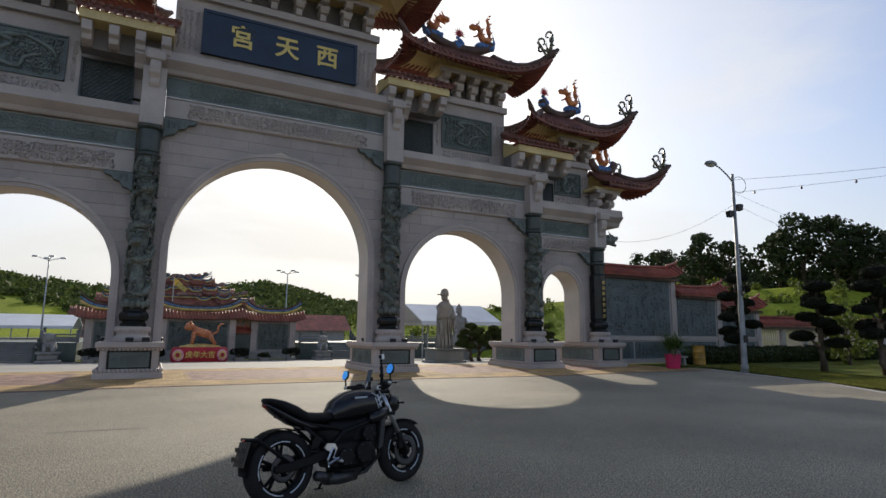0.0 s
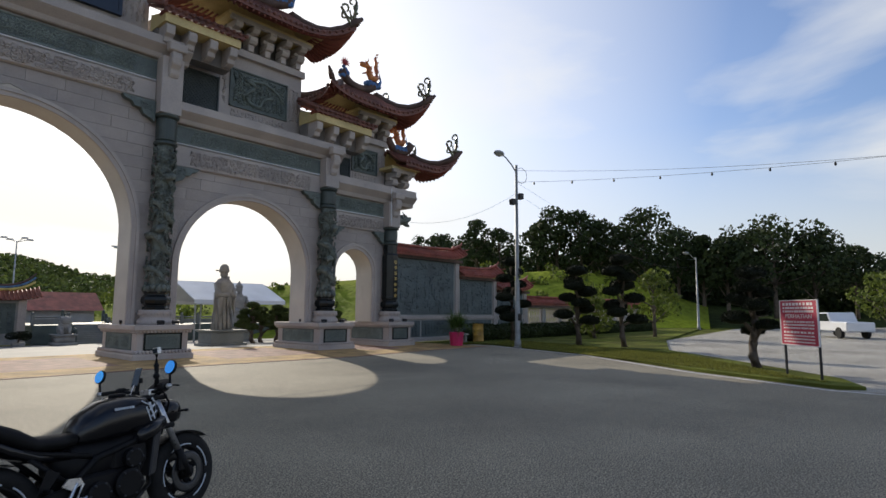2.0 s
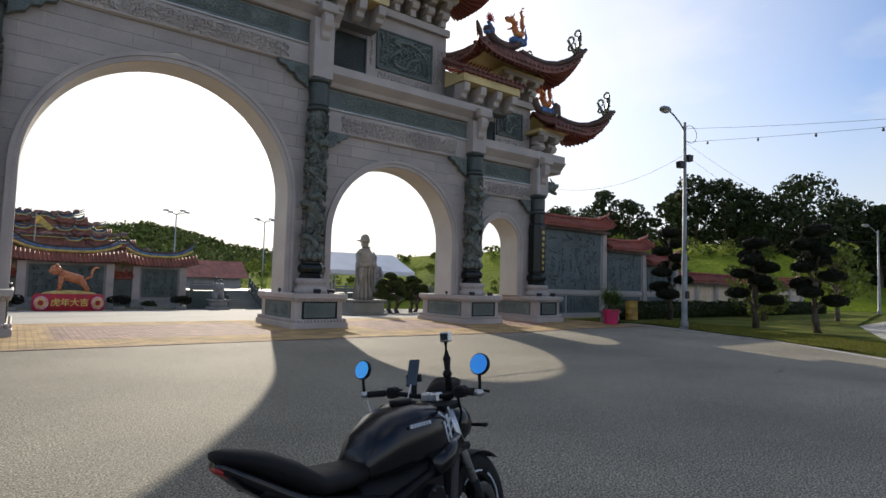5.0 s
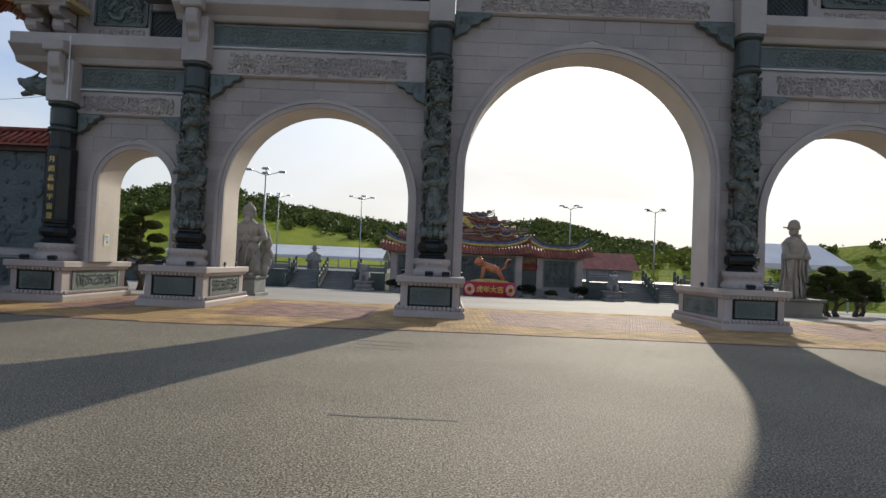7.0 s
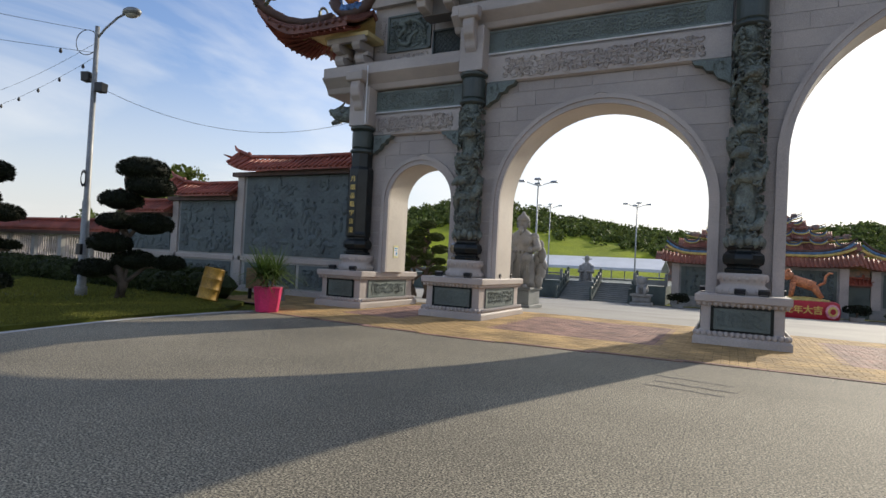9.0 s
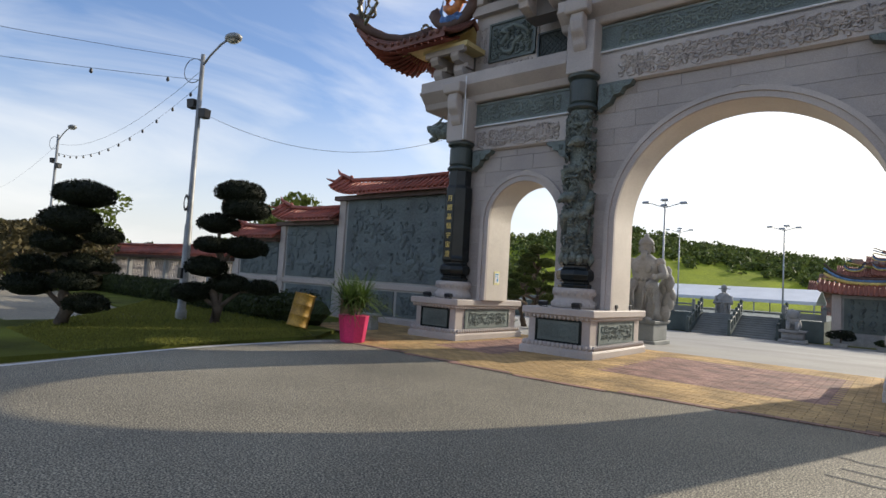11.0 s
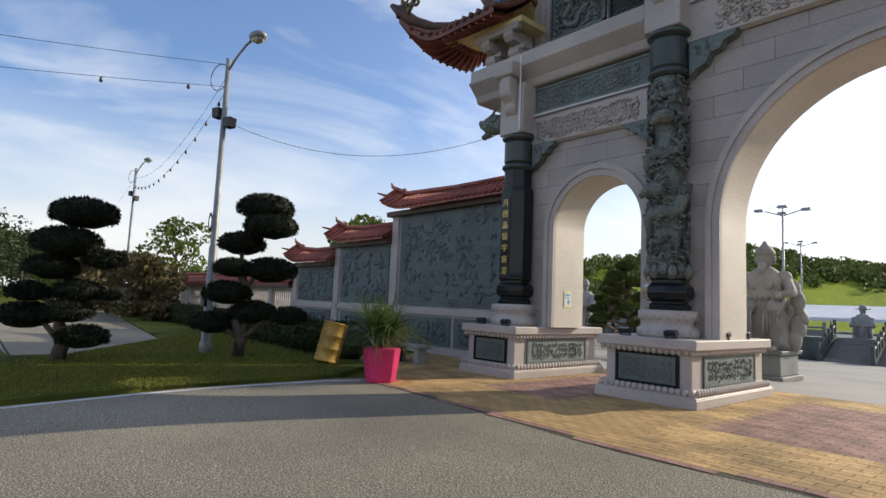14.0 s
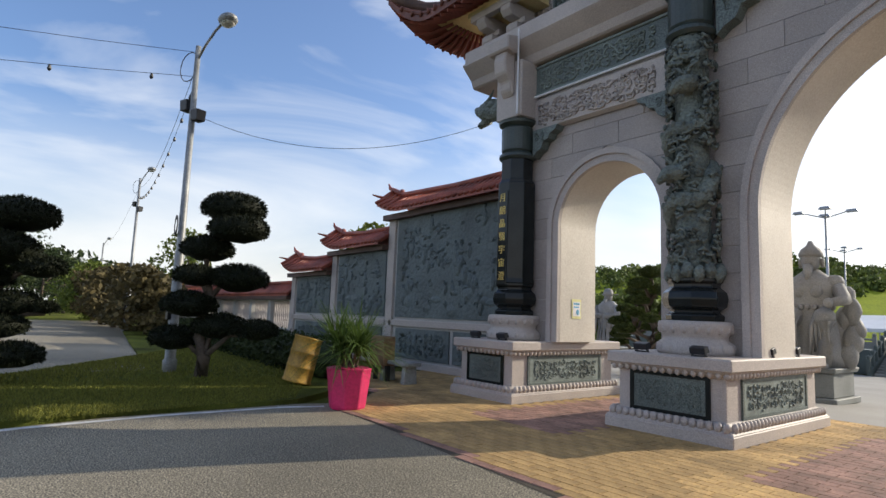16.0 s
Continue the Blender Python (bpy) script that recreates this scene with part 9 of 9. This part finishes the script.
for s in (-1, 1):
    bm = bm_new()
    tube(bm, [(0.345, s * 0.27, 1.03), (0.302, s * 0.365, 1.03)], 0.018, 10)
    bp("grip", bm, TYRE, hb, m=STEER)
    bm = bm_new()
    tube(bm, [(0.303, s * 0.365, 1.03), (0.288, s * 0.40, 1.03)], 0.018, 10)
    bp("bar_end", bm, CHROME, hb, m=STEER)
    bm = bm_new()
    box(bm, 0.33, 0.40, s * 0.20, s * 0.26, 1.0, 1.06)
    bp("switch_gear", bm, MATTBLACK, hb, m=STEER, smooth=False, bevel=0.012)
    bm = bm_new()
    tube(bm, [(0.41, s * 0.20, 1.04), (0.43, s * 0.30, 1.03), (0.38, s * 0.39, 1.025)], 0.007, 6)
    bp("lever", bm, MATTBLACK, hb, m=STEER)
    bm = bm_new()
    tube(bm, [(0.295, s * 0.385, 1.03), (0.30, s * 0.39, 1.07), (0.30, s * 0.393, 1.12)], 0.009, 6)
    mr = bp("mirror_stem", bm, MATTBLACK, hb, m=STEER)
    for nm, rr, x0, x1, mt in (("mirror_housing", 0.055, 0.302, 0.318, MATTBLACK), ("mirror_glass", 0.050, 0.296, 0.301, SKYMIRROR)):
        bm = bm_new()
        nx, nz = math.cos(radians(15)), math.sin(radians(15))      # tilted up a little
        d0, d1 = 0.302 - x0, 0.302 - x1
        tube(bm, [(0.302 - d0 * nx, s * 0.395, 1.17 + d0 * nz), (0.302 - d1 * nx, s * 0.395, 1.17 + d1 * nz)], rr, 22)
        bp(nm, bm, mt, mr, "round mirror glass coloured blue for the reflected sky" if nm == "mirror_glass" else "", m=STEER, smooth=False)
    bm = bm_new()
    tube(bm, [(0.60, s * 0.13, 0.82), (0.60, s * 0.21, 0.82)], 0.010, 6)
    blob(bm, (0.60, s * 0.215, 0.82), 0.016, 8, 6, (1.4, 1, 0.8))
    bp("indicator", bm, MATTBLACK, bike, m=STEER)
bm = bm_new()
prism(bm, [(0.40, 1.06), (0.41, 1.055), (0.46, 1.20), (0.45, 1.205)], "y", 0.09, 0.165)
ph = bp("phone", bm, SCREEN, bike, "smartphone in a handlebar holder", m=STEER, smooth=False, bevel=0.004)
bm = bm_new()
tube(bm, [(0.42, 0.125, 1.0), (0.435, 0.125, 1.08)], 0.016, 8)
box(bm, 0.425, 0.445, 0.08, 0.175, 1.08, 1.12)
bp("phone_holder", bm, MATTBLACK, ph, m=STEER, smooth=False)
bm = bm_new()
tube(bm, [(0.40, 0.125, 1.07), (0.37, 0.13, 1.0), (0.33, 0.22, 0.95), (0.32, 0.36, 0.90), (0.30, 0.37, 1.0)], 0.004, 5)
bp("charging_cable", bm, SIGNWHITE, bike, m=STEER)
bm = bm_new()
tube(bm, [(0.40, -0.13, 1.03), (0.405, -0.13, 1.13), (0.40, -0.135, 1.2), (0.41, -0.13, 1.29)], [0.022, 0.015, 0.02, 0.012], 8)
blob(bm, (0.40, -0.13, 1.12), 0.026, 8, 6)
blob(bm, (0.402, -0.133, 1.2), 0.022, 8, 6)
cm = bp("camera_mount", bm, MATTBLACK, bike, "black jointed camera mount", m=STEER)
bm = bm_new()
box(bm, 0.395, 0.43, -0.165, -0.10, 1.29, 1.345)
ac = bp("action_camera", bm, CHROME, cm, "small silver action camera", m=STEER, smooth=False, bevel=0.006)
bm = bm_new()
box(bm, 0.391, 0.395, -0.155, -0.112, 1.30, 1.335)
bp("camera_screen", bm, SCREEN, ac, m=STEER, smooth=False)
bm = bm_new()
tube(bm, [(0.44, 0.06, 0.98), (0.50, 0.05, 0.86), (0.42, 0.08, 0.70)], 0.008, 6)
tube(bm, [(0.40, -0.18, 1.02), (0.52, -0.12, 0.9), (0.46, -0.09, 0.66)], 0.008, 6)
bp("brake_hose", bm, MATTBLACK, bike, m=STEER)
bike.matrix_basis = pose(-2.03, 4.17, 0.0, -6.7, 0, 14.7) @ Matrix.Scale(0.943, 4)

# ---------------------------------------------------------------- stone facing
for _w, _s in WALLS:
    face_blocks(_w, _s)
